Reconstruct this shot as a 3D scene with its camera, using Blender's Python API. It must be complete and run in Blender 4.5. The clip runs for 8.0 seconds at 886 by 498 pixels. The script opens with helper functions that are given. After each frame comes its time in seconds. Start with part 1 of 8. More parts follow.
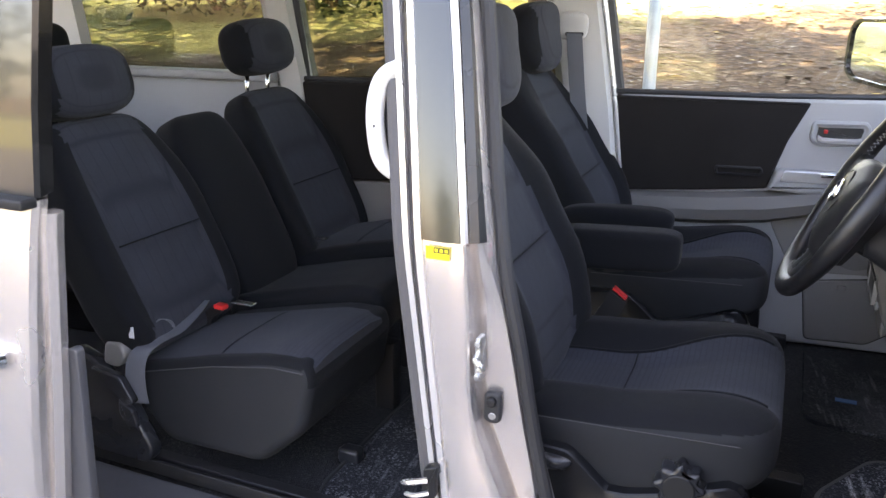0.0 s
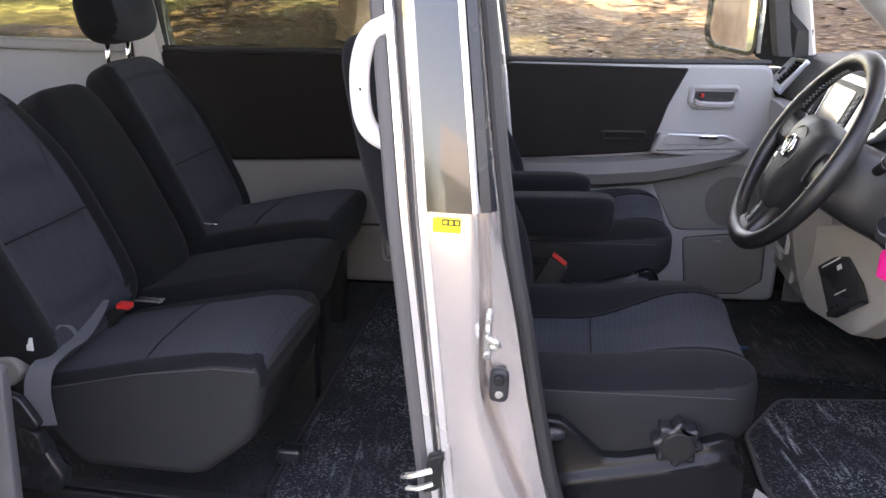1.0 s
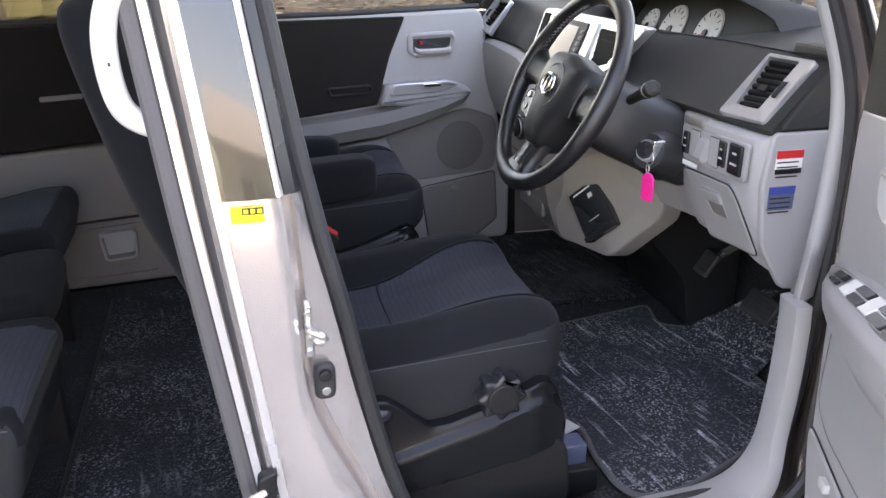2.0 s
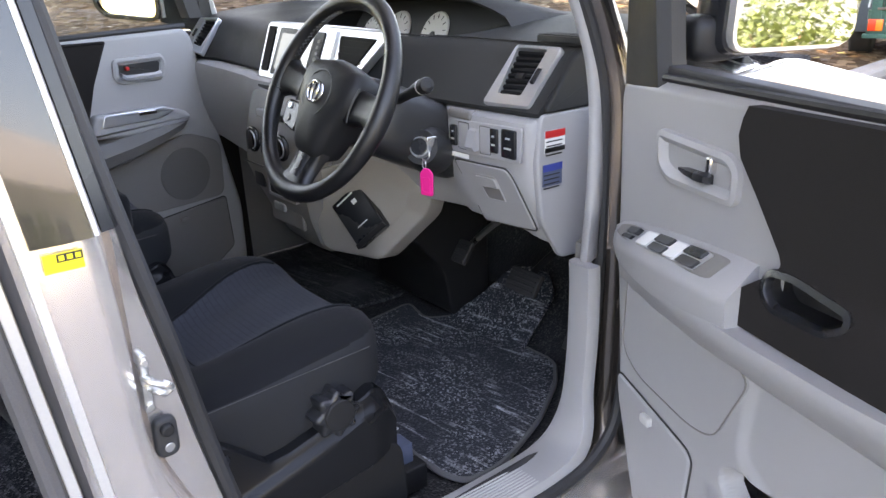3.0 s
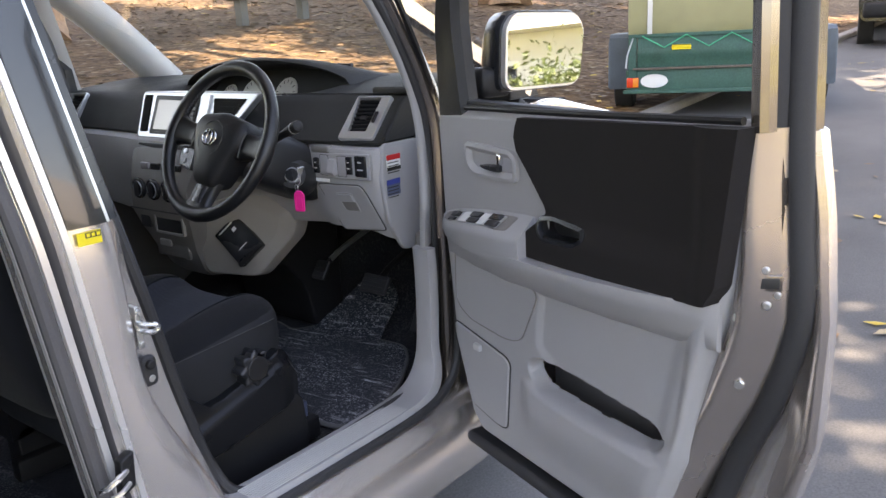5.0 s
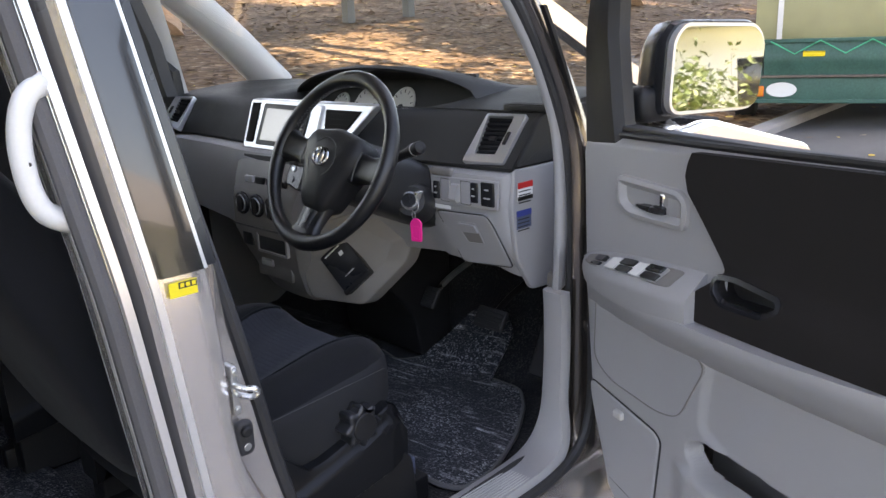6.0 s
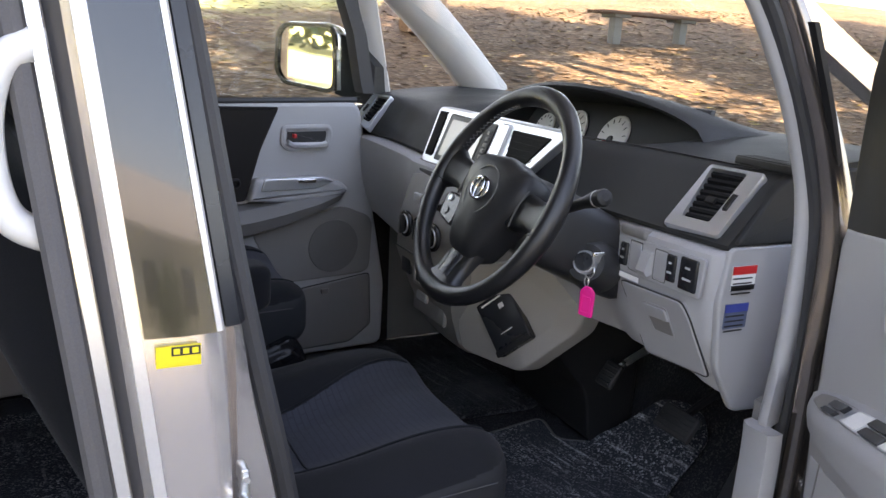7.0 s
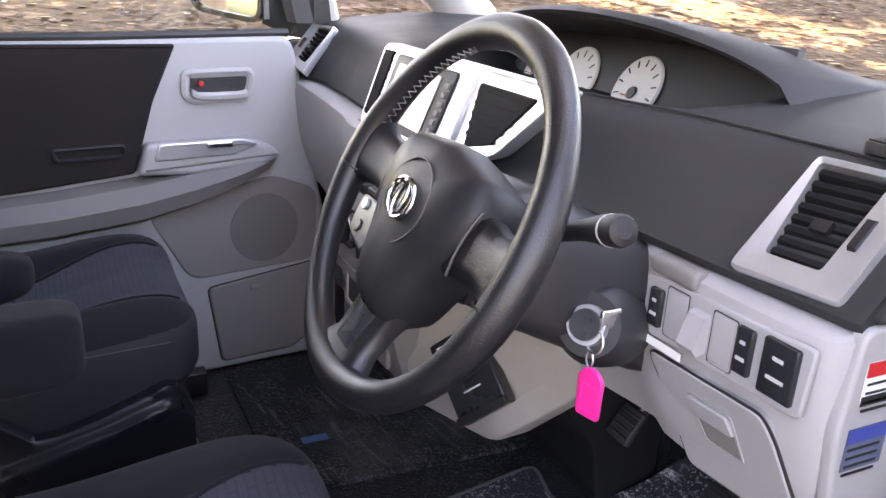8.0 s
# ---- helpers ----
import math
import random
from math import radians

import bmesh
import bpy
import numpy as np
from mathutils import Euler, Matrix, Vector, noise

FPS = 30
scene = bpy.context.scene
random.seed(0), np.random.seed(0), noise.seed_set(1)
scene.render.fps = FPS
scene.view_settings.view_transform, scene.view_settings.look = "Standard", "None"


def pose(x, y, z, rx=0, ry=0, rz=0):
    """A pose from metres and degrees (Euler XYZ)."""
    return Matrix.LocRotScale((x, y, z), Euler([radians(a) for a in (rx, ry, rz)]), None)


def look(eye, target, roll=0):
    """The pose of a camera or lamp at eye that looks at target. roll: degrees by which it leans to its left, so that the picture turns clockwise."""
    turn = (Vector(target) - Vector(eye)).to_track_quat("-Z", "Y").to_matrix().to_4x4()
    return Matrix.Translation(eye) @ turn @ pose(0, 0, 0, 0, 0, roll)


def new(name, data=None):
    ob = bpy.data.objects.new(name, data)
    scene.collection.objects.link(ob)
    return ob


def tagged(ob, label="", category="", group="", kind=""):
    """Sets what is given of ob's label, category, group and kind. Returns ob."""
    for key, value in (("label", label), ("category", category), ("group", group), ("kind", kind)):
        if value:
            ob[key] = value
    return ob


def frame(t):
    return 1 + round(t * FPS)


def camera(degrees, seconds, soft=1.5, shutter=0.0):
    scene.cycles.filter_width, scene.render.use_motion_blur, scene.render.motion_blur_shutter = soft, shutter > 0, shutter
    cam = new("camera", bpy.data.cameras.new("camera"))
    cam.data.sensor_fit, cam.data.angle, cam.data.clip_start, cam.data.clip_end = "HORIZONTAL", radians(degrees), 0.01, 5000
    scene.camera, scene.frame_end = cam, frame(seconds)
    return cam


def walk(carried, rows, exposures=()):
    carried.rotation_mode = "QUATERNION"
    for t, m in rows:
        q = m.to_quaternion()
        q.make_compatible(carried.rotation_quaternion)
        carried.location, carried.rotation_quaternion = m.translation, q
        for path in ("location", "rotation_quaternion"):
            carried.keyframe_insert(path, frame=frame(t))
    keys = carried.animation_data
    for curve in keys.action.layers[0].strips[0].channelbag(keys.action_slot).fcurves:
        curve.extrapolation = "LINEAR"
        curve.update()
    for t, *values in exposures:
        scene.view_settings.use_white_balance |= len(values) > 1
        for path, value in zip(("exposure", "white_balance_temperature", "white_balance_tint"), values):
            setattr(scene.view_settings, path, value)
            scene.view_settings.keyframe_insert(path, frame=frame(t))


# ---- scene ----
cam = camera(57.0, 8.0)
PATH = [
    (0, (0.39, -1.012, 1.393), (-0.359, 0.745, 0.798), 0.6),
    (0.5, (0.206, -1.06, 1.367), (-0.24, 0.79, 0.753), 2.5),
    (1, (0.088, -1.013, 1.352), (-0.178, 0.865, 0.718), 1.7),
    (1.5, (0.038, -0.905, 1.341), (0.039, 0.98, 0.673), 0.5),
    (2, (-0.059, -0.895, 1.335), (0.411, 0.912, 0.618), -0.1),
    (2.2, (-0.096, -0.896, 1.339), (0.559, 0.849, 0.612), 0.3),
    (3.3, (-0.301, -0.78, 1.302), (0.999, 0.591, 0.646), -2.9),
    (3.5, (-0.375, -0.797, 1.312), (1.014, 0.492, 0.67), -3.5),
    (4, (-0.504, -0.865, 1.317), (0.99, 0.329, 0.731), -3.0),
    (4.2, (-0.532, -0.922, 1.318), (0.977, 0.263, 0.754), -2.7),
    (5.3, (-0.639, -1.127, 1.308), (0.854, 0.098, 0.787), -2.9),
    (5.5, (-0.603, -1.065, 1.313), (0.87, 0.178, 0.778), -2.6),
    (6, (-0.491, -0.889, 1.333), (0.864, 0.486, 0.811), -2.2),
    (6.5, (-0.318, -0.762, 1.329), (0.772, 0.851, 0.874), 1.6),
    (7, (-0.162, -0.667, 1.313), (0.744, 1.047, 0.824), 3.9),
    (7.5, (0.026, -0.435, 1.297), (0.976, 1.228, 0.723), 4.2),
    (8, (0.19, -0.215, 1.295), (1.047, 1.467, 0.635), 3.3),
]
walk(cam, [(t, look(eye, target, roll)) for t, eye, target, roll in PATH], [(0, 3.66, 9000, 23), (1.5, 3.78, 9500, 27), (2, 3.76, 9200, 24), (4, 3.32, 8800, 20), (5.5, 2.76, 8800, 20), (6.5, 3.1, 8800, 21), (7, 3.12, 8800, 21), (7.5, 3.86, 9100, 27), (8, 4.2, 9200, 30)])

# ---- world, sun, exposure ----
SUN_ELEV, SUN_AZ = radians(66), radians(112)         # the sun stands high over the kerb side, a little behind the van
world = bpy.data.worlds.new("sky_world")
scene.world = world
world.use_nodes = True
wn = world.node_tree
wn.nodes.clear()
sky = wn.nodes.new("ShaderNodeTexSky")
sky.sky_type = "NISHITA"
sky.sun_disc = False
sky.sun_elevation = SUN_ELEV
sky.sun_rotation = radians(90) - SUN_AZ
sky.altitude, sky.air_density, sky.dust_density, sky.ozone_density = 30, 1.0, 1.6, 1.0
bg = wn.nodes.new("ShaderNodeBackground")
bg.inputs["Strength"].default_value = 0.15
out = wn.nodes.new("ShaderNodeOutputWorld")
wn.links.new(sky.outputs[0], bg.inputs[0])
wn.links.new(bg.outputs[0], out.inputs[0])
sun_data = bpy.data.lights.new("sun", "SUN")
sun_data.energy, sun_data.angle, sun_data.color = 3.2, radians(0.6), (1.0, 0.94, 0.85)
sun = new("sun", sun_data)
sun_way = Vector((math.cos(SUN_AZ) * math.cos(SUN_ELEV), math.sin(SUN_AZ) * math.cos(SUN_ELEV), math.sin(SUN_ELEV)))
sun.matrix_world = look(sun_way * 30, (0, 0, 0))

# ---- mesh helpers ----


def thing(name, m=None, label="", category="", group="", kind=""):
    ob = new(name)
    ob.empty_display_size = 0.1
    if m is not None:
        ob.matrix_basis = m
    return tagged(ob, label, category, group, kind)


def to_mesh(name, bm, mats, smooth=35):
    me = bpy.data.meshes.new(name)
    bmesh.ops.recalc_face_normals(bm, faces=bm.faces)
    bm.to_mesh(me)
    bm.free()
    for m in (mats if isinstance(mats, (list, tuple)) else [mats]):
        me.materials.append(m)
    if smooth:
        me.shade_smooth()
        me.set_sharp_from_angle(angle=radians(smooth))
        for pg in me.polygons:
            if len(pg.vertices) > 4:
                pg.use_smooth = False
    return me


def part(name, bm, material, parent=None, label="", m=None, smooth=35):
    ob = new(name, to_mesh(name, bm, material, smooth))
    if parent is not None:
        ob.parent = parent
    if m is not None:
        ob.matrix_basis = m
    return tagged(ob, label)


def join(*bms):
    """One bmesh out of several."""
    base = bms[0]
    for other in bms[1:]:
        tmp = bpy.data.meshes.new("tmp")
        other.to_mesh(tmp)
        other.free()
        base.from_mesh(tmp)
        bpy.data.meshes.remove(tmp)
    return base


def moved(bm, m):
    bmesh.ops.transform(bm, matrix=m, verts=bm.verts)
    return bm


def loft(rings, closed=True, caps=True, loop=False):
    bm = bmesh.new()
    rows = [[bm.verts.new(p) for p in r] for r in rings]
    n = len(rows[0])
    pairs = list(zip(rows, rows[1:])) + ([(rows[-1], rows[0])] if loop else [])
    for a, b in pairs:
        for i in range(n if closed else n - 1):
            j = (i + 1) % n
            try:
                bm.faces.new((a[i], a[j], b[j], b[i]))
            except ValueError:
                pass
    if caps and closed and not loop:
        for r in (rows[0][::-1], rows[-1]):
            try:
                bm.faces.new(r)
            except ValueError:
                pass
    return bm


def area2(poly):
    return sum(a[0] * b[1] - b[0] * a[1] for a, b in zip(poly, poly[1:] + poly[:1])) / 2


def rounded(poly, r, n=4):
    """A polygon with its corners rounded by r (one number, or one for each corner)."""
    outp = []
    rs = r if isinstance(r, (list, tuple)) else [r] * len(poly)
    for i, p in enumerate(poly):
        a, b = Vector(poly[i - 1]), Vector(poly[(i + 1) % len(poly)])
        p = Vector(p)
        da, db = a - p, b - p
        k = min(rs[i], da.length * 0.48, db.length * 0.48)
        if k < 1e-5:
            outp.append(tuple(p))
            continue
        pa, pb = p + da.normalized() * k, p + db.normalized() * k
        for j in range(n + 1):
            t = j / n
            q = pa * (1 - t) ** 2 + p * 2 * t * (1 - t) + pb * t * t
            outp.append(tuple(q))
    return outp


def inset(poly, d):
    """A polygon moved inwards by d."""
    sign = 1 if area2(poly) > 0 else -1
    res = []
    for i, p in enumerate(poly):
        a, b = Vector(poly[i - 1]), Vector(poly[(i + 1) % len(poly)])
        p = Vector(p)
        e1, e2 = (p - a), (b - p)
        if e1.length < 1e-7 or e2.length < 1e-7:
            res.append(tuple(p))
            continue
        n1 = Vector((-e1.y, e1.x)).normalized() * sign
        n2 = Vector((-e2.y, e2.x)).normalized() * sign
        nn = n1 + n2
        if nn.length < 1e-4:
            res.append(tuple(p + n1 * d))
            continue
        nn.normalize()
        res.append(tuple(p + nn * d / max(0.5, nn.dot(n1))))
    return res


def lift(poly, axis, v):
    if axis == "x":
        return [(v, a, b) for a, b in poly]
    if axis == "y":
        return [(a, v, b) for a, b in poly]
    return [(a, b, v) for a, b in poly]


def prism(poly, axis, a, b, bev=0.003, steps=3):
    """A polygon drawn out from a to b along an axis, with rounded rims. axis y: (x, z) points; x: (y, z); z: (x, y)."""
    poly = [tuple(p) for p in poly]
    sgn = 1 if b > a else -1
    bev = min(bev, abs(b - a) * 0.49)
    rings = []
    if bev > 0:
        for i in range(steps):
            f = math.pi / 2 * i / steps
            rings.append(lift(inset(poly, bev * (1 - math.sin(f))), axis, a + sgn * bev * (1 - math.cos(f))))
    rings.append(lift(poly, axis, a + sgn * bev))
    rings.append(lift(poly, axis, b - sgn * bev))
    if bev > 0:
        for i in reversed(range(steps)):
            f = math.pi / 2 * i / steps
            rings.append(lift(inset(poly, bev * (1 - math.sin(f))), axis, b - sgn * bev * (1 - math.cos(f))))
    return loft(rings)


def box(cx, cy, cz, sx, sy, sz, bev=0.003, corner=None):
    c = bev if corner is None else corner
    p = rounded([(cx - sx / 2, cy - sy / 2), (cx + sx / 2, cy - sy / 2), (cx + sx / 2, cy + sy / 2), (cx - sx / 2, cy + sy / 2)], c, 3)
    return prism(p, "z", cz - sz / 2, cz + sz / 2, bev)


def frame_plate(outer, inner, axis, a, b):
    """A flat ring between two polygons of the same number of points, from a to b along an axis."""
    return loft([lift(outer, axis, a), lift(outer, axis, b), lift(inner, axis, b), lift(inner, axis, a)], loop=True)


def smooth_path(pts, n=6):
    """A smooth line through points."""
    pts = [Vector(p) for p in pts]
    res = []
    for i in range(len(pts) - 1):
        p0, p1, p2, p3 = pts[max(i - 1, 0)], pts[i], pts[i + 1], pts[min(i + 2, len(pts) - 1)]
        for j in range(n):
            t = j / n
            res.append(0.5 * (2 * p1 + (p2 - p0) * t + (2 * p0 - 5 * p1 + 4 * p2 - p3) * t * t + (3 * p1 - p0 - 3 * p2 + p3) * t ** 3))
    res.append(pts[-1])
    return res


def tube(pts, r, seg=8, closed=False, flat=1.0, up=(0, 0, 1)):
    """A round or flattened bar along points; r is one radius or one for each point."""
    pts = [Vector(p) for p in pts]
    rings = []
    n = len(pts)
    rr = r if isinstance(r, (list, tuple)) else [r] * n
    up, s = Vector(up), None
    for i, p in enumerate(pts):
        a = pts[i - 1] if (i > 0 or closed) else p
        b = pts[(i + 1) % n] if (i < n - 1 or closed) else p
        d = (b - a).normalized()
        if s is None:
            s = d.cross(up)
            if s.length < 0.05:
                s = d.cross(Vector((1, 0.1, 0)))
        s = (s - d * s.dot(d)).normalized()
        u = s.cross(d)
        rings.append([p + s * rr[i] * math.cos(k * 2 * math.pi / seg) + u * rr[i] * flat * math.sin(k * 2 * math.pi / seg) for k in range(seg)])
    return loft(rings, loop=closed)


def strip(pts, profile, side):
    """A profile of (across, out) points drawn along a line; side gives the outward way, across is at right angles to it."""
    pts = [Vector(p) for p in pts]
    side = Vector(side).normalized()
    rings = []
    for i, p in enumerate(pts):
        d = (pts[min(i + 1, len(pts) - 1)] - pts[max(i - 1, 0)]).normalized()
        ac = d.cross(side).normalized()
        o = ac.cross(d)
        rings.append([p + ac * a + o * b for a, b in profile])
    return loft(rings)


def disc(c, axis, r, depth, seg=24, bev=0.002):
    p = [(r * math.cos(k * 2 * math.pi / seg), r * math.sin(k * 2 * math.pi / seg)) for k in range(seg)]
    i = "xyz".index(axis)
    o = [c[k] for k in range(3) if k != i]
    return prism([(a + o[0], b + o[1]) for a, b in p], axis, c[i], c[i] + depth, bev)


def blob(half, e=5.0, res=12, bend=None, sort=None):
    """A rounded box of half sizes; bend(p) shapes it; sort(p) names the region of each face. Returns {region: bmesh}."""
    verts, faces, index = [], [], {}

    def at(p):
        key = tuple(round(v, 5) for v in p)
        if key not in index:
            n = Vector(p)
            r = sum(abs(v) ** e for v in n) ** (-1 / e)
            q = Vector((n.x * r * half[0], n.y * r * half[1], n.z * r * half[2]))
            index[key] = len(verts)
            verts.append((q, Vector(p)))
        return index[key]

    g = [math.tan((2 * i / res - 1) * math.pi / 4) for i in range(res + 1)]
    for ax in range(3):
        for s in (-1, 1):
            for i in range(res):
                for j in range(res):
                    quad = []
                    for a, b in ((i, j), (i + 1, j), (i + 1, j + 1), (i, j + 1)):
                        p = [0, 0, 0]
                        p[ax], p[(ax + 1) % 3], p[(ax + 2) % 3] = s, g[a], g[b]
                        quad.append(at(p))
                    faces.append(quad if s > 0 else quad[::-1])
    places = [bend(q.copy()) if bend else q for q, _ in verts]
    groups = {}
    for fc in faces:
        c = sum((verts[k][0] for k in fc), Vector()) / 4
        groups.setdefault(sort(c) if sort else "all", []).append(fc)
    res_bm = {}
    for name, fs in groups.items():
        bm = bmesh.new()
        used = {}
        for fc in fs:
            for k in fc:
                if k not in used:
                    used[k] = bm.verts.new(places[k])
            bm.faces.new([used[k] for k in fc])
        res_bm[name] = bm
    return res_bm


# ---- materials ----


def pbr(name, col, rough=0.5, metal=0.0, var=0.12, scale=6.0, fine=250.0, bump=0.0, rvar=0.08, coat=0.0, spec=0.5, stretch=(1, 1, 1), sheen=0.0):
    """A surface with two scales of variation in colour, gloss and relief, in metres."""
    m = bpy.data.materials.new(name)
    m.use_nodes = True
    nt = m.node_tree
    nodes, links = nt.nodes, nt.links
    b = nodes["Principled BSDF"]
    tc = nodes.new("ShaderNodeTexCoord")
    mp = nodes.new("ShaderNodeMapping")
    mp.inputs["Scale"].default_value = stretch
    links.new(tc.outputs["Object"], mp.inputs[0])
    n1 = nodes.new("ShaderNodeTexNoise")
    n1.inputs["Scale"].default_value, n1.inputs["Detail"].default_value = scale, 5
    n2 = nodes.new("ShaderNodeTexNoise")
    n2.inputs["Scale"].default_value, n2.inputs["Detail"].default_value = fine, 2
    links.new(mp.outputs[0], n1.inputs[0])
    links.new(mp.outputs[0], n2.inputs[0])
    mix = nodes.new("ShaderNodeMath")
    mix.operation = "MULTIPLY_ADD"
    mix.inputs[1].default_value = 0.45
    links.new(n2.outputs[0], mix.inputs[0])
    sc = nodes.new("ShaderNodeMath")
    sc.operation = "MULTIPLY"
    sc.inputs[1].default_value = 0.55
    links.new(n1.outputs[0], sc.inputs[0])
    links.new(sc.outputs[0], mix.inputs[2])
    ramp = nodes.new("ShaderNodeMapRange")
    ramp.inputs["From Min"].default_value, ramp.inputs["From Max"].default_value = 0.3, 0.7
    ramp.inputs["To Min"].default_value, ramp.inputs["To Max"].default_value = 1 - var, 1 + var
    links.new(mix.outputs[0], ramp.inputs[0])
    mul = nodes.new("ShaderNodeVectorMath")
    mul.operation = "SCALE"
    mul.inputs[0].default_value = col
    links.new(ramp.outputs[0], mul.inputs["Scale"])
    links.new(mul.outputs[0], b.inputs["Base Color"])
    rr = nodes.new("ShaderNodeMapRange")
    rr.inputs["From Min"].default_value, rr.inputs["From Max"].default_value = 0.3, 0.7
    rr.inputs["To Min"].default_value, rr.inputs["To Max"].default_value = max(0.02, rough - rvar), min(1, rough + rvar)
    links.new(n1.outputs[0], rr.inputs[0])
    links.new(rr.outputs[0], b.inputs["Roughness"])
    b.inputs["Metallic"].default_value = metal
    b.inputs["Coat Weight"].default_value = coat
    b.inputs["Coat Roughness"].default_value = 0.05
    b.inputs["Specular IOR Level"].default_value = spec
    b.inputs["Sheen Weight"].default_value = sheen
    if bump:
        bp = nodes.new("ShaderNodeBump")
        bp.inputs["Strength"].default_value, bp.inputs["Distance"].default_value = bump, 0.001
        links.new(n2.outputs[0], bp.inputs["Height"])
        links.new(bp.outputs[0], b.inputs["Normal"])
    return m


def cloth_ribbed(name, col, period, col2):
    """Seat cloth with a fine weave and short ribs."""
    m = pbr(name, col, 0.9, var=0.25, scale=14, fine=700, bump=0.5, sheen=0.06, spec=0.15)
    nt = m.node_tree
    nodes, links = nt.nodes, nt.links
    tc = nodes.new("ShaderNodeTexCoord")
    br = nodes.new("ShaderNodeTexBrick")
    br.inputs["Scale"].default_value = 1.0
    br.inputs["Brick Width"].default_value, br.inputs["Row Height"].default_value = period * 3.2, period
    br.inputs["Mortar Size"].default_value, br.inputs["Mortar Smooth"].default_value = period * 0.16, 1.0
    br.offset = 0.5
    mpb = nodes.new("ShaderNodeMapping")
    mpb.inputs["Rotation"].default_value = (0, 0, radians(90))
    links.new(tc.outputs["Object"], mpb.inputs[0])
    links.new(mpb.outputs[0], br.inputs["Vector"])
    b = nodes["Principled BSDF"]
    old = b.inputs["Base Color"].links[0].from_socket
    mx = nodes.new("ShaderNodeMix")
    mx.data_type = "RGBA"
    links.new(br.outputs["Fac"], mx.inputs[0])
    links.new(old, mx.inputs[6])
    mx.inputs[7].default_value = (*col2, 1)
    links.new(mx.outputs[2], b.inputs["Base Color"])
    return m


def carpet(name, dark, light, dashes=1.0, flecks=1.0, worn=1.0, pile=0.05):
    """Tufted mat: dark pile with pale flecks, rows of broken pale dashes and worn, flattened patches."""
    m = bpy.data.materials.new(name)
    m.use_nodes = True
    nt = m.node_tree
    nodes, links = nt.nodes, nt.links
    b = nodes["Principled BSDF"]
    tc = nodes.new("ShaderNodeTexCoord")

    def tex(scale, detail, stretch=(1, 1, 1)):
        mp = nodes.new("ShaderNodeMapping")
        mp.vector_type = "TEXTURE"
        mp.inputs["Rotation"].default_value = (0, 0, radians(8))
        mp.inputs["Scale"].default_value = stretch
        links.new(tc.outputs["Object"], mp.inputs[0])
        n = nodes.new("ShaderNodeTexNoise")
        n.inputs["Scale"].default_value, n.inputs["Detail"].default_value = scale, detail
        links.new(mp.outputs[0], n.inputs[0])
        return n.outputs[0]

    tuft = nodes.new("ShaderNodeTexVoronoi")
    tuft.inputs["Scale"].default_value = 260
    links.new(tc.outputs["Object"], tuft.inputs[0])
    sep = nodes.new("ShaderNodeSeparateColor")
    links.new(tuft.outputs["Color"], sep.inputs[0])

    def span(sock, a, b, lo, hi):
        r = nodes.new("ShaderNodeMapRange")
        for k, v in zip(("From Min", "From Max", "To Min", "To Max"), (a, b, lo, hi)):
            r.inputs[k].default_value = v
        links.new(sock, r.inputs[0])
        return r.outputs[0]

    def calc(op, p, q):
        n = nodes.new("ShaderNodeMath")
        n.operation = op
        links.new(p, n.inputs[0])
        links.new(q, n.inputs[1])
        return n.outputs[0]

    patch = span(tex(7, 4), 0.40, 0.60, 0.25, 1.0)
    line = span(tex(75, 2, (1, 9, 1)), 0.57, 0.72, 0.0, 0.75 * dashes)
    dash_ = calc("MULTIPLY", line, span(sep.outputs[0], 0.15, 0.7, 0.3, 1.0))
    speck = span(sep.outputs[1], 0.62, 1.0, 0.0, 0.5 * flecks)
    value = calc("MAXIMUM", calc("MULTIPLY", speck, patch), calc("MULTIPLY", dash_, span(tex(5, 3), 0.38, 0.55, 0.15, 1.0)))
    value = calc("ADD", value, span(tex(4, 5), 0.5, 0.75, 0.0, 0.16 * worn))
    cr = nodes.new("ShaderNodeValToRGB")
    cr.color_ramp.elements[0].position, cr.color_ramp.elements[0].color = 0.05, (*dark, 1)
    cr.color_ramp.elements[1].position, cr.color_ramp.elements[1].color = 0.85, (*light, 1)
    links.new(value, cr.inputs[0])
    links.new(cr.outputs[0], b.inputs["Base Color"])
    b.inputs["Roughness"].default_value = 0.95
    b.inputs["Specular IOR Level"].default_value = 0.15
    b.inputs["Sheen Weight"].default_value, b.inputs["Sheen Roughness"].default_value = pile, 0.5
    bp = nodes.new("ShaderNodeBump")
    bp.inputs["Strength"].default_value, bp.inputs["Distance"].default_value = 0.9, 0.003
    links.new(tuft.outputs["Distance"], bp.inputs["Height"])
    links.new(bp.outputs[0], b.inputs["Normal"])
    return m


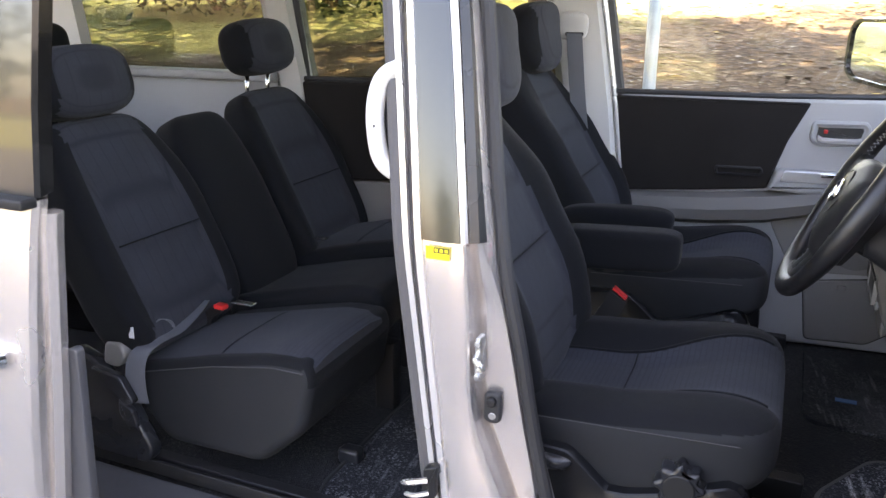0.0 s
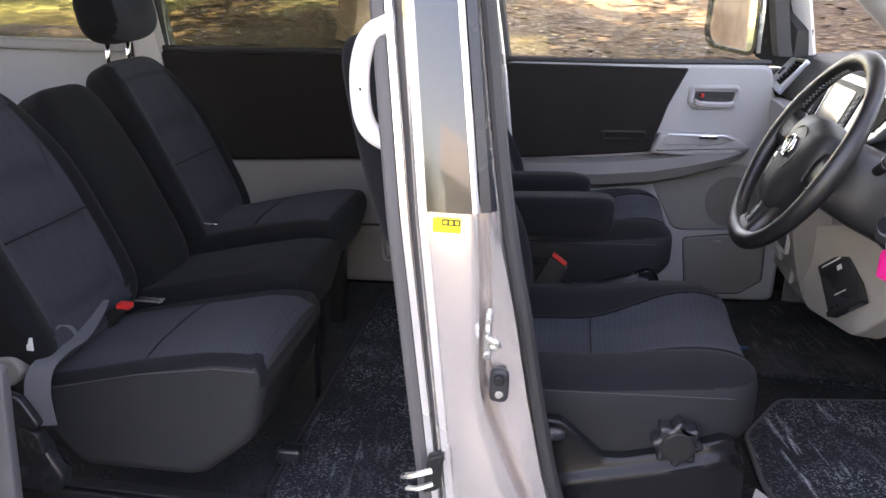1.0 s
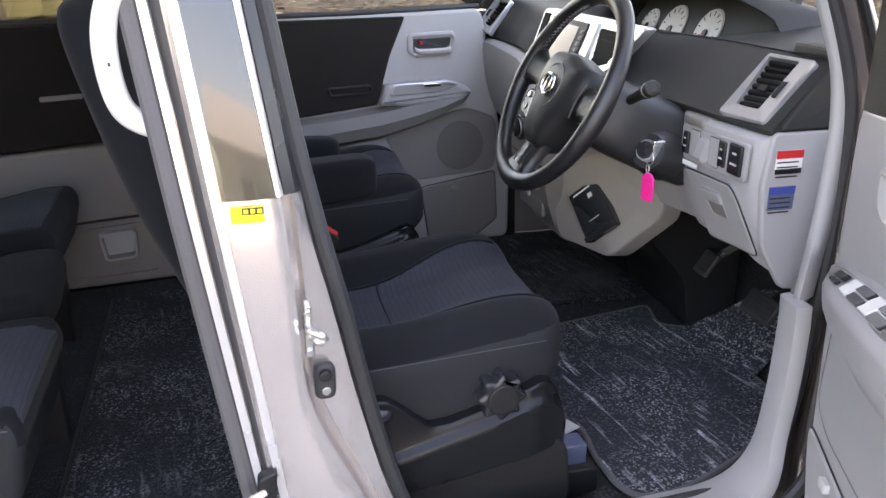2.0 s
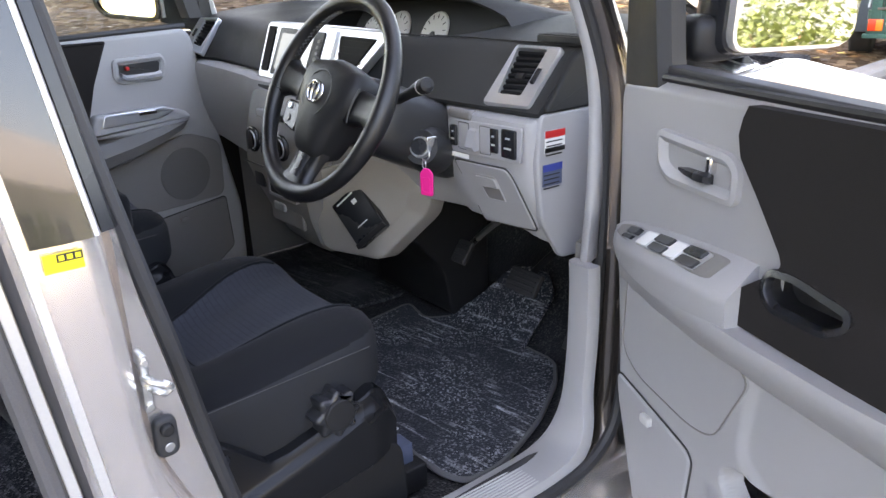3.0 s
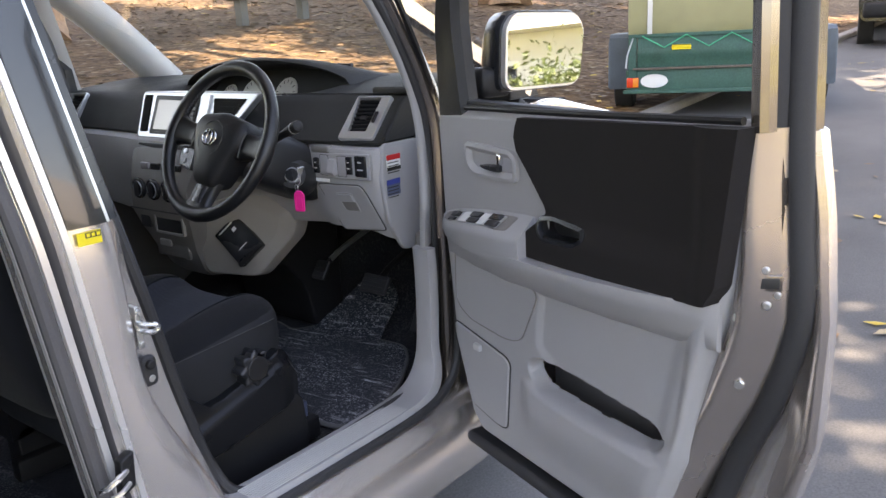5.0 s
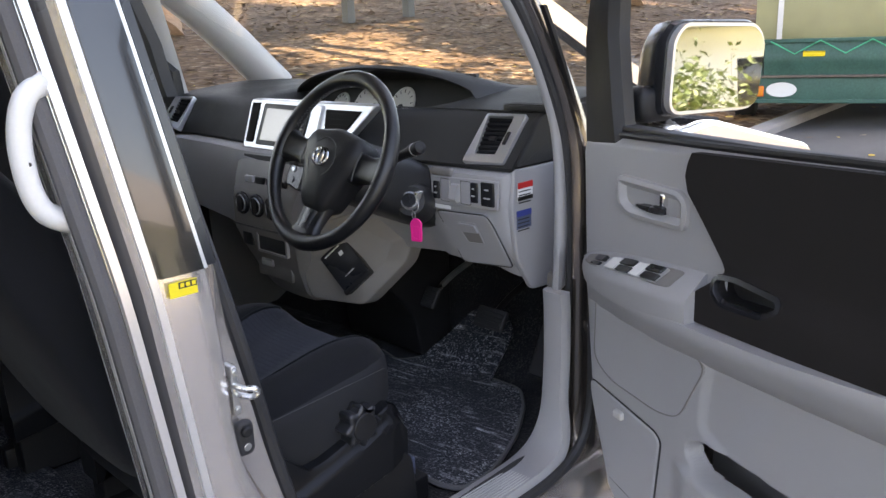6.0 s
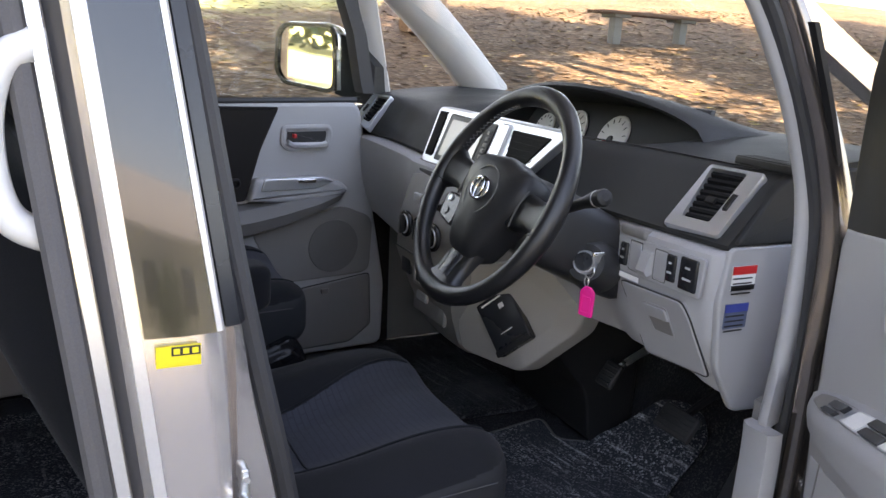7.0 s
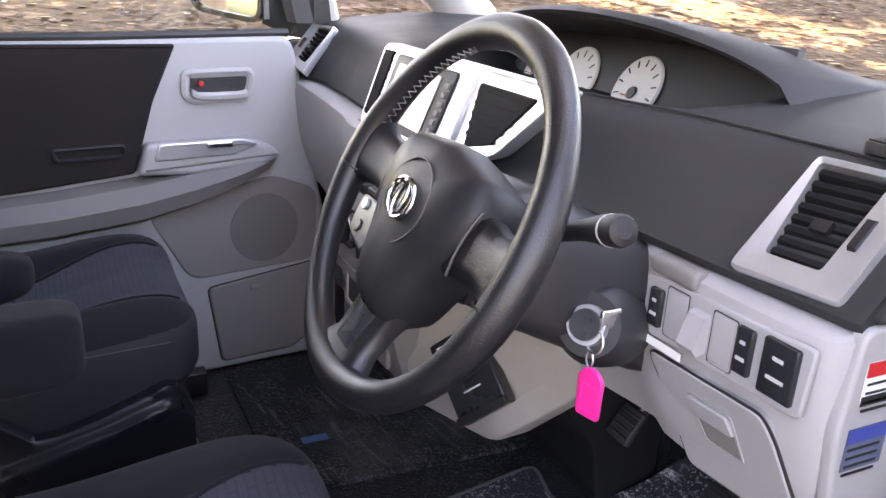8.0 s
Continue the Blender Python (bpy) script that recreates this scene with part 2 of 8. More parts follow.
def glass(name, tint=(0.95, 0.98, 0.96)):
    m = bpy.data.materials.new(name)
    m.use_nodes = True
    nt = m.node_tree
    nt.nodes.clear()
    o = nt.nodes.new("ShaderNodeOutputMaterial")
    t = nt.nodes.new("ShaderNodeBsdfTransparent")
    t.inputs[0].default_value = (*tint, 1)
    g = nt.nodes.new("ShaderNodeBsdfGlossy")
    g.inputs["Roughness"].default_value = 0.01
    lw = nt.nodes.new("ShaderNodeLayerWeight")
    lw.inputs[0].default_value = 0.5
    pw = nt.nodes.new("ShaderNodeMath")
    pw.operation = "POWER"
    pw.inputs[1].default_value = 4.0
    nt.links.new(lw.outputs["Facing"], pw.inputs[0])
    fr = nt.nodes.new("ShaderNodeMath")
    fr.operation = "MULTIPLY_ADD"
    fr.inputs[1].default_value, fr.inputs[2].default_value = 0.6, 0.035
    nt.links.new(pw.outputs[0], fr.inputs[0])
    mx = nt.nodes.new("ShaderNodeMixShader")
    nt.links.new(fr.outputs[0], mx.inputs[0])
    nt.links.new(t.outputs[0], mx.inputs[1])
    nt.links.new(g.outputs[0], mx.inputs[2])
    nt.links.new(mx.outputs[0], o.inputs[0])
    return m


def leaf_ground(name):
    """Leaf litter on bare earth."""
    m = bpy.data.materials.new(name)
    m.use_nodes = True
    nt = m.node_tree
    nodes, links = nt.nodes, nt.links
    b = nodes["Principled BSDF"]
    tc = nodes.new("ShaderNodeTexCoord")
    v = nodes.new("ShaderNodeTexVoronoi")
    v.inputs["Scale"].default_value = 14
    links.new(tc.outputs["Object"], v.inputs[0])
    sep = nodes.new("ShaderNodeSeparateColor")
    links.new(v.outputs["Color"], sep.inputs[0])
    n = nodes.new("ShaderNodeTexNoise")
    n.inputs["Scale"].default_value, n.inputs["Detail"].default_value = 0.9, 6
    links.new(tc.outputs["Object"], n.inputs[0])
    cr = nodes.new("ShaderNodeValToRGB")
    cr.color_ramp.elements[0].position, cr.color_ramp.elements[0].color = 0.0, (0.060, 0.038, 0.022, 1)
    cr.color_ramp.elements[1].position, cr.color_ramp.elements[1].color = 1.0, (0.32, 0.225, 0.14, 1)
    for pos, col in ((0.45, (0.125, 0.078, 0.043, 1)), (0.8, (0.19, 0.122, 0.068, 1))):
        cr.color_ramp.elements.new(pos).color = col
    mx = nodes.new("ShaderNodeMath")
    mx.operation = "MULTIPLY_ADD"
    mx.inputs[1].default_value = 0.75
    links.new(sep.outputs[0], mx.inputs[0])
    n2 = nodes.new("ShaderNodeMapRange")
    n2.inputs["From Min"].default_value, n2.inputs["From Max"].default_value = 0.3, 0.7
    n2.inputs["To Min"].default_value, n2.inputs["To Max"].default_value = -0.1, 0.35
    links.new(n.outputs[0], n2.inputs[0])
    links.new(n2.outputs[0], mx.inputs[2])
    links.new(mx.outputs[0], cr.inputs[0])
    # grass takes over on the open lawn further up the bank
    sepx = nodes.new("ShaderNodeSeparateXYZ")
    links.new(tc.outputs["Object"], sepx.inputs[0])
    lawn = nodes.new("ShaderNodeMath")
    lawn.operation = "MULTIPLY_ADD"
    lawn.inputs[1].default_value = 5.0
    skew = nodes.new("ShaderNodeMath")
    skew.operation = "MULTIPLY_ADD"
    skew.inputs[1].default_value = -0.62
    links.new(sepx.outputs[0], skew.inputs[0])
    links.new(sepx.outputs[1], skew.inputs[2])
    links.new(n.outputs[0], lawn.inputs[0])
    links.new(skew.outputs[0], lawn.inputs[2])
    lr = nodes.new("ShaderNodeMapRange")
    lr.inputs["From Min"].default_value, lr.inputs["From Max"].default_value = 12.9, 14.7
    links.new(lawn.outputs[0], lr.inputs[0])
    gm = nodes.new("ShaderNodeMix")
    gm.data_type = "RGBA"
    links.new(lr.outputs[0], gm.inputs[0])
    links.new(cr.outputs[0], gm.inputs[6])
    gm.inputs[7].default_value = (0.44, 0.42, 0.17, 1)
    links.new(gm.outputs[2], b.inputs["Base Color"])
    b.inputs["Roughness"].default_value = 0.9
    b.inputs["Specular IOR Level"].default_value = 0.2
    bp = nodes.new("ShaderNodeBump")
    bp.inputs["Strength"].default_value, bp.inputs["Distance"].default_value = 0.8, 0.02
    links.new(v.outputs["Distance"], bp.inputs["Height"])
    links.new(bp.outputs[0], b.inputs["Normal"])
    return m


PAINT = pbr("champagne_paint", (0.83, 0.765, 0.72), 0.25, 0.78, var=0.05, scale=3, fine=900, coat=0.8, rvar=0.05)
# the body champagne, darkened to carry the shade of jambs and frames
PAINT_SHADE = pbr("shaded_champagne_paint", (0.205, 0.178, 0.162), 0.20, 0.88, var=0.07, scale=5, fine=900, coat=0.6)
FILM = pbr("black_gloss_film", (0.014, 0.014, 0.014), 0.20, 0.0, var=0.2, scale=8, coat=0.8, rvar=0.05, spec=0.5)
RUBBER = pbr("rubber_seal", (0.028, 0.028, 0.03), 0.62, var=0.2, fine=500, bump=0.1)
RUBBER_GREY = pbr("grey_flocked_seal", (0.095, 0.09, 0.092), 0.75, var=0.15, fine=600, bump=0.15)
# the same champagne half darkened: door edge shade put into the colour
PAINT_HALF_SHADE = pbr("half_shaded_champagne_paint", (0.46, 0.405, 0.37), 0.24, 0.82, var=0.07, scale=5, fine=900, coat=0.6)
BRIGHT = pbr("bright_strip", (0.74, 0.72, 0.70), 0.30, 0.55, var=0.05)
PLASTIC_BLACK = pbr("black_grained_plastic", (0.013, 0.013, 0.014), 0.50, var=0.2, fine=1100, bump=0.25, spec=0.35)
PLASTIC_GLOSS = pbr("black_satin_plastic", (0.018, 0.019, 0.022), 0.25, var=0.2, fine=900, bump=0.06)
VENT_BLACK = pbr("matt_black_vent_plastic", (0.008, 0.008, 0.009), 0.8, var=0.2, fine=900, bump=0.1, spec=0.15)
DASH_DARK = pbr("charcoal_dash_skin", (0.025, 0.0255, 0.026), 0.62, var=0.15, fine=900, bump=0.35, spec=0.25)
GREY = pbr("grey_trim_plastic", (0.335, 0.33, 0.33), 0.5, var=0.06, scale=5, fine=1000, bump=0.22)
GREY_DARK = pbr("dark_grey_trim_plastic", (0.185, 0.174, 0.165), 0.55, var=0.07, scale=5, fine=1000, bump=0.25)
# trim grey darkened to carry the shade low on the passenger door
RIDGE_SHADE = pbr("shaded_grey_trim_plastic", (0.125, 0.118, 0.112), 0.55, var=0.08, scale=5, fine=1000, bump=0.25)
GREY_LIGHT = pbr("pale_grey_pillar_trim", (0.50, 0.49, 0.475), 0.6, var=0.05, scale=5, fine=800, bump=0.15)
WHITE_GRIP = pbr("off_white_grip_plastic", (0.70, 0.69, 0.67), 0.42, var=0.04)
SILVER = pbr("silver_painted_plastic", (0.58, 0.59, 0.605), 0.33, 0.75, var=0.015, fine=1200, rvar=0.03)
CHROME = pbr("chrome", (0.82, 0.82, 0.82), 0.09, 1.0, var=0.03, rvar=0.03)
STEEL = pbr("plated_steel", (0.66, 0.66, 0.64), 0.28, 0.9, var=0.1)
DOOR_CLOTH = pbr("charcoal_door_cloth", (0.018, 0.016, 0.0155), 0.95, var=0.2, scale=9, fine=900, bump=0.4, spec=0.12, sheen=0.03)
SEAT_BLACK = pbr("black_seat_knit", (0.0085, 0.0092, 0.0112), 0.92, var=0.25, scale=12, fine=800, bump=0.5, spec=0.15, sheen=0.05)
SEAT_INSERT = cloth_ribbed("blue_grey_ribbed_cloth", (0.035, 0.038, 0.0475), 0.010, (0.0255, 0.0275, 0.035))
SEAT_VINYL = pbr("charcoal_seat_side_cloth", (0.0165, 0.0178, 0.0205), 0.75, var=0.12, scale=10, fine=900, bump=0.35, spec=0.3)
COLUMN = pbr("charcoal_column_plastic", (0.024, 0.0245, 0.026), 0.40, var=0.12, fine=1100, bump=0.18, spec=0.5)
CHANNEL = pbr("dark_grey_channel_surface", (0.075, 0.072, 0.075), 0.35, 0.3, var=0.08, fine=900)
COVER = pbr("black_base_plastic", (0.009, 0.0095, 0.011), 0.30, var=0.2, fine=900, bump=0.05, spec=0.25)
SLATE_PLASTIC = pbr("slate_grey_plastic", (0.07, 0.07, 0.075), 0.4, var=0.1)
WEBBING = pbr("grey_belt_webbing", (0.105, 0.11, 0.125), 0.7, var=0.15, fine=900, bump=0.3)
STITCH = pbr("dark_grey_stitching", (0.05, 0.05, 0.054), 0.8)
PALE_STITCH = pbr("pale_stitching", (0.16, 0.16, 0.165), 0.8)
LEATHER = pbr("black_wheel_leather", (0.009, 0.009, 0.010), 0.36, var=0.25, scale=20, fine=650, bump=0.45, rvar=0.08, spec=0.55)
MAT = carpet("flecked_mat_pile", (0.036, 0.040, 0.049), (0.72, 0.73, 0.76), 1.25, pile=0.08)
# the mat pile again for the rear floor, its shade put into darker colours
MAT_SHADED = carpet("shaded_flecked_mat_pile", (0.014, 0.016, 0.020), (0.36, 0.36, 0.38), 0.5, 1.0)
FLOOR_CARPET = carpet("dark_floor_carpet", (0.022, 0.022, 0.024), (0.12, 0.12, 0.12), 0.0, 1.0)
GLASS = glass("clear_car_glass")
GLASS_DARK = glass("tinted_rear_glass", (0.42, 0.45, 0.40))
MIRROR = pbr("mirror_glass", (0.85, 0.87, 0.88), 0.012, 1.0, var=0.01, rvar=0.005)
ASPHALT = pbr("asphalt", (0.125, 0.123, 0.119), 0.9, var=0.35, scale=1.5, fine=160, bump=0.9, spec=0.3)
LITTER = leaf_ground("leaf_litter_ground")
YELLOW = pbr("yellow_label", (0.85, 0.66, 0.03), 0.5, var=0.05)
RED = pbr("red_plastic", (0.62, 0.03, 0.03), 0.4, var=0.08)
PINK = pbr("pink_tag_plastic", (0.95, 0.03, 0.28), 0.35, var=0.05)
WHITE = pbr("white_label", (0.78, 0.78, 0.76), 0.5, var=0.04)
BLUE = pbr("blue_label", (0.04, 0.065, 0.28), 0.45, var=0.08)
SLATE = pbr("slate_label", (0.09, 0.11, 0.17), 0.45, var=0.1)
INK = pbr("black_print", (0.02, 0.02, 0.02), 0.5)
SCREEN = pbr("screen_glass", (0.33, 0.30, 0.27), 0.12, 0.35, var=0.08, scale=4)
DIAL = pbr("pale_dial_face", (0.62, 0.60, 0.56), 0.5, var=0.04)

# ---- the van's shell ----
LEFT = pose(0, 1.368, 0, 0, 0, 5.6)                     # the far side of the cabin
shell = thing("van_body", None, "champagne silver people carrier body standing on asphalt", "van", kind="structure")


def lin(z, table):
    return float(np.interp(z, [a for a, _ in table], [b for _, b in table]))


def pillar_rear(z):
    return -0.088 - 0.1235 * (z - 0.64)


def pillar_front(z):
    return lin(z, ((0.44, 0.175), (0.55, 0.135), (0.643, 0.107), (0.76, 0.08), (0.888, 0.055), (1.0, 0.03), (1.119, 0.008), (1.324, -0.023), (1.72, -0.085)))


def pillar_crease(z):
    return lin(z, ((0.44, 0.145), (0.55, 0.10), (0.64, 0.062), (0.71, 0.03), (0.78, 0.004), (0.84, -0.002), (0.95, -0.005), (1.058, -0.013), (1.323, -0.048), (1.72, -0.106)))


def pillar_film(z):
    return -0.085 - 0.116 * (z - 1.054)


def pillar_out(z):
    return 0.012 + 0.085 * max(0.0, z - 1.02) + 0.085 * max(0.0, z - 1.06)


zs = [0.44 + 0.04 * i for i in range(33)]
rings = []
for z in zs:
    r, l, c, f, o = pillar_rear(z), pillar_film(z), pillar_crease(z), pillar_front(z), pillar_out(z)
    deep = lin(z, ((0.44, 0.02), (0.7, 0.045), (0.95, 0.045), (1.06, 0.016), (1.72, 0.012)))
    swell = -0.012 * math.exp(-((z - 0.60) / 0.14) ** 2)
    rings.append([(r, o + 0.085, z), (r + 0.002, o + 0.045, z), (r + 0.016, o + 0.028, z), (r + 0.03, o + 0.024, z), (l - 0.012, o + 0.008, z), (l - 0.004, o, z),
                  (0.7 * l + 0.3 * c, o - 0.002 + swell, z), (0.35 * l + 0.65 * c, o - 0.002 + swell, z), (c - 0.006, o, z), (c - 0.001, o + 0.004, z),
                  (c + 0.003, o + deep + 0.010, z), (c + 0.008, o + deep + 0.010, z), (c + 0.013, o + deep - 0.004, z), (0.5 * c + 0.5 * f, o + deep, z), (f - 0.012, o + deep + 0.006, z), (f - 0.004, o + 0.085, z)])
part("b_pillar", loft(rings), PAINT, shell, "champagne painted door pillar")
fz = [1.057 + 0.045 * i for i in range(15)]
part("pillar_film", loft([[(pillar_film(z) + 0.006, pillar_out(z) - 0.002, z), (pillar_film(z) + 0.006, pillar_out(z) - 0.0055, z),
                           (0.5 * pillar_film(z) + 0.5 * pillar_crease(z), pillar_out(z) - 0.0075, z),
                           (pillar_crease(z) - 0.007, pillar_out(z) - 0.0045, z), (pillar_crease(z) - 0.007, pillar_out(z) - 0.001, z)] for z in fz]), FILM, shell, "glossy black pillar film")
part("pillar_strip", loft([[(pillar_film(z) - 0.006, pillar_out(z) + 0.002, z), (pillar_film(z) - 0.006, pillar_out(z) - 0.004, z), (pillar_film(z) + 0.004, pillar_out(z) - 0.0045, z),
                            (pillar_film(z) + 0.004, pillar_out(z) + 0.002, z)] for z in zs]), BRIGHT, shell, "pale bright metal strip")
# dark grey strip laid over the pillar between flange and bright strip
part("pillar_channel", loft([[(pillar_rear(z) + 0.0305, pillar_out(z) + 0.028, z), (pillar_rear(z) + 0.0305, pillar_out(z) + 0.020, z), (0.5 * pillar_rear(z) + 0.5 * pillar_film(z) + 0.010, pillar_out(z) + 0.0130, z),
                              (pillar_film(z) - 0.0065, pillar_out(z) + 0.0040, z), (pillar_film(z) - 0.0065, pillar_out(z) + 0.016, z)] for z in zs]), CHANNEL, shell, "dark grey channel strip", smooth=60)
part("pillar_edge", loft([[(pillar_crease(z) - 0.006, pillar_out(z) + 0.004, z), (pillar_crease(z) - 0.006, pillar_out(z) - 0.003, z), (pillar_crease(z) - 0.001, pillar_out(z) - 0.002, z),
                           (pillar_crease(z) + 0.002, pillar_out(z) + 0.005, z)] for z in fz]), BRIGHT, shell, "thin pale metal edge")
part("pillar_flange", loft([[(pillar_rear(z) + 0.018, pillar_out(z) + 0.032, z), (pillar_rear(z) + 0.018, pillar_out(z) + 0.018, z), (pillar_rear(z) + 0.0285, pillar_out(z) + 0.016, z),
                             (pillar_rear(z) + 0.030, pillar_out(z) + 0.032, z)] for z in zs]), BRIGHT, shell, "pale metal flange")
part("trim_gap", loft([[(pillar_crease(z) + 0.003, pillar_out(z) + 0.012, z), (pillar_crease(z) + 0.004, pillar_out(z) + 0.006, z), (pillar_crease(z) + 0.017, pillar_out(z) + 0.010, z),
                        (pillar_front(z) - 0.008, pillar_out(z) + 0.022, z)] for z in fz]), PLASTIC_GLOSS, shell, "dark filler strip")
part("rear_seal", tube([(pillar_rear(z) + 0.007, pillar_out(z) + 0.034, z) for z in zs], 0.0125, 10), RUBBER_GREY, shell, "grey flocked sliding door seal")

# front door opening: seal loop from the pillar foot along the sill, up the front post and back under the roof
post = [(0.60, 0.035, 0.505), (0.69, 0.034, 0.525), (0.735, 0.034, 0.60), (0.752, 0.034, 0.72), (0.762, 0.036, 0.90), (0.770, 0.045, 1.08), (0.752, 0.052, 1.18), (0.70, 0.065, 1.30),
        (0.62, 0.075, 1.42), (0.45, 0.10, 1.57), (0.25, 0.11, 1.66), (-0.08, 0.115, 1.69)]
pill = [(pillar_front(z) + 0.002, pillar_out(z) + 0.058, z) for z in (1.66, 1.5, 1.32, 1.12, 1.0, 0.888, 0.76, 0.643, 0.56)]
seal_path = smooth_path(pill + [(0.16, 0.040, 0.505), (0.26, 0.036, 0.495)] + post, 5)
part("door_seal", tube(seal_path, 0.011, 10), RUBBER, shell, "black rubber door seal")
# front post, outer metal
pp = smooth_path([(0.775, 0.0, 0.44), (0.780, 0.0, 0.60), (0.785, 0.0, 0.90), (0.79, 0.005, 1.08), (0.772, 0.02, 1.18), (0.722, 0.04, 1.30), (0.645, 0.055, 1.42), (0.47, 0.08, 1.58), (0.27, 0.09, 1.68)], 5)
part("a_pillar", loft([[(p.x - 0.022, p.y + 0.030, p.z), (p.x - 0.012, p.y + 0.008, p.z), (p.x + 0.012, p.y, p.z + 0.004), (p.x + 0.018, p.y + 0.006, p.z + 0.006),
                        (p.x + 0.022, p.y + 0.04, p.z + 0.008), (p.x + 0.010, p.y + 0.06, p.z + 0.005), (p.x - 0.02, p.y + 0.055, p.z)] for p in pp]), PAINT_SHADE, shell, "champagne painted windscreen pillar", smooth=80)
ip = smooth_path([(0.722, 0.034, 0.830), (0.738, 0.040, 0.95), (0.750, 0.050, 1.06), (0.748, 0.056, 1.13), (0.735, 0.062, 1.19), (0.69, 0.07, 1.29), (0.61, 0.085, 1.41), (0.44, 0.11, 1.57), (0.24, 0.125, 1.67)], 5)
part("pillar_trim", loft([[(p.x - 0.004, p.y - 0.008, p.z), (p.x - 0.006, p.y + 0.004, p.z - 0.002), (p.x + 0.004, p.y + 0.013, p.z + 0.003), (p.x + 0.03, p.y + 0.012, p.z + 0.015),
                           (p.x + 0.02, p.y - 0.008, p.z + 0.01)] for p in ip]), GREY, shell, "pale grey pillar trim", smooth=80)

# far windscreen pillar, quarter window post and trim
fp = smooth_path([(1.13, 1.545, 1.17), (1.06, 1.54, 1.235), (0.95, 1.53, 1.335), (0.83, 1.515, 1.43), (0.62, 1.49, 1.58), (0.42, 1.46, 1.68)], 5)
part("pillar_trim", loft([[(p.x - 0.045, p.y - 0.005, p.z - 0.03), (p.x - 0.01, p.y - 0.045, p.z - 0.005), (p.x + 0.035, p.y - 0.05, p.z + 0.02), (p.x + 0.06, p.y, p.z + 0.03),
                           (p.x + 0.0, p.y + 0.045, p.z + 0.0), (p.x - 0.045, p.y + 0.03, p.z - 0.03)] for p in fp]), GREY_LIGHT, shell, "pale grey pillar trim", smooth=80)
qp = smooth_path([(0.785, 1.555, 1.12), (0.765, 1.55, 1.20), (0.735, 1.54, 1.32), (0.70, 1.525, 1.45)], 4)
part("quarter_post", loft([[(p.x - 0.03, p.y - 0.02, p.z), (p.x + 0.012, p.y - 0.035, p.z), (p.x + 0.03, p.y, p.z), (p.x + 0.01, p.y + 0.03, p.z), (p.x - 0.03, p.y + 0.03, p.z)] for p in qp]), GREY_LIGHT, shell, smooth=80)
part("quarter_post_seal", tube([(p.x - 0.034, p.y + 0.0, p.z) for p in qp], 0.008, 8), RUBBER, shell)
part("quarter_sill", prism([(0.74, 1.125), (1.12, 1.14), (1.12, 1.165), (0.76, 1.155)], "y", 1.50, 1.60, 0.006), PLASTIC_BLACK, shell)
# near quarter window post (between the door and the windscreen pillar)
part("quarter_post", loft([[(p.x - 0.004, 0.026, p.z), (p.x + 0.004, 0.025, p.z), (p.x + 0.004, 0.035, p.z), (p.x - 0.004, 0.036, p.z)] for k, p in enumerate(
    smooth_path([(0.825, 0, 1.085), (0.80, 0, 1.13), (0.745, 0, 1.25), (0.692, 0, 1.348), (0.682, 0, 1.366)], 4))]), PLASTIC_BLACK, shell)
wp = smooth_path([(1.20, 0.05, 1.14), (1.05, 0.065, 1.215), (0.86, 0.075, 1.308), (0.64, 0.08, 1.42), (0.45, 0.095, 1.56), (0.30, 0.11, 1.68)], 4)
part("windscreen_pillar", loft([[(p.x - 0.010, p.y - 0.012, p.z - 0.018), (p.x + 0.006, p.y - 0.014, p.z + 0.012), (p.x + 0.016, p.y + 0.010, p.z + 0.022), (p.x + 0.010, p.y + 0.035, p.z + 0.012), (p.x - 0.010, p.y + 0.025, p.z - 0.016)] for p in wp]),
     PAINT, shell)

# sill: ribbed scuff plate that turns up into the kick panel
sp = smooth_path([(0.10, 0, 0.500), (0.30, 0, 0.498), (0.52, 0, 0.500), (0.64, 0, 0.512), (0.695, 0, 0.560), (0.712, 0, 0.66), (0.715, 0, 0.78), (0.712, 0, 0.835)], 6)


def ease(t):
    t = max(0.0, min(1.0, t))
    return t * t * (3 - 2 * t)


def kick(pts, ya0, yb0, h):
    rs = []
    for i, p in enumerate(pts):
        d = (pts[min(i + 1, len(pts) - 1)] - pts[max(i - 1, 0)]).normalized()
        n = Vector((-d.z, 0, d.x))
        b0 = p - n * 0.012
        up = ease((p.z - 0.50) / 0.12)
        ya, yb = ya0 + 0.032 * up, yb0 - 0.004 * up
        rs.append([(b0.x, ya, b0.z), (p.x, ya, p.z), (p.x + n.x * h, ya + 0.006, p.z + n.z * h), (p.x + n.x * h, yb - 0.012, p.z + n.z * h),
                   (p.x + n.x * h * 0.3, yb, p.z + n.z * h * 0.3), (b0.x, yb, b0.z)])
    return loft(rs)


part("kick_panel", kick(sp, -0.030, 0.060, 0.010), GREY, shell, "grey plastic sill and kick trim")
rib = bmesh.new()
for k in range(9):
    y = -0.018 + 0.0062 * k
    rib = join(rib, box(0.385, y, 0.5108, 0.46, 0.0032, 0.0026, 0.001))
part("scuff_ribs", rib, GREY_LIGHT, shell, "ribbed grey tread strip")
part("sill_seal", tube(smooth_path([(0.10, -0.036, 0.492), (0.35, -0.036, 0.49), (0.60, -0.036, 0.493), (0.70, -0.036, 0.525), (0.745, -0.034, 0.60), (0.755, -0.03, 0.75), (0.760, -0.022, 0.95)], 5), 0.010, 8), RUBBER, shell)
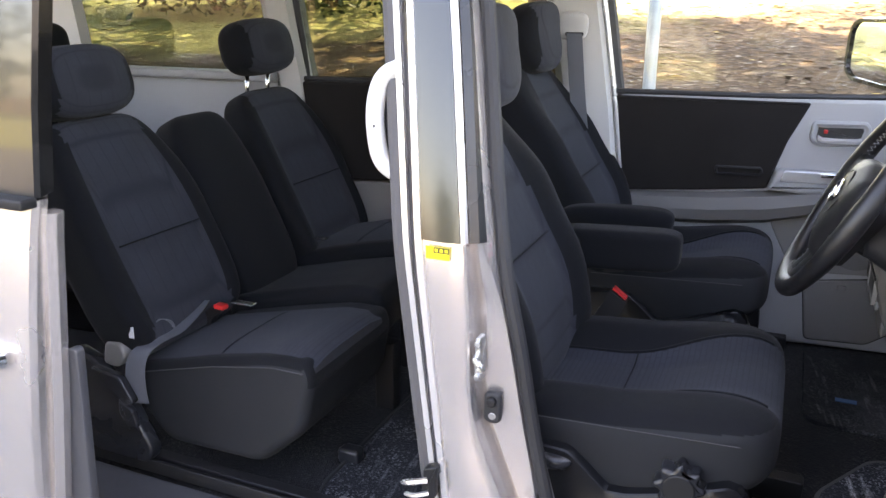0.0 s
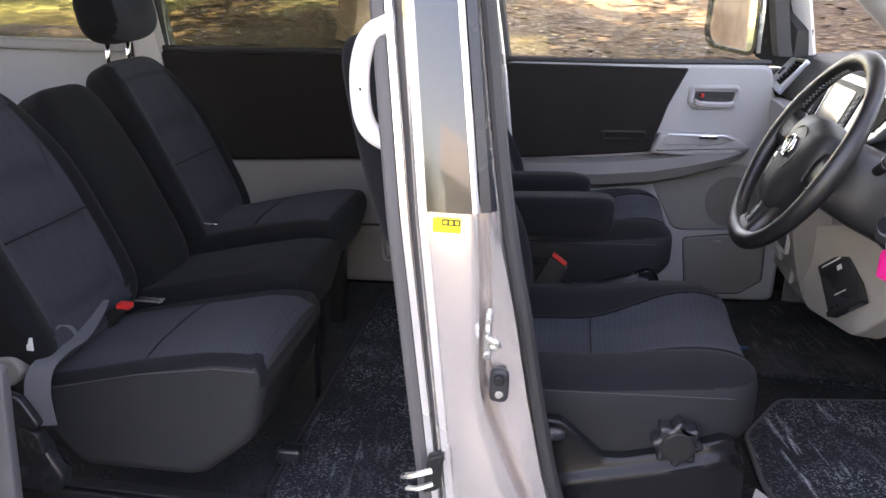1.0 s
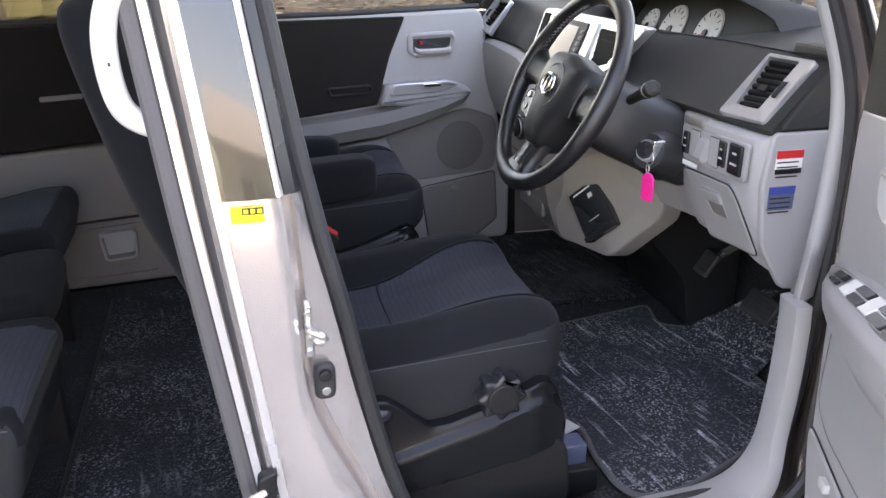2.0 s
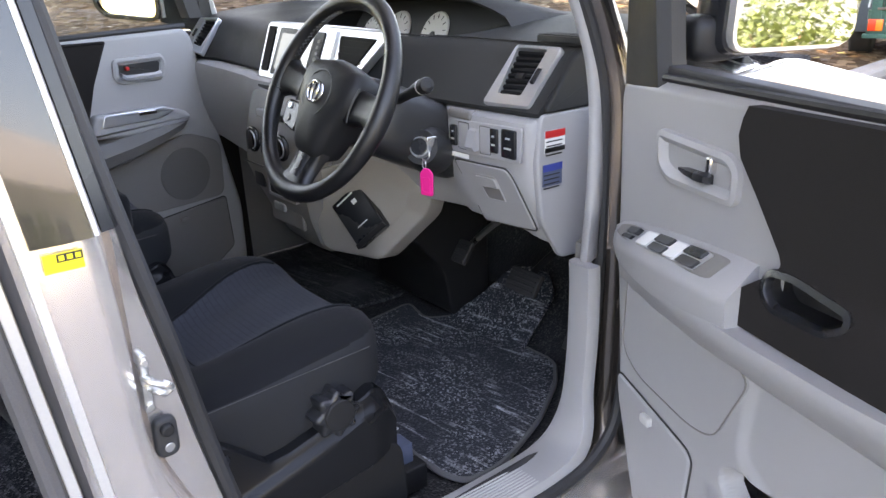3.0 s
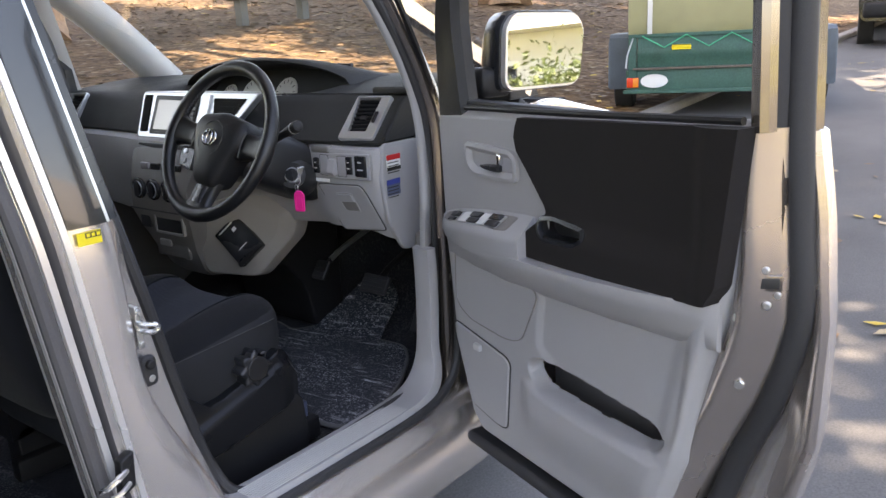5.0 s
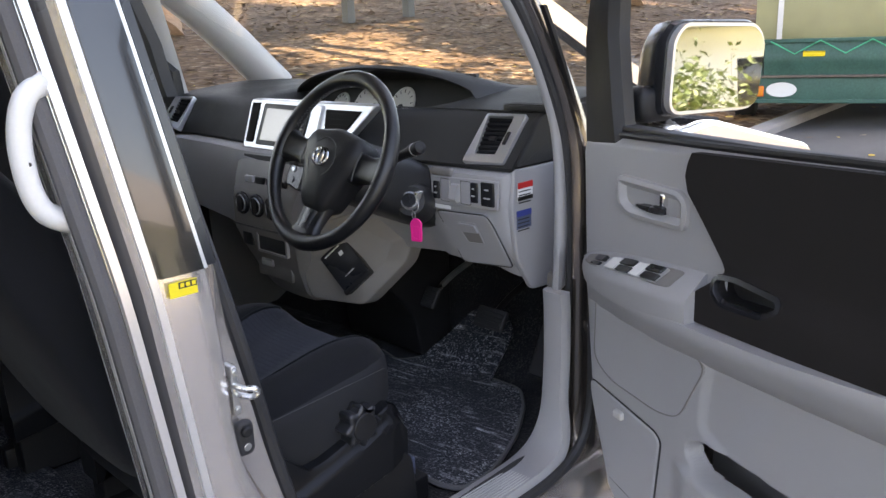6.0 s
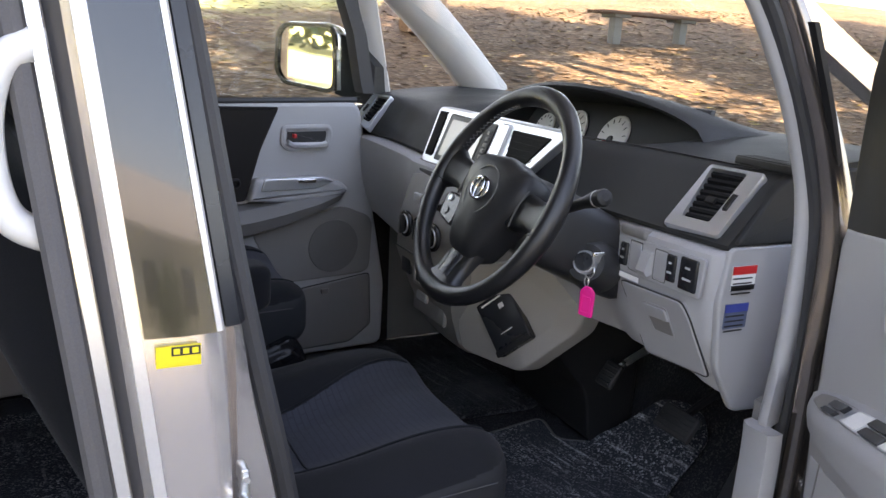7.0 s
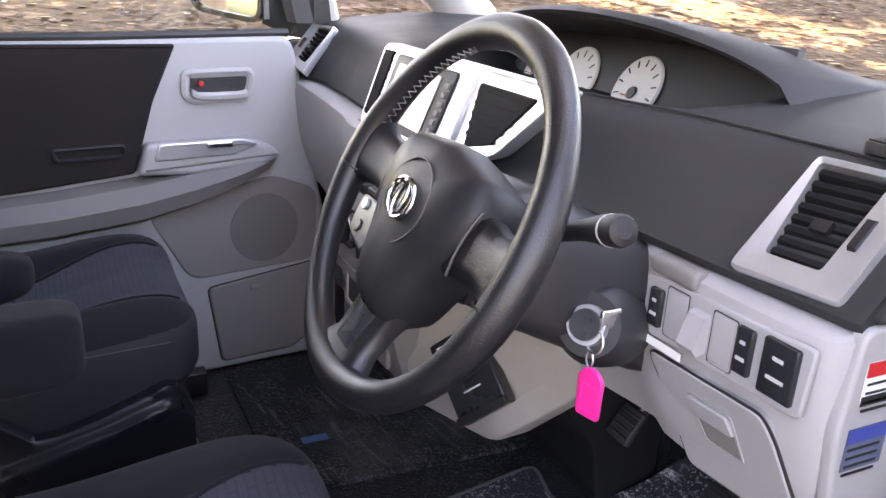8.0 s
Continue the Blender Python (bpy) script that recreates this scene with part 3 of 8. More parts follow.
part("sill", prism(rounded([(-0.07, 0.30), (-0.09, 0.38), (-0.065, 0.455), (-0.035, 0.485), (0.06, 0.488), (0.06, 0.30)], 0.02), "x", -0.09, 0.79, 0.004), PAINT, shell, "champagne painted sill")
part("step_sill", prism(rounded([(-0.07, 0.30), (-0.09, 0.37), (-0.07, 0.398), (-0.035, 0.403), (0.06, 0.403), (0.06, 0.30)], 0.012), "x", -1.6, -0.09, 0.004), PAINT, shell, "champagne painted sill below the step")
part("front_wing", prism(rounded([(0.755, 0.33), (0.80, 0.46), (0.80, 1.09), (1.20, 1.12), (1.75, 1.0), (1.98, 0.80), (2.0, 0.62), (1.86, 0.62), (1.70, 0.74), (1.45, 0.78), (1.22, 0.72), (1.08, 0.55), (1.06, 0.33)], 0.04), "y", -0.035, 0.0, 0.012), PAINT, shell, "champagne painted front wing")
part("front_wing", prism(rounded([(0.80, 0.33), (0.80, 1.09), (1.20, 1.12), (1.75, 1.0), (1.98, 0.80), (2.0, 0.62), (1.86, 0.62), (1.70, 0.74), (1.45, 0.78), (1.22, 0.72), (1.08, 0.55), (1.06, 0.33)], 0.04), "y", 1.62, 1.655, 0.012), PAINT, shell)
brs = []
for i in range(13):
    x = 1.12 + 0.075 * i
    top = 1.165 - 0.10 * (i / 12) - 0.16 * (i / 12) ** 3
    brs.append([(x, -0.02 + 0.82 * (1 - math.cos(k * math.pi / 12)), top - 0.09 * abs(math.cos(k * math.pi / 12)) ** 3) for k in range(13)]
               + [(x, 1.60 - 1.6 * k / 4, top - 0.14) for k in range(5)])
part("bonnet", loft(brs), PAINT, shell, "champagne painted bonnet")
part("front_panel", box(1.995, 0.81, 0.60, 0.10, 1.56, 0.55, 0.04), PAINT, shell)

# floor pan, toe board, tunnel-free front floor, cargo floor
part("floor_pan", prism([(1.02, 0.415), (-2.6, 0.415), (-2.6, 0.36), (1.05, 0.36)], "y", 0.045, 1.50, 0.0), FLOOR_CARPET, shell, "dark floor carpet")
part("toe_board", prism([(1.0, 0.405), (1.16, 0.50), (1.30, 0.78), (1.33, 1.10), (1.40, 1.10), (1.38, 0.76), (1.2, 0.40)], "y", 0.05, 1.56, 0.01), FLOOR_CARPET, shell, "dark carpeted toe board")
part("bulkhead", prism([(1.06, 0.74), (1.16, 0.74), (1.30, 1.08), (1.24, 1.12)], "y", 0.10, 1.54, 0.01), PLASTIC_BLACK, shell)
part("side_kick", prism([(0.73, 0.42), (1.36, 0.42), (1.36, 1.05), (0.73, 0.86)], "y", 0.045, 0.062, 0.002), GREY_DARK, shell)
part("side_kick", prism([(0.75, 0.42), (1.36, 0.42), (1.36, 1.1), (0.75, 1.1)], "y", 1.50, 1.53, 0.002), GREY_DARK, shell)

# step well by the sliding door
part("step", prism(rounded([(-1.50, 0.02), (-1.42, 0.115), (-0.30, 0.115), (-0.10, 0.085), (-0.08, 0.02), (-0.10, -0.03), (-1.50, -0.03)], 0.03), "z", 0.405, 0.43, 0.006), SLATE_PLASTIC, shell, "slate grey moulded entry step")
part("slide_rail", join(box(-0.62, 0.155, 0.452, 0.62, 0.028, 0.016, 0.003), box(-0.62, 0.125, 0.447, 0.62, 0.008, 0.03, 0.002)), PLASTIC_BLACK, shell, "black seat slide rail")
part("rail_end_cap", box(-0.30, 0.145, 0.450, 0.05, 0.055, 0.035, 0.008), GREY_DARK, shell, "grey rail end cap")

# roof, rails, headlining, screens and rear end
rf = []
for i, x in enumerate([0.42, 0.30, 0.0, -0.8, -1.6, -2.4, -2.62]):
    h = [1.70, 1.745, 1.79, 1.81, 1.80, 1.77, 1.70][i]
    rf.append([(x, 0.06 + 1.50 * k / 10, h - 0.07 * abs(2 * k / 10 - 1) ** 4) for k in range(11)] + [(x, 1.56 - 1.50 * k / 4, h - 0.055 - 0.05 * abs(2 * k / 4 - 1) ** 4) for k in range(5)])
part("roof", loft(rf), PAINT, shell, "champagne painted roof")
part("headlining", prism([(0.38, 1.655), (0.2, 1.69), (-2.55, 1.69), (-2.55, 1.675), (0.2, 1.675), (0.36, 1.64)], "y", 0.10, 1.52, 0.0), GREY_LIGHT, shell, "pale grey headlining")
part("roof_rail", tube([(0.42, 0.09, 1.66), (0.2, 0.085, 1.70), (-0.8, 0.085, 1.72), (-2.5, 0.09, 1.70)], 0.035, 8), PAINT_SHADE, shell)
ws = [[(1.16 - 0.76 * k / 8 + 0.05 * math.sin(math.pi * j / 10), 0.06 + 1.50 * j / 10 - 0.0 * k, 1.17 + 0.515 * k / 8) for j in range(11)] for k in range(9)]
wind = part("windscreen", loft(ws, closed=False, caps=False), GLASS, shell, "clear windscreen")
wind.visible_shadow = False
part("cowl", prism([(1.10, 1.12), (1.24, 1.12), (1.20, 1.175), (1.10, 1.185)], "y", 0.04, 1.58, 0.006), PLASTIC_BLACK, shell)
part("rear_wall", join(prism([(0.10, 0.36), (1.52, 0.36), (1.52, 1.15), (0.10, 1.15)], "x", -2.62, -2.58, 0.004), prism([(0.10, 1.60), (1.52, 1.60), (1.52, 1.69), (0.10, 1.69)], "x", -2.62, -2.58, 0.004)), GREY_DARK, shell)
part("rear_pillar", prism([(0.04, 0.4), (0.14, 0.4), (0.16, 1.70), (0.08, 1.70)], "x", -2.62, -2.45, 0.01), PAINT, shell)
part("rear_pillar", prism([(1.48, 0.4), (1.58, 0.4), (1.54, 1.70), (1.46, 1.70)], "x", -2.62, -2.45, 0.01), GREY_LIGHT, shell)
# near side behind the sliding door opening
part("rear_side_panel", join(prism([(-2.6, 0.36), (-1.62, 0.36), (-1.62, 1.10), (-2.6, 1.10)], "y", 0.02, 0.08, 0.006), prism([(-1.72, 1.09), (-1.60, 1.09), (-1.60, 1.70), (-1.72, 1.70)], "y", 0.04, 0.11, 0.006)), PAINT, shell)

# far side of the cabin: trims built along the side's own line
far = thing("cabin_side", LEFT, "grey and charcoal cabin side wall of the van", "wall", kind="structure")
part("outer_skin", prism([(-2.6, 0.32), (1.0, 0.32), (1.0, 1.08), (-2.6, 1.08)], "y", 0.10, 0.16, 0.01), PAINT, far)
part("c_pillar", loft([[(x0 - 0.06, 0.02, z), (x0 - 0.02, -0.025, z), (x0 + 0.05, -0.02, z), (x0 + 0.06, 0.03, z), (x0 + 0.06, 0.09, z), (x0 - 0.06, 0.09, z)] for z, x0 in
                       ((0.43, -1.10), (0.8, -1.10), (1.1, -1.125), (1.3, -1.16), (1.68, -1.22))]), GREY_LIGHT, far, "pale grey rear pillar trim")
part("far_b_pillar", loft([[(x0 - 0.09, 0.02, z), (x0 - 0.06, -0.035, z), (x0 + 0.06, -0.035, z), (x0 + 0.085, 0.01, z), (x0 + 0.08, 0.09, z), (x0 - 0.09, 0.09, z)] for z, x0 in
                           ((0.43, -0.10), (0.8, -0.125), (1.1, -0.165), (1.3, -0.20), (1.5, -0.235), (1.68, -0.27))]), GREY_LIGHT, far, "pale grey centre pillar trim")
part("pillar_seam", tube([(-0.055, -0.005, 0.45), (-0.045, -0.012, 0.80), (-0.085, -0.014, 1.1), (-0.12, -0.014, 1.3), (-0.19, -0.01, 1.66)], 0.006, 8), BRIGHT, far)
part("roof_rail", tube([(0.5, 0.02, 1.62), (0.2, 0.01, 1.68), (-2.5, 0.01, 1.68)], 0.04, 8), GREY_LIGHT, far)
part("quarter_panel", join(prism([(-2.6, 0.43), (-1.16, 0.43), (-1.16, 1.13), (-2.6, 1.13)], "y", -0.02, 0.02, 0.01), prism([(-2.6, 1.12), (-1.16, 1.12), (-1.16, 1.15), (-2.6, 1.15)], "y", -0.05, 0.02, 0.008)), GREY, far, "grey rear quarter trim")
part("quarter_post_rear", loft([[(x0 - 0.05, 0.02, z), (x0 - 0.04, -0.02, z), (x0 + 0.06, -0.02, z), (x0 + 0.07, 0.02, z)] for z, x0 in ((1.12, -1.96), (1.4, -2.0), (1.68, -2.05))]), GREY_LIGHT, far)
part("quarter_glass", prism([(-1.96, 1.14), (-1.16, 1.14), (-1.22, 1.66), (-2.0, 1.66)], "y", 0.040, 0.044, 0.0), GLASS_DARK, far, "tinted quarter window")

# ---- front seats ----


def front_seat(name, x, y, label, driver, recline, hx):
    seat = thing(name, pose(x, y, 0.415), label, "car seat", "front seats")

    def cushion(p):
        q = p.copy()
        if p.z > 0:
            k = p.z / 0.07
            q.z += k * 0.016 * ease((abs(p.y) - 0.09) / 0.07) - k * 0.030 * ease((0.145 - abs(p.y)) / 0.10) * (1 - 0.6 * ease((p.x + 0.02) / 0.22))
            q.z += k * 0.014 * ease((p.x + 0.05) / 0.2) - k * 1.4 * max(0, p.x - 0.16) ** 2
        else:
            q.x -= 0.05 * ease(-p.z / 0.07) * ease(p.x / 0.2)
        q.z += 0.06 * p.x
        return q

    def sort(p):
        if p.z > 0.030 and abs(p.y) < 0.085 + 0.047 * ease((p.x + 0.08) / 0.26):
            return "front" if p.x > -0.035 else "rear"
        if p.z > 0.052:
            return "top"
        return "side"

    put = pose(-0.015, 0, 0.262)
    bms = blob((0.232, 0.235, 0.075), 5.5, 84, cushion, sort)
    part("cushion_side", bms["side"], SEAT_VINYL, seat, "charcoal cushion side", m=put, smooth=70)
    part("cushion_bolster", bms["top"], SEAT_BLACK, seat, m=put, smooth=70)
    part("cushion_insert", bms["front"], SEAT_INSERT, seat, "blue-grey ribbed cloth insert", m=put, smooth=70)
    part("cushion_insert", bms["rear"], SEAT_INSERT, seat, m=put, smooth=70)

    def on_top(x, y, h=0.0006):
        q = cushion(Vector((x, y, 0.075 * max(0.0, 1 - (abs(x) / 0.232) ** 5.5 - (abs(y) / 0.235) ** 5.5) ** (1 / 5.5))))
        return put @ (q + Vector((0, 0, h)))

    part("cushion_seam", tube([on_top(-0.035, -0.088 + 0.011 * k) for k in range(17)], 0.0016, 6), SEAT_BLACK, seat)
    for s in (-1, 1):
        part("insert_seam", tube([on_top(x, s * (0.0865 + 0.047 * ease((x + 0.08) / 0.26))) for x in (-0.20 + 0.0135 * k for k in range(31))], 0.0032, 6), SEAT_BLACK, seat)
        part("side_stitching", tube([(-0.20 + 0.03 * k, s * 0.2345, 0.316 + 0.0016 * k) for k in range(13)], 0.0008, 5), STITCH, seat)

    def back(p):
        q = p.copy()
        t = ease((p.z - 0.0) / 0.30)
        q.y *= 1 - 0.24 * t - 0.03 * ease((-p.z - 0.1) / 0.2)
        q.x *= 1 - 0.30 * t
        if p.x > 0:
            w = 1 - 0.45 * t
            q.x += w * 0.034 * ease((abs(p.y) - 0.10) / 0.09) * ease((0.24 - p.z) / 0.2)
            q.x += 0.014 * math.exp(-((p.z + 0.14) / 0.10) ** 2)
        return q

    def back_sort(p):
        if p.x > 0.02 and abs(p.y) < 0.125 - 0.02 * ease(p.z / 0.3) and p.z < 0.285:
            return "front" if p.z > -0.06 else "lower"
        if p.x < -0.02:
            return "rear"
        return "bolster"

    lean = pose(-0.235, 0, 0.30, 0, -recline, 0) @ pose(0, 0, 0.28)
    bms = blob((0.062, 0.235, 0.315), 4.6, 40, back, back_sort)
    part("backrest_bolster", bms["bolster"], SEAT_BLACK, seat, m=lean, smooth=70)
    part("backrest_insert", bms["front"], SEAT_INSERT, seat, "blue-grey ribbed cloth insert", m=lean @ pose(0, 0, 0), smooth=70)
    part("backrest_insert", bms["lower"], SEAT_INSERT, seat, m=lean, smooth=70)
    part("backrest_rear", bms["rear"], SEAT_BLACK, seat, m=lean, smooth=70)
    part("backrest_seam", tube([(0.074, -0.12 + 0.02 * k, -0.062) for k in range(13)], 0.002, 6), SEAT_BLACK, seat, m=lean)

    def head(p):
        q = p.copy()
        q.y *= 1 - 0.14 * ease(-p.z / 0.1) + 0.02 * ease(p.z / 0.1)
        q.x += -0.012 * (p.y / 0.13) ** 2 + 0.012 * ease(p.z / 0.09)
        return q

    hp = pose(hx, 0, 0.870, 0, -12, 0)
    for n, bm in blob((0.054, 0.132, 0.092), 3.4, 24, head, lambda p: "face" if p.x > 0.02 and abs(p.y) < 0.10 else "shell").items():
        part("headrest_" + n, bm, SEAT_INSERT if n == "face" else SEAT_BLACK, seat, m=hp, smooth=70)
    for s in (-1, 1):
        part("headrest_post", tube([(hx - 0.012, s * 0.055, 0.73), (hx - 0.004, s * 0.055, 0.82)], 0.006, 10), CHROME, seat, "chrome headrest post")
    # base, rail cover, recliner lever, height knob
    tops = ((-0.21, 0.272), (-0.146, 0.281), (-0.098, 0.279), (-0.070, 0.257), (-0.031, 0.222), (0.0, 0.224), (0.052, 0.239), (0.148, 0.274), (0.172, 0.264), (0.186, 0.232))
    ridges = ((-0.21, 0.155), (-0.113, 0.177), (0.003, 0.208), (0.069, 0.226), (0.117, 0.243), (0.150, 0.253), (0.172, 0.242), (0.186, 0.218))
    feet = ((-0.21, 0.095), (0.009, 0.128), (0.086, 0.141), (0.186, 0.157))
    for s in (-1, 1):
        secs = []
        for xx in [-0.21 + 0.009 * k for k in range(45)]:
            zt, zr, zl = lin(xx, tops), lin(xx, ridges), lin(xx, feet)
            zt = max(zt, zr + 0.004)
            tuck = 0.012 * ease((xx - 0.13) / 0.056)
            secs.append([(xx, s * (yy - tuck), zz) for yy, zz in ((0.20, zt), (0.254, zt), (0.257, zt - 0.003), (0.258, zr + 0.008), (0.261, zr + 0.002), (0.266, zr - 0.002), (0.270, zr - 0.007), (0.270, zr - 0.016), (0.268, zl + 0.004), (0.264, zl), (0.20, zl))])
        part("base_cover", loft(secs), COVER, seat, "black satin plastic base cover", smooth=40)
        part("base_side", prism(rounded([(-0.20, 0.004), (-0.20, 0.115), (0.178, 0.172), (0.196, 0.150), (0.204, 0.062), (0.190, 0.004)], 0.012), "y", s * 0.258, s * 0.20, 0.004), PLASTIC_BLACK, seat, "dull black base side")
        part("slide_rail", box(0.03, s * 0.19, 0.035, 0.50, 0.035, 0.05, 0.004), PLASTIC_BLACK, seat)
    part("seat_pan", box(-0.01, 0, 0.165, 0.36, 0.36, 0.05, 0.01), PLASTIC_BLACK, seat)
    part("front_valance", prism(rounded([(-0.17, 0.16), (0.17, 0.16), (0.17, 0.215), (-0.17, 0.215)], 0.02), "x", 0.14, 0.165, 0.006), SEAT_BLACK, seat)
    if driver:
        part("recliner_lever", loft([[(xx, -0.252, 0.258 + h), (xx, -0.252 - d, 0.258 + h * 0.8), (xx, -0.256 - d, 0.257), (xx, -0.252 - d, 0.258 - h), (xx, -0.252, 0.257 - h)]
                                     for xx, d, h in ((-0.205, 0.010, 0.011), (-0.15, 0.016, 0.012), (-0.115, 0.018, 0.011), (-0.097, 0.014, 0.009), (-0.089, 0.004, 0.004))]), PLASTIC_GLOSS, seat, "black recliner lever", smooth=60)
        lobes = [(0.080 + (0.0345 + 0.0050 * math.cos(8 * a)) * math.cos(a), 0.262 + (0.0345 + 0.0050 * math.cos(8 * a)) * math.sin(a)) for a in (k * 2 * math.pi / 64 for k in range(64))]
        knob = part("height_knob", prism(lobes, "y", -0.232, -0.268, 0.006), PLASTIC_GLOSS, seat, "black lobed height knob")
        part("knob_cap", disc((0.080, -0.266, 0.262), "y", 0.025, -0.006, 28, 0.003), PLASTIC_BLACK, knob)
        for n, bm in blob((0.135, 0.036, 0.044), 6.0, 20, lambda p: Vector((p.x, p.y, p.z + 0.06 * p.x))).items():
            part("armrest", bm, SEAT_BLACK, seat, "fold-down black cloth armrest", m=pose(-0.145, 0.292, 0.462), smooth=70)
        part("armrest_pivot", disc((-0.245, 0.255, 0.465), "y", 0.03, 0.02, 20), PLASTIC_BLACK, seat)
    else:
        for n, bm in blob((0.135, 0.034, 0.034), 3.6, 16, lambda p: Vector((p.x, p.y, p.z + 0.06 * p.x))).items():
            part("armrest", bm, SEAT_BLACK, seat, m=pose(-0.14, -0.270, 0.470), smooth=70)
    bk = part("buckle", loft([[(bx - 0.018, yy, zz + 0.012), (bx + 0.018, yy, zz - 0.012), (bx + 0.018, yy + 0.022, zz - 0.012), (bx - 0.018, yy + 0.022, zz + 0.012)] for bx, yy, zz in
                              ((-0.155, (0.205 if driver else -0.225), 0.31), (-0.135, (0.205 if driver else -0.225), 0.345), (-0.118, (0.205 if driver else -0.225), 0.382))]), PLASTIC_BLACK, seat, "black seat belt buckle")
    part("release_button", loft([[(-0.132, yy, 0.395), (-0.104, yy, 0.376), (-0.101, yy, 0.380), (-0.129, yy, 0.400)] for yy in ((0.208, 0.224) if driver else (-0.222, -0.206))]), RED, bk, "red release button")
    return seat


front_seat("driver_seat", 0.22, 0.39, "black and blue-grey cloth driver seat with side knob", True, 23, -0.358)
front_seat("passenger_seat", 0.170, 1.155, "black and blue-grey cloth front passenger seat", False, 27, -0.44)

# ---- second row ----


def rear_cushion(bench, y0, y1, skirt):
    prof = [(-0.815, 0.58), (-0.80, 0.655), (-0.60, 0.705), (-0.46, 0.735), (-0.385, 0.735), (-0.372, 0.70), (-0.395, 0.585), (-0.50, 0.492), (-0.735, 0.488)]
    if not skirt:
        prof = [(-0.815, 0.60), (-0.80, 0.655), (-0.60, 0.705), (-0.46, 0.735), (-0.395, 0.735), (-0.382, 0.70), (-0.41, 0.60), (-0.50, 0.57), (-0.735, 0.57)]
    return prism(rounded(prof, 0.03, 5), "y", y0, y1, 0.022, 5)


def insert_pad(y0, y1, x0, x1, lift_by=0.012):
    rs = []
    n = 14
    for i in range(n + 1):
        x = x0 + (x1 - x0) * i / n
        zt = lin(x, ((-0.80, 0.66), (-0.60, 0.706), (-0.46, 0.737), (-0.40, 0.738), (-0.375, 0.722), (-0.365, 0.69)))
        k = 1.0
        rs.append([(x, y0 + (y1 - y0) * j / 10, zt + lift_by * (1 - abs(2 * j / 10 - 1) ** 4) * k - 0.003) for j in range(11)] + [(x - 0.0, y1 - (y1 - y0) * j / 4, zt - 0.03) for j in range(5)])
    return loft(rs)


def rear_back(bench, yc, w, h, plain, recl, drop=0.0):
    def shape(p):
        q = p.copy()
        t = ease(p.z / h)
        q.y *= 1 - (0.10 if plain else 0.16) * t
        q.x *= 1 - 0.15 * t
        if p.x > 0 and not plain:
            q.x += 0.02 * ease((abs(p.y) / w - 0.55) / 0.35) * ease((h - p.z) / 0.2)
        return q

    def srt(p):
        if not plain and p.x > 0.02 and abs(p.y) < 0.68 * w and p.z < h * 0.97:
            return "insert" if p.z > -0.03 else "lower"
        return "shell"

    lean = pose(-0.80, yc, 0.655, 0, -recl, 0) @ pose(0, 0, h - drop)
    for n, bm in blob((0.062, w, h), 5, 30, shape, srt).items():
        part("backrest" if n == "shell" else "backrest_insert", bm, SEAT_BLACK if n == "shell" else SEAT_INSERT, bench, m=lean, smooth=70)
    if not plain:
        part("backrest_seam", tube([(0.072, w * (-0.66 + 0.11 * k), -0.03) for k in range(13)], 0.002, 6), SEAT_BLACK, bench, m=lean)


def rear_head(bench, yc, x, z):
    for n, bm in blob((0.060, 0.135, 0.078), 3.0, 22, None, lambda p: "face" if p.x > 0.025 and abs(p.y) < 0.10 else "shell").items():
        part("headrest_" + n, bm, SEAT_INSERT if n == "face" else SEAT_BLACK, bench, m=pose(x, yc, z, 0, -14, 0), smooth=70)
    for s in (-1, 1):
        part("headrest_post", tube([(x - 0.012, yc + s * 0.05, z - 0.17), (x - 0.004, yc + s * 0.05, z - 0.06)], 0.006, 10), CHROME, bench, "chrome headrest post")


bench = thing("rear_seat", None, "charcoal cloth second-row double seat on slide rails", "car seat", "second row seats")
skirted = part("cushion", rear_cushion(bench, 0.158, 0.50, True), [SEAT_VINYL, SEAT_BLACK], bench, "deep charcoal cushion skirt", smooth=60)
for pg in skirted.data.polygons:
    pg.material_index = 1 if pg.normal.z > 0.35 or (pg.normal.x > 0.5 and pg.center.z > 0.66) else 0
part("cushion_insert", insert_pad(0.180, 0.452, -0.79, -0.60), SEAT_INSERT, bench, smooth=60)
part("cushion_insert", insert_pad(0.180, 0.452, -0.595, -0.376), SEAT_INSERT, bench, "grey cloth cushion insert", smooth=60)
part("centre_cushion", moved(rear_cushion(bench, 0.50, 0.765, False), Matrix.Translation((-0.02, 0, 0.028))), SEAT_BLACK, bench, smooth=60)
part("side_stitching", tube([(-0.79, 0.1565, 0.640), (-0.60, 0.1555, 0.690), (-0.46, 0.1555, 0.715), (-0.39, 0.1565, 0.715)], 0.0012, 5), STITCH, bench)
rear_back(bench, 0.315, 0.185, 0.262, False, 27)
rear_back(bench, 0.63, 0.128, 0.245, True, 27)
rear_head(bench, 0.315, -1.035, 1.205)
# hinge bracket on the outboard side
part("hinge_cover", prism(rounded([(-0.97, 0.60), (-0.93, 0.69), (-0.87, 0.67), (-0.80, 0.60), (-0.735, 0.49), (-0.75, 0.455), (-0.90, 0.455)], 0.02), "y", 0.115, 0.15, 0.008), PLASTIC_GLOSS, bench, "black plastic recliner cover")
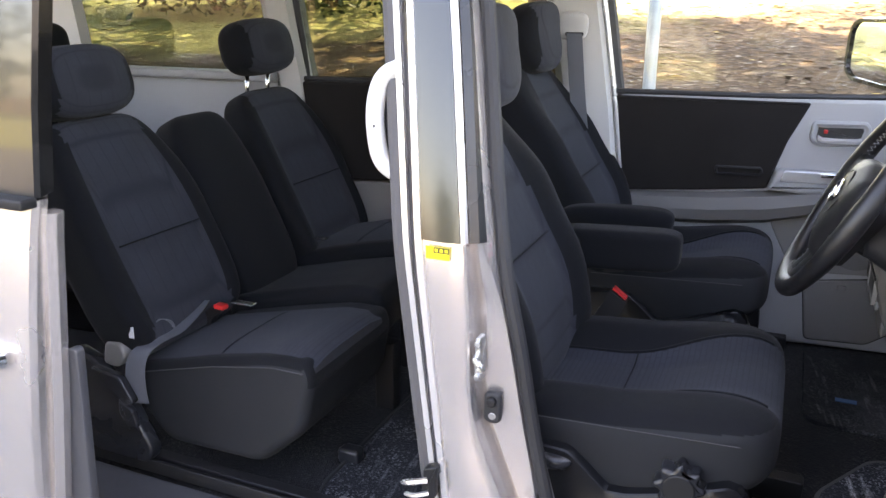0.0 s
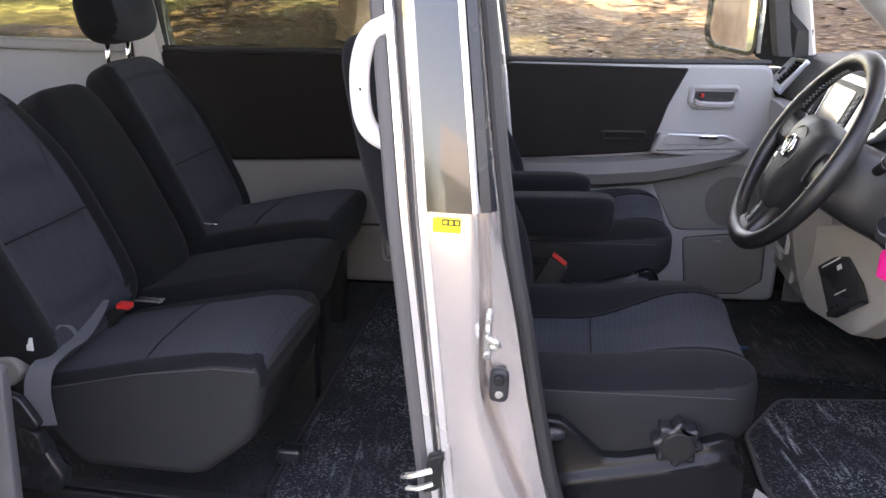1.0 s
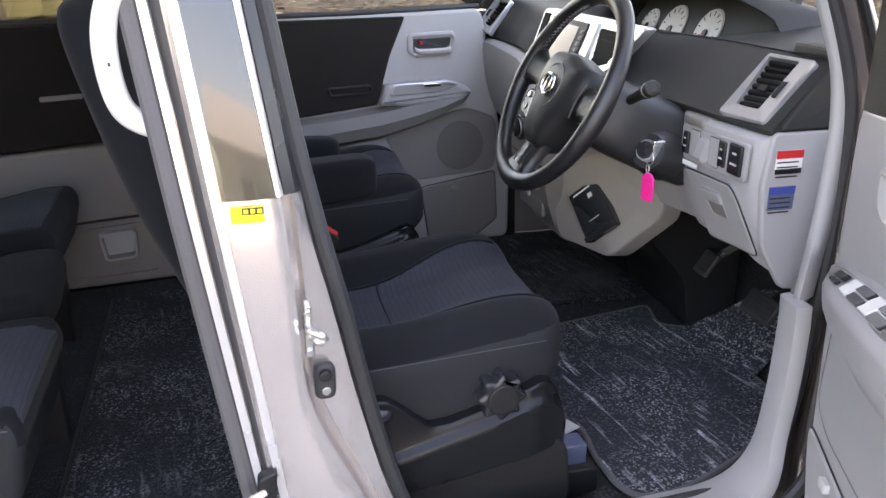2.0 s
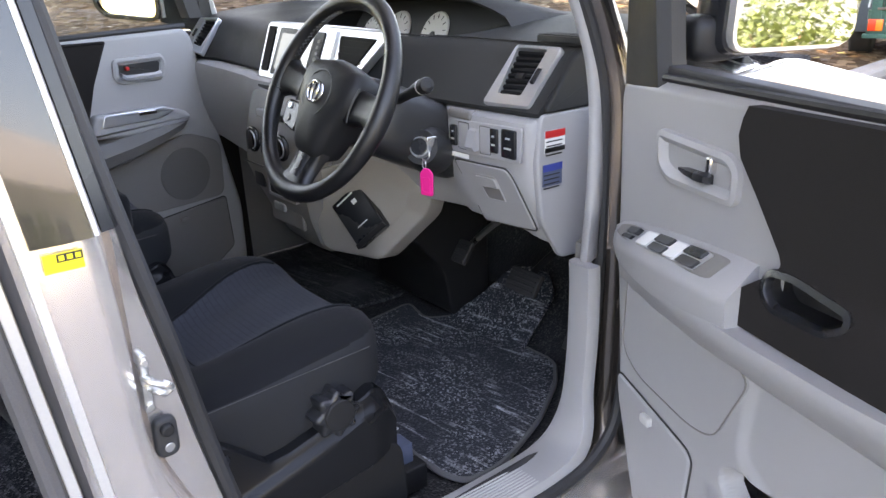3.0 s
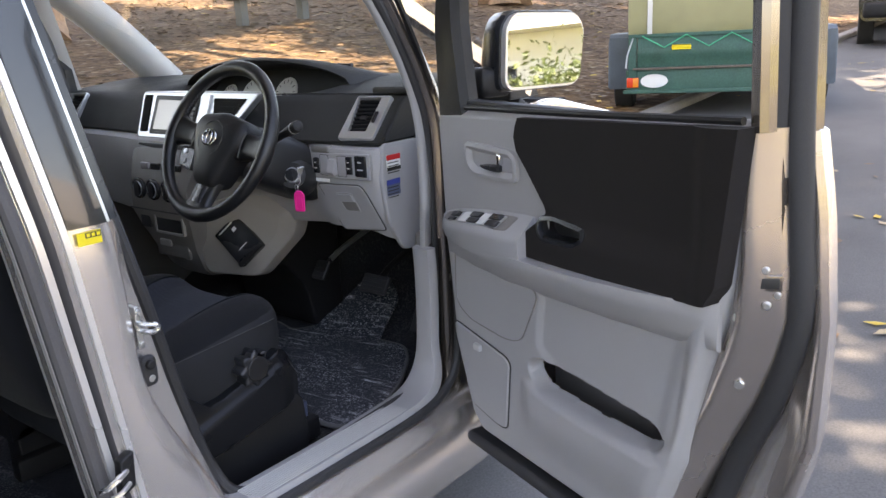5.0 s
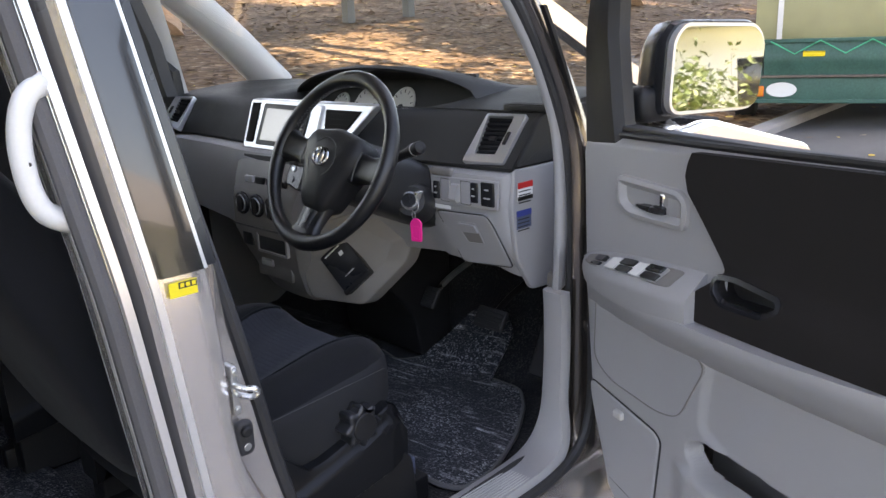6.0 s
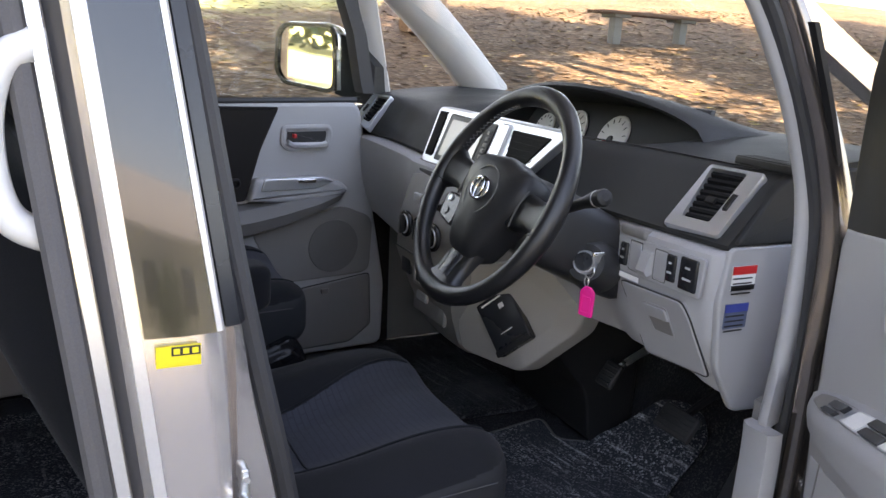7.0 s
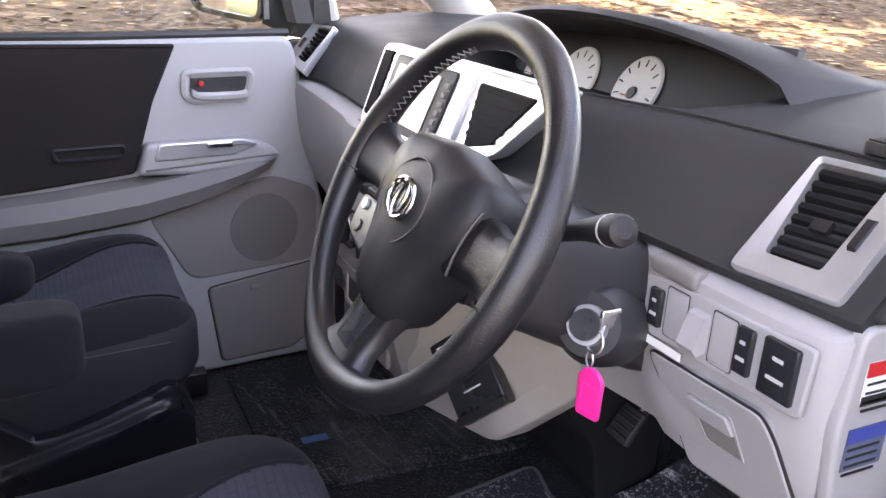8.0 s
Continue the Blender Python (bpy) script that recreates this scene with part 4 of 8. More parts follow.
part("recliner_handle", join(prism(rounded([(-0.865, 0.665), (-0.79, 0.655), (-0.755, 0.60), (-0.78, 0.59), (-0.82, 0.62), (-0.86, 0.635)], 0.012), "y", 0.098, 0.118, 0.005),
                             prism(rounded([(-0.80, 0.60), (-0.765, 0.585), (-0.755, 0.545), (-0.775, 0.54), (-0.80, 0.57)], 0.008), "y", 0.10, 0.114, 0.004)), PLASTIC_GLOSS, bench, "black recliner handle")
for lx, ly, lz, lh in ((-0.45, 0.62, 0.50, 0.18), (-0.70, 0.33, 0.455, 0.10)):
    part("rail_leg", box(lx, ly, lz, 0.05, 0.04, lh, 0.004), PLASTIC_BLACK, bench)
part("rail_shoe", box(-0.40, 0.345, 0.437, 0.05, 0.035, 0.04, 0.008), PLASTIC_GLOSS, bench, "grey rail shoe")
bl = part("buckle", loft([[(xx - 0.016, yy - 0.012, zz), (xx + 0.016, yy - 0.012, zz), (xx + 0.016, yy + 0.012, zz), (xx - 0.016, yy + 0.012, zz)] for xx, yy, zz in ((-0.79, 0.36, 0.65), (-0.765, 0.36, 0.695), (-0.735, 0.355, 0.722))]),
          PLASTIC_BLACK, bench, "black seat belt buckle")
part("release_button", box(-0.728, 0.354, 0.726, 0.026, 0.022, 0.012, 0.003), RED, bl, "red release button")
part("buckle", box(-0.81, 0.74, 0.69, 0.05, 0.03, 0.05, 0.012), PLASTIC_GLOSS, bench)
part("belt_strap", loft([[(p.x - 0.023, p.y - 0.002, p.z - 0.002), (p.x + 0.023, p.y + 0.004, p.z + 0.004), (p.x + 0.023, p.y + 0.003, p.z + 0.006), (p.x - 0.023, p.y - 0.003, p.z)] for p in
                         smooth_path([(-0.785, 0.355, 0.728), (-0.770, 0.30, 0.716), (-0.758, 0.23, 0.705), (-0.760, 0.175, 0.704), (-0.768, 0.138, 0.688), (-0.772, 0.126, 0.645), (-0.765, 0.122, 0.588)], 6)]), WEBBING, bench, "slack grey belt webbing", smooth=60)
part("belt_loop", loft([[(p.x - 0.018, p.y - 0.008, p.z), (p.x + 0.018, p.y + 0.008, p.z), (p.x + 0.018, p.y + 0.008, p.z + 0.0015), (p.x - 0.018, p.y - 0.008, p.z + 0.0015)] for p in
                        smooth_path([(-0.805, 0.165, 0.690), (-0.800, 0.180, 0.722), (-0.790, 0.205, 0.738), (-0.782, 0.230, 0.726), (-0.780, 0.240, 0.695)], 6)]), WEBBING, bench, "loose loop of belt webbing", smooth=60)
part("belt_anchor", prism(rounded([(-0.865, 0.655), (-0.855, 0.705), (-0.815, 0.708), (-0.800, 0.680), (-0.825, 0.650)], 0.012), "y", 0.135, 0.175, 0.006), GREY_DARK, bench, "blue-grey belt anchor cover")
part("belt_tongue", box(-0.70, 0.40, 0.722, 0.055, 0.022, 0.004, 0.0015), STEEL, bench)
tag = part("care_tag", box(-0.785, 0.142, 0.735, 0.012, 0.003, 0.024, 0.0006), WHITE, bench, "small white care tag")
FAR = Matrix.Translation((-0.045, 0, 0.052))        # the single seat stands further back and higher
bench2 = thing("rear_seat", None, "charcoal cloth second-row single seat", "car seat", "second row seats")
part("cushion", moved(rear_cushion(bench2, 0.785, 1.135, False), FAR), SEAT_BLACK, bench2, smooth=60)
part("cushion_insert", moved(insert_pad(0.815, 1.105, -0.79, -0.60), FAR), SEAT_INSERT, bench2, smooth=60)
part("cushion_insert", moved(insert_pad(0.815, 1.105, -0.595, -0.410), FAR), SEAT_INSERT, bench2, "grey cloth cushion insert", smooth=60)
rear_back(bench2, 0.955, 0.185, 0.262, False, 27)
rear_head(bench2, 0.985, -1.045, 1.245)
for ly in (0.85, 1.07):
    part("leg", box(-0.50, ly, 0.53, 0.04, 0.04, 0.24, 0.004), PLASTIC_BLACK, bench2)
part("buckle", box(-0.805, 0.80, 0.735, 0.05, 0.026, 0.018, 0.005), PLASTIC_GLOSS, bench2)
part("belt_tongue", box(-0.765, 0.83, 0.752, 0.05, 0.02, 0.004, 0.0015), STEEL, bench2)
third = thing("rear_seat", None, "dark cloth third-row seat seen over the second row", "car seat", "third row seats")
for n, bm in blob((0.06, 0.22, 0.26), 5, 14).items():
    part("backrest", bm, SEAT_BLACK, third, m=pose(-1.80, 0.80, 0.86, 0, -18, 0), smooth=70)
for n, bm in blob((0.22, 0.22, 0.07), 5, 14).items():
    part("cushion", bm, SEAT_BLACK, third, m=pose(-1.55, 0.80, 0.62), smooth=70)
part("seat_foot", box(-1.6, 0.80, 0.49, 0.3, 0.3, 0.15, 0.01), PLASTIC_BLACK, third)
for n, bm in blob((0.055, 0.12, 0.085), 3.2, 14).items():
    part("headrest", bm, SEAT_BLACK, third, m=pose(-1.86, 0.93, 1.215), smooth=70)

# ---- dashboard ----
dash = thing("dashboard", None, "charcoal and grey two-tone plastic dashboard", "dashboard")


def dash_lip(y):
    return lin(y, ((0.10, 0.718), (0.14, 0.708), (0.24, 0.700), (0.40, 0.692), (0.60, 0.672), (0.80, 0.662), (1.0, 0.668), (1.2, 0.690), (1.34, 0.700), (1.40, 0.694), (1.48, 0.682), (1.56, 0.678)))


ys = [0.132, 0.1335, 0.1365, 0.141, 0.148, 0.158, 0.172] + [0.190 + 0.0285 * i for i in range(49)]
pad = []
for y in ys:
    l = dash_lip(y)
    g = ease((0.62 - y) / 0.25)
    dip = ease((y - 0.40) / 0.14) * ease((1.10 - y) / 0.12)
    pad.append([(l + 0.004, y, 1.056), (l, y, 1.064), (l + 0.012 + 0.012 * g, y, 1.09), (l + 0.046 + 0.026 * g, y, 1.143), (l + 0.066 + 0.026 * g, y, 1.158), (l + 0.09 + 0.024 * g, y, 1.165 - 0.006 * dip), (l + 0.15 + 0.012 * g, y, 1.172 - 0.026 * dip),
                (l + 0.24, y, 1.182 - 0.054 * dip), (l + 0.33, y, 1.188 - 0.04 * dip), (1.13, y, 1.188), (1.16, y, 1.17), (1.15, y, 1.10), (l + 0.1, y, 1.05)])
part("upper_pad", loft(pad), DASH_DARK, dash, "charcoal soft upper pad")
part("pad_seam", tube([(dash_lip(y) + 0.078 + 0.025 * ease((0.62 - y) / 0.25), y, 1.1632) for y in ys if y < 0.62], 0.0016, 5), INK, dash)


def dash_face(y):
    return lin(y, ((0.132, 0.716), (0.1335, 0.708), (0.1365, 0.702), (0.141, 0.697), (0.148, 0.693), (0.158, 0.690), (0.172, 0.687), (0.330, 0.684), (0.350, 0.698), (0.52, 0.690), (0.60, 0.655), (0.68, 0.628), (1.0, 0.625), (1.06, 0.64), (1.2, 0.655), (1.4, 0.668), (1.56, 0.668)))


low = []
for y in ys:
    f = dash_face(y)
    zb = lin(y, ((0.10, 0.805), (0.14, 0.825), (0.2, 0.842), (0.37, 0.846), (0.50, 0.838), (0.62, 0.82), (0.75, 0.80), (1.0, 0.80), (1.15, 0.82), (1.55, 0.84)))
    b = lin(y, ((0.10, 0.075), (0.14, 0.058), (0.3, 0.052), (0.5, 0.048), (0.7, 0.03), (1.0, 0.03), (1.55, 0.05)))
    low.append([(f + 0.012, y, 1.054), (f + 0.002, y, 1.048), (f, y, 1.03), (f + 0.004, y, 0.98), (f + 0.012, y, 0.93), (f + 0.35 * b + 0.01, y, 0.885), (f + b, y, zb + 0.006), (f + b + 0.02, y, zb),
                (1.06, y, zb + 0.0), (1.10, y, 0.95), (1.10, y, 1.054)])
part("lower_fascia", loft(low), GREY, dash, "grey lower fascia")
# right-hand end cap between fascia and door opening
part("end_cap", prism(rounded([(0.712, 1.062), (0.704, 0.98), (0.718, 0.88), (0.765, 0.805), (0.86, 0.80), (0.86, 1.062)], 0.012), "y", 0.126, 0.140, 0.004), GREY, dash)
part("end_cap_pad", prism(rounded([(0.718, 1.064), (0.785, 1.150), (0.815, 1.166), (1.0, 1.175), (1.0, 1.064)], 0.012), "y", 0.124, 0.142, 0.004), DASH_DARK, dash)


def vent(corners, out_by, nslat, label):
    """An outlet in a silver frame: corners (x, y, z) top-inner, top-outer, bottom-outer, bottom-inner."""
    a, b, c, d = [Vector(p) for p in corners]
    n = (b - a).cross(d - a).normalized()
    if n.x > 0:
        n = -n

    def q(u, w, h):
        return (a * (1 - u) * (1 - w) + b * u * (1 - w) + c * u * w + d * (1 - u) * w) + n * h

    o = rounded([(0, 0), (1, 0), (1, 1), (0, 1)], 0.06, 4)
    i2 = rounded([(0.06, 0.055), (0.72, 0.055), (0.70, 0.82), (0.20, 0.82)], 0.04, 4)
    fr = part("air_vent", loft([[q(u, w, 0.0) for u, w in o], [q(u, w, out_by) for u, w in o], [q(u * 0.97 + 0.015, w * 0.97 + 0.015, out_by + 0.003) for u, w in o], [q(u, w, out_by + 0.001) for u, w in i2],
                                [q(u, w, -0.016) for u, w in i2]], caps=False), SILVER, dash, label)
    part("vent_well", loft([[q(u, w, -0.011) for u, w in i2], [q(u, w, -0.015) for u, w in i2]]), VENT_BLACK, fr)
    for k in range(nslat):
        w = 0.11 + 0.66 * k / (nslat - 1)
        part("slat", loft([[q(u, w - 0.028, out_by - 0.004), q(u, w + 0.012, out_by - 0.004), q(u, w + 0.055, out_by - 0.016), q(u, w + 0.015, out_by - 0.016)] for u in (0.07 + 0.18 * (w - 0.055), 0.71)]), VENT_BLACK, fr)
    part("vent_tab", loft([[q(u, 0.47, out_by - 0.003), q(u, 0.56, out_by - 0.003), q(u, 0.56, out_by + 0.003), q(u, 0.47, out_by + 0.003)] for u in (0.38, 0.54)]), PLASTIC_BLACK, fr)
    part("thumb_wheel", loft([[q(u, 0.36, out_by - 0.002), q(u, 0.64, out_by - 0.002), q(u, 0.61, out_by + 0.006), q(u, 0.39, out_by + 0.006)] for u in (0.77, 0.84)]), PLASTIC_BLACK, fr)
    return fr


vent([(0.779, 0.246, 1.155), (0.792, 0.152, 1.155), (0.717, 0.153, 1.064), (0.702, 0.251, 1.064)], 0.010, 8, "silver-framed side air vent")
vent([(0.752, 1.405, 1.156), (0.728, 1.475, 1.155), (0.672, 1.482, 1.082), (0.682, 1.395, 1.064)], 0.012, 8, "silver-framed side air vent")
part("defrost_grille", prism(rounded([(0.80, 0.115), (0.84, 0.115), (0.84, 0.23), (0.80, 0.23)], 0.006), "z", 1.166, 1.1765, 0.001), INK, dash, "black demister grille")
for k in range(6):
    part("grille_bar", box(0.804 + 0.0065 * k, 0.172, 1.177, 0.0025, 0.11, 0.003, 0.0006), PLASTIC_BLACK, dash)

# instrument hood and dials
hood = []
for i in range(31):
    y = 0.375 + 0.715 * i / 30
    t = i / 30
    h = 0.083 * (math.sin(math.pi * t ** 0.85)) ** 0.55 if 0 < t < 1 else 0.0
    xf = 0.835 + 0.06 * (2 * t - 1) ** 2
    hood.append([(xf, y, 1.158 + h), (xf - 0.004, y, 1.163 + h), (xf + 0.01, y, 1.169 + h), (xf + 0.09, y, 1.168 + h * 0.92), (xf + 0.19, y, 1.168 + 0.55 * h), (1.10, y, 1.178), (1.08, y, 1.165), (xf + 0.17, y, 1.155 + 0.5 * h), (xf + 0.09, y, 1.155 + h * 0.86)])
part("meter_hood", loft(hood), DASH_DARK, dash, "charcoal instrument hood")
SH = Matrix(((1, 0, 0.5, -0.5 * 1.17), (0, 1, 0, 0), (0, 0, 1, 0), (0, 0, 0, 1)))
part("meter_panel", moved(prism([(0.40, 1.06), (1.04, 1.06), (0.98, 1.225), (0.46, 1.225)], "x", 0.945, 0.955, 0.0), SH), PLASTIC_BLACK, dash, "black instrument panel")
for yc, zc, r in ((0.93, 1.140, 0.032), (0.824, 1.140, 0.048), (0.682, 1.146, 0.045)):
    gz = part("dial", moved(disc((0.945, yc, zc), "x", r, -0.006, 32, 0.002), SH), DIAL, dash, "pale instrument dial")
    tk = bmesh.new()
    for k in range(11):
        a = radians(-40 + 26 * k)
        tk = join(tk, moved(box(0, 0, 0, 0.001, 0.0018, r * 0.2, 0.0), pose(0.9385, yc - r * 0.78 * math.cos(a), zc + r * 0.78 * math.sin(a), radians(0), 0, 0) @ pose(0, 0, 0, 90 - math.degrees(a), 0, 0)))
    part("dial_marks", moved(tk, SH), INK, gz)
    part("needle", moved(box(0.9375, yc + r * 0.2, zc - r * 0.2, 0.001, r * 0.55, 0.002, 0.0), SH), RED, gz)
    part("dial_hub", moved(disc((0.938, yc, zc - 0.004), "x", r * 0.18, -0.004, 14, 0.001), SH), INK, gz)

# centre stack: bezel, display, vents
ST = Matrix(((1, 0, 0.36, 0.02 - 0.36 * 1.11), (0, 1, 0, 0), (0, 0, 1, 0), (0, 0, 0, 1)))


def on_stack(poly, x0, x1, bev=0.002, r=0.006):
    return moved(prism(rounded(poly, r), "x", x0, x1, bev), ST)


bez = part("centre_bezel", on_stack([(0.996, 1.052), (0.998, 1.174), (0.492, 1.176), (0.585, 1.086), (0.69, 1.052)], 0.668, 0.644, 0.004, 0.014), SILVER, dash, "silver centre bezel")
part("display_surround", on_stack([(0.936, 1.064), (0.928, 1.165), (0.730, 1.163), (0.740, 1.064)], 0.650, 0.6405), PLASTIC_BLACK, bez, "black display surround")
part("display", on_stack([(0.918, 1.076), (0.910, 1.154), (0.768, 1.153), (0.776, 1.076)], 0.642, 0.6385, 0.001, 0.003), SCREEN, bez, "blank navigation display")
for k in range(6):
    part("display_button", on_stack([(0.757 - 0.0012 * k, 1.081 + 0.012 * k), (0.746 - 0.0012 * k, 1.081 + 0.012 * k), (0.745 - 0.0012 * k, 1.088 + 0.012 * k), (0.756 - 0.0012 * k, 1.088 + 0.012 * k)], 0.642, 0.6375, 0.001, 0.001), GREY_DARK, bez)
part("vent_well", on_stack([(0.984, 1.068), (0.986, 1.162), (0.950, 1.162), (0.950, 1.068)], 0.650, 0.6415), VENT_BLACK, bez)
part("vent_well", on_stack([(0.672, 1.160), (0.540, 1.160), (0.600, 1.098), (0.656, 1.084)], 0.650, 0.6415), VENT_BLACK, bez)
for k in range(8):
    z = 1.074 + 0.0125 * k
    yl = 0.984
    part("slat", on_stack([(yl, z), (yl - 0.003, z + 0.004), (yl - 0.037, z + 0.004), (yl - 0.035, z)], 0.645, 0.6405, 0.0003, 0.001), VENT_BLACK, bez)
for k in range(5):
    z = 1.099 + 0.0122 * k
    t = (z - 1.09) / 0.062
    part("slat", on_stack([(0.659 + 0.010 * t, z), (0.659 + 0.010 * t, z + 0.005), (0.600 - 0.054 * t, z + 0.005), (0.604 - 0.054 * t, z)], 0.645, 0.6405, 0.0003, 0.001), VENT_BLACK, bez)
part("bezel_slash", on_stack([(0.712, 1.168), (0.681, 1.168), (0.688, 1.062), (0.716, 1.06)], 0.646, 0.6375, 0.002, 0.003), SILVER, bez)

stack = []
for z, xf, yl, yr in ((1.055, 0.640, 1.02, 0.66), (1.0, 0.610, 1.005, 0.675), (0.93, 0.582, 0.99, 0.69), (0.86, 0.578, 0.985, 0.69), (0.82, 0.590, 0.975, 0.70), (0.76, 0.610, 0.95, 0.72), (0.70, 0.635, 0.92, 0.73), (0.675, 0.66, 0.90, 0.73)):
    stack.append([(0.80, yl + 0.01, z), (xf + 0.03, yl, z), (xf + 0.004, yl - 0.02, z), (xf, yl - 0.05, z), (xf, yr + 0.05, z), (xf + 0.004, yr + 0.02, z), (xf + 0.03, yr, z), (0.80, yr - 0.01, z)])
part("console_front", loft(stack), GREY_DARK, dash, "dark grey centre stack")


def stack_x(z):
    return lin(z, ((0.675, 0.66), (0.70, 0.635), (0.76, 0.61), (0.82, 0.59), (0.86, 0.578), (0.93, 0.582), (1.0, 0.61), (1.055, 0.64)))


for yc in (0.915, 0.848, 0.781):
    kd = part("heater_dial", disc((stack_x(0.925) + 0.002, yc, 0.925), "x", 0.029, -0.010, 28, 0.003), PLASTIC_GLOSS, dash, "black heater dial")
    part("dial_grip", box(stack_x(0.925) - 0.012, yc, 0.925, 0.012, 0.008, 0.042, 0.002), PLASTIC_BLACK, kd)
    part("dial_rim", loft([[(stack_x(0.925) - 0.008 - 0.001 * j, yc + rr * math.cos(a), 0.925 + rr * math.sin(a)) for a in (k * math.pi / 14 for k in range(28))] for j, rr in ((0, 0.0215), (2, 0.021), (2, 0.019), (0, 0.0185))], loop=True), SILVER, kd)
for k in range(4):
    part("stack_button", box(stack_x(0.975) + 0.001, 0.905 - 0.048 * k, 0.984, 0.010, 0.036, 0.018, 0.003), PLASTIC_BLACK if k else GREY, dash)
part("stack_recess", box(stack_x(1.02) + 0.02, 0.845, 1.025, 0.03, 0.24, 0.035, 0.004), PLASTIC_BLACK, dash, "dark storage recess")
part("stack_seam", tube([(stack_x(0.865) - 0.001, 0.97 - 0.02 * k, 0.868) for k in range(14)], 0.002, 5), INK, dash)
part("socket_bay", box(stack_x(0.835), 0.912, 0.835, 0.008, 0.045, 0.042, 0.004), INK, dash)
part("pocket", box(stack_x(0.835), 0.80, 0.833, 0.008, 0.12, 0.045, 0.004), INK, dash)
part("pocket_rim", frame_plate(rounded([(0.735, 0.806), (0.865, 0.806), (0.865, 0.86), (0.735, 0.86)], 0.006), rounded([(0.742, 0.812), (0.858, 0.812), (0.858, 0.855), (0.742, 0.855)], 0.005), "x", stack_x(0.835) + 0.002, stack_x(0.835) - 0.006), GREY, dash)
part("ashtray", box(stack_x(0.76) + 0.002, 0.84, 0.765, 0.010, 0.15, 0.07, 0.006), GREY_DARK, dash)
part("ashtray_pull", box(stack_x(0.765) - 0.006, 0.86, 0.772, 0.008, 0.05, 0.02, 0.004), GREY, dash)

# slanted knee panel with a card reader box
kp = [Vector(p) for p in ((0.598, 0.735, 0.875), (0.640, 0.74, 0.69), (0.700, 0.60, 0.685), (0.755, 0.50, 0.80), (0.742, 0.45, 0.88), (0.690, 0.56, 0.935))]
kn = Vector((-0.86, -0.36, 0.22)).normalized()
kc = sum(kp, Vector()) / len(kp)


def knee_ring(k, h):
    """The panel's outline with softened corners, drawn in by k and lifted by h."""
    res = []
    for i, p in enumerate(kp):
        a, b = kp[i - 1], kp[(i + 1) % len(kp)]
        for t in (0.0, 0.25, 0.5, 0.75, 1.0):
            q = (p + (a - p) * 0.14 * (1 - t) ** 2) + (b - p) * 0.14 * t ** 2
            res.append(kc + (q - kc) * k + kn * h)
    return res


part("knee_panel", loft([knee_ring(1.0, -0.06), knee_ring(1.0, -0.006), knee_ring(0.985, -0.001), knee_ring(0.955, 0.002), knee_ring(0.6, 0.004)]), pbr("warm_grey_plastic", (0.33, 0.305, 0.28), 0.55, var=0.06, fine=1000, bump=0.2), dash, "warm grey knee panel")
part("under_shroud", prism(rounded([(0.76, 0.70), (0.84, 0.78), (1.10, 0.80), (1.10, 0.43), (0.975, 0.43), (0.955, 0.56), (0.86, 0.67)], 0.03), "y", 0.70, 1.02, 0.006), PLASTIC_BLACK, dash, "black lower console side")
rd = thing("card_reader", Matrix.Translation((0.668, 0.618, 0.790)) @ pose(0, 0, 0, 0, 0, 0), "black card reader box mounted on the knee panel", "reader")
rot = Matrix((kn, Vector((0, 0, 1)).cross(kn).normalized(), kn.cross(Vector((0, 0, 1)).cross(kn).normalized()))).transposed().to_4x4()
rd.matrix_basis = Matrix.Translation((0.672, 0.617, 0.790)) @ rot @ pose(0, 0, 0, 44, 0, 0)
part("case", box(0.008, 0, 0, 0.022, 0.085, 0.115, 0.004), PLASTIC_GLOSS, rd)
part("case_lip", box(0.020, 0, -0.052, 0.006, 0.085, 0.012, 0.002), PLASTIC_BLACK, rd)
for py, pz, pw, ph in ((0.012, 0.030, 0.012, 0.010), (-0.005, 0.048, 0.05, 0.003), (0.0, -0.02, 0.03, 0.002)):
    part("print_bar", box(0.0196, py, pz, 0.0008, pw, ph, 0.0), WHITE, rd)

part("switch_plate", moved(prism(rounded([(0.146, 0.982), (0.331, 0.978), (0.332, 1.036), (0.143, 1.042)], 0.006), "x", 0.690, 0.6835, 0.002), Matrix.Identity(4)), GREY, dash, "pale grey switch plate")
for yc, w, h, z in ((0.3135, 0.017, 0.037, 1.008), (0.2065, 0.018, 0.041, 1.013), (0.1705, 0.034, 0.048, 1.013)):
    sw = part("switch", box(0.6830, yc, z, 0.008, w, h, 0.0025), PLASTIC_GLOSS, dash, "black switch")
    part("switch_mark", box(0.6788, yc, z - h * 0.15, 0.001, w * 0.5, 0.003, 0.0), GREY_LIGHT, sw)
    part("switch_mark", box(0.6788, yc, z + h * 0.2, 0.001, w * 0.3, 0.003, 0.0), GREY_LIGHT, sw)
part("coin_hook", loft([[(0.686, yy, 1.028), (0.677, yy, 1.024), (0.668, yy, 0.996), (0.674, yy, 0.988), (0.686, yy, 0.992)] for yy in (0.248, 0.252, 0.264, 0.268)]), GREY, dash, "pale grey bag hook")
for yc in (0.288, 0.231):
    part("blank", box(0.6835, yc, 1.010, 0.003, 0.026, 0.046, 0.003), GREY, dash)
    bo = rounded([(yc - 0.0142, 0.9858), (yc + 0.0142, 0.9858), (yc + 0.0142, 1.0342), (yc - 0.0142, 1.0342)], 0.003)
    part("blank_seam", frame_plate(bo, inset(bo, 0.0012), "x", 0.6850, 0.6830), INK, dash)
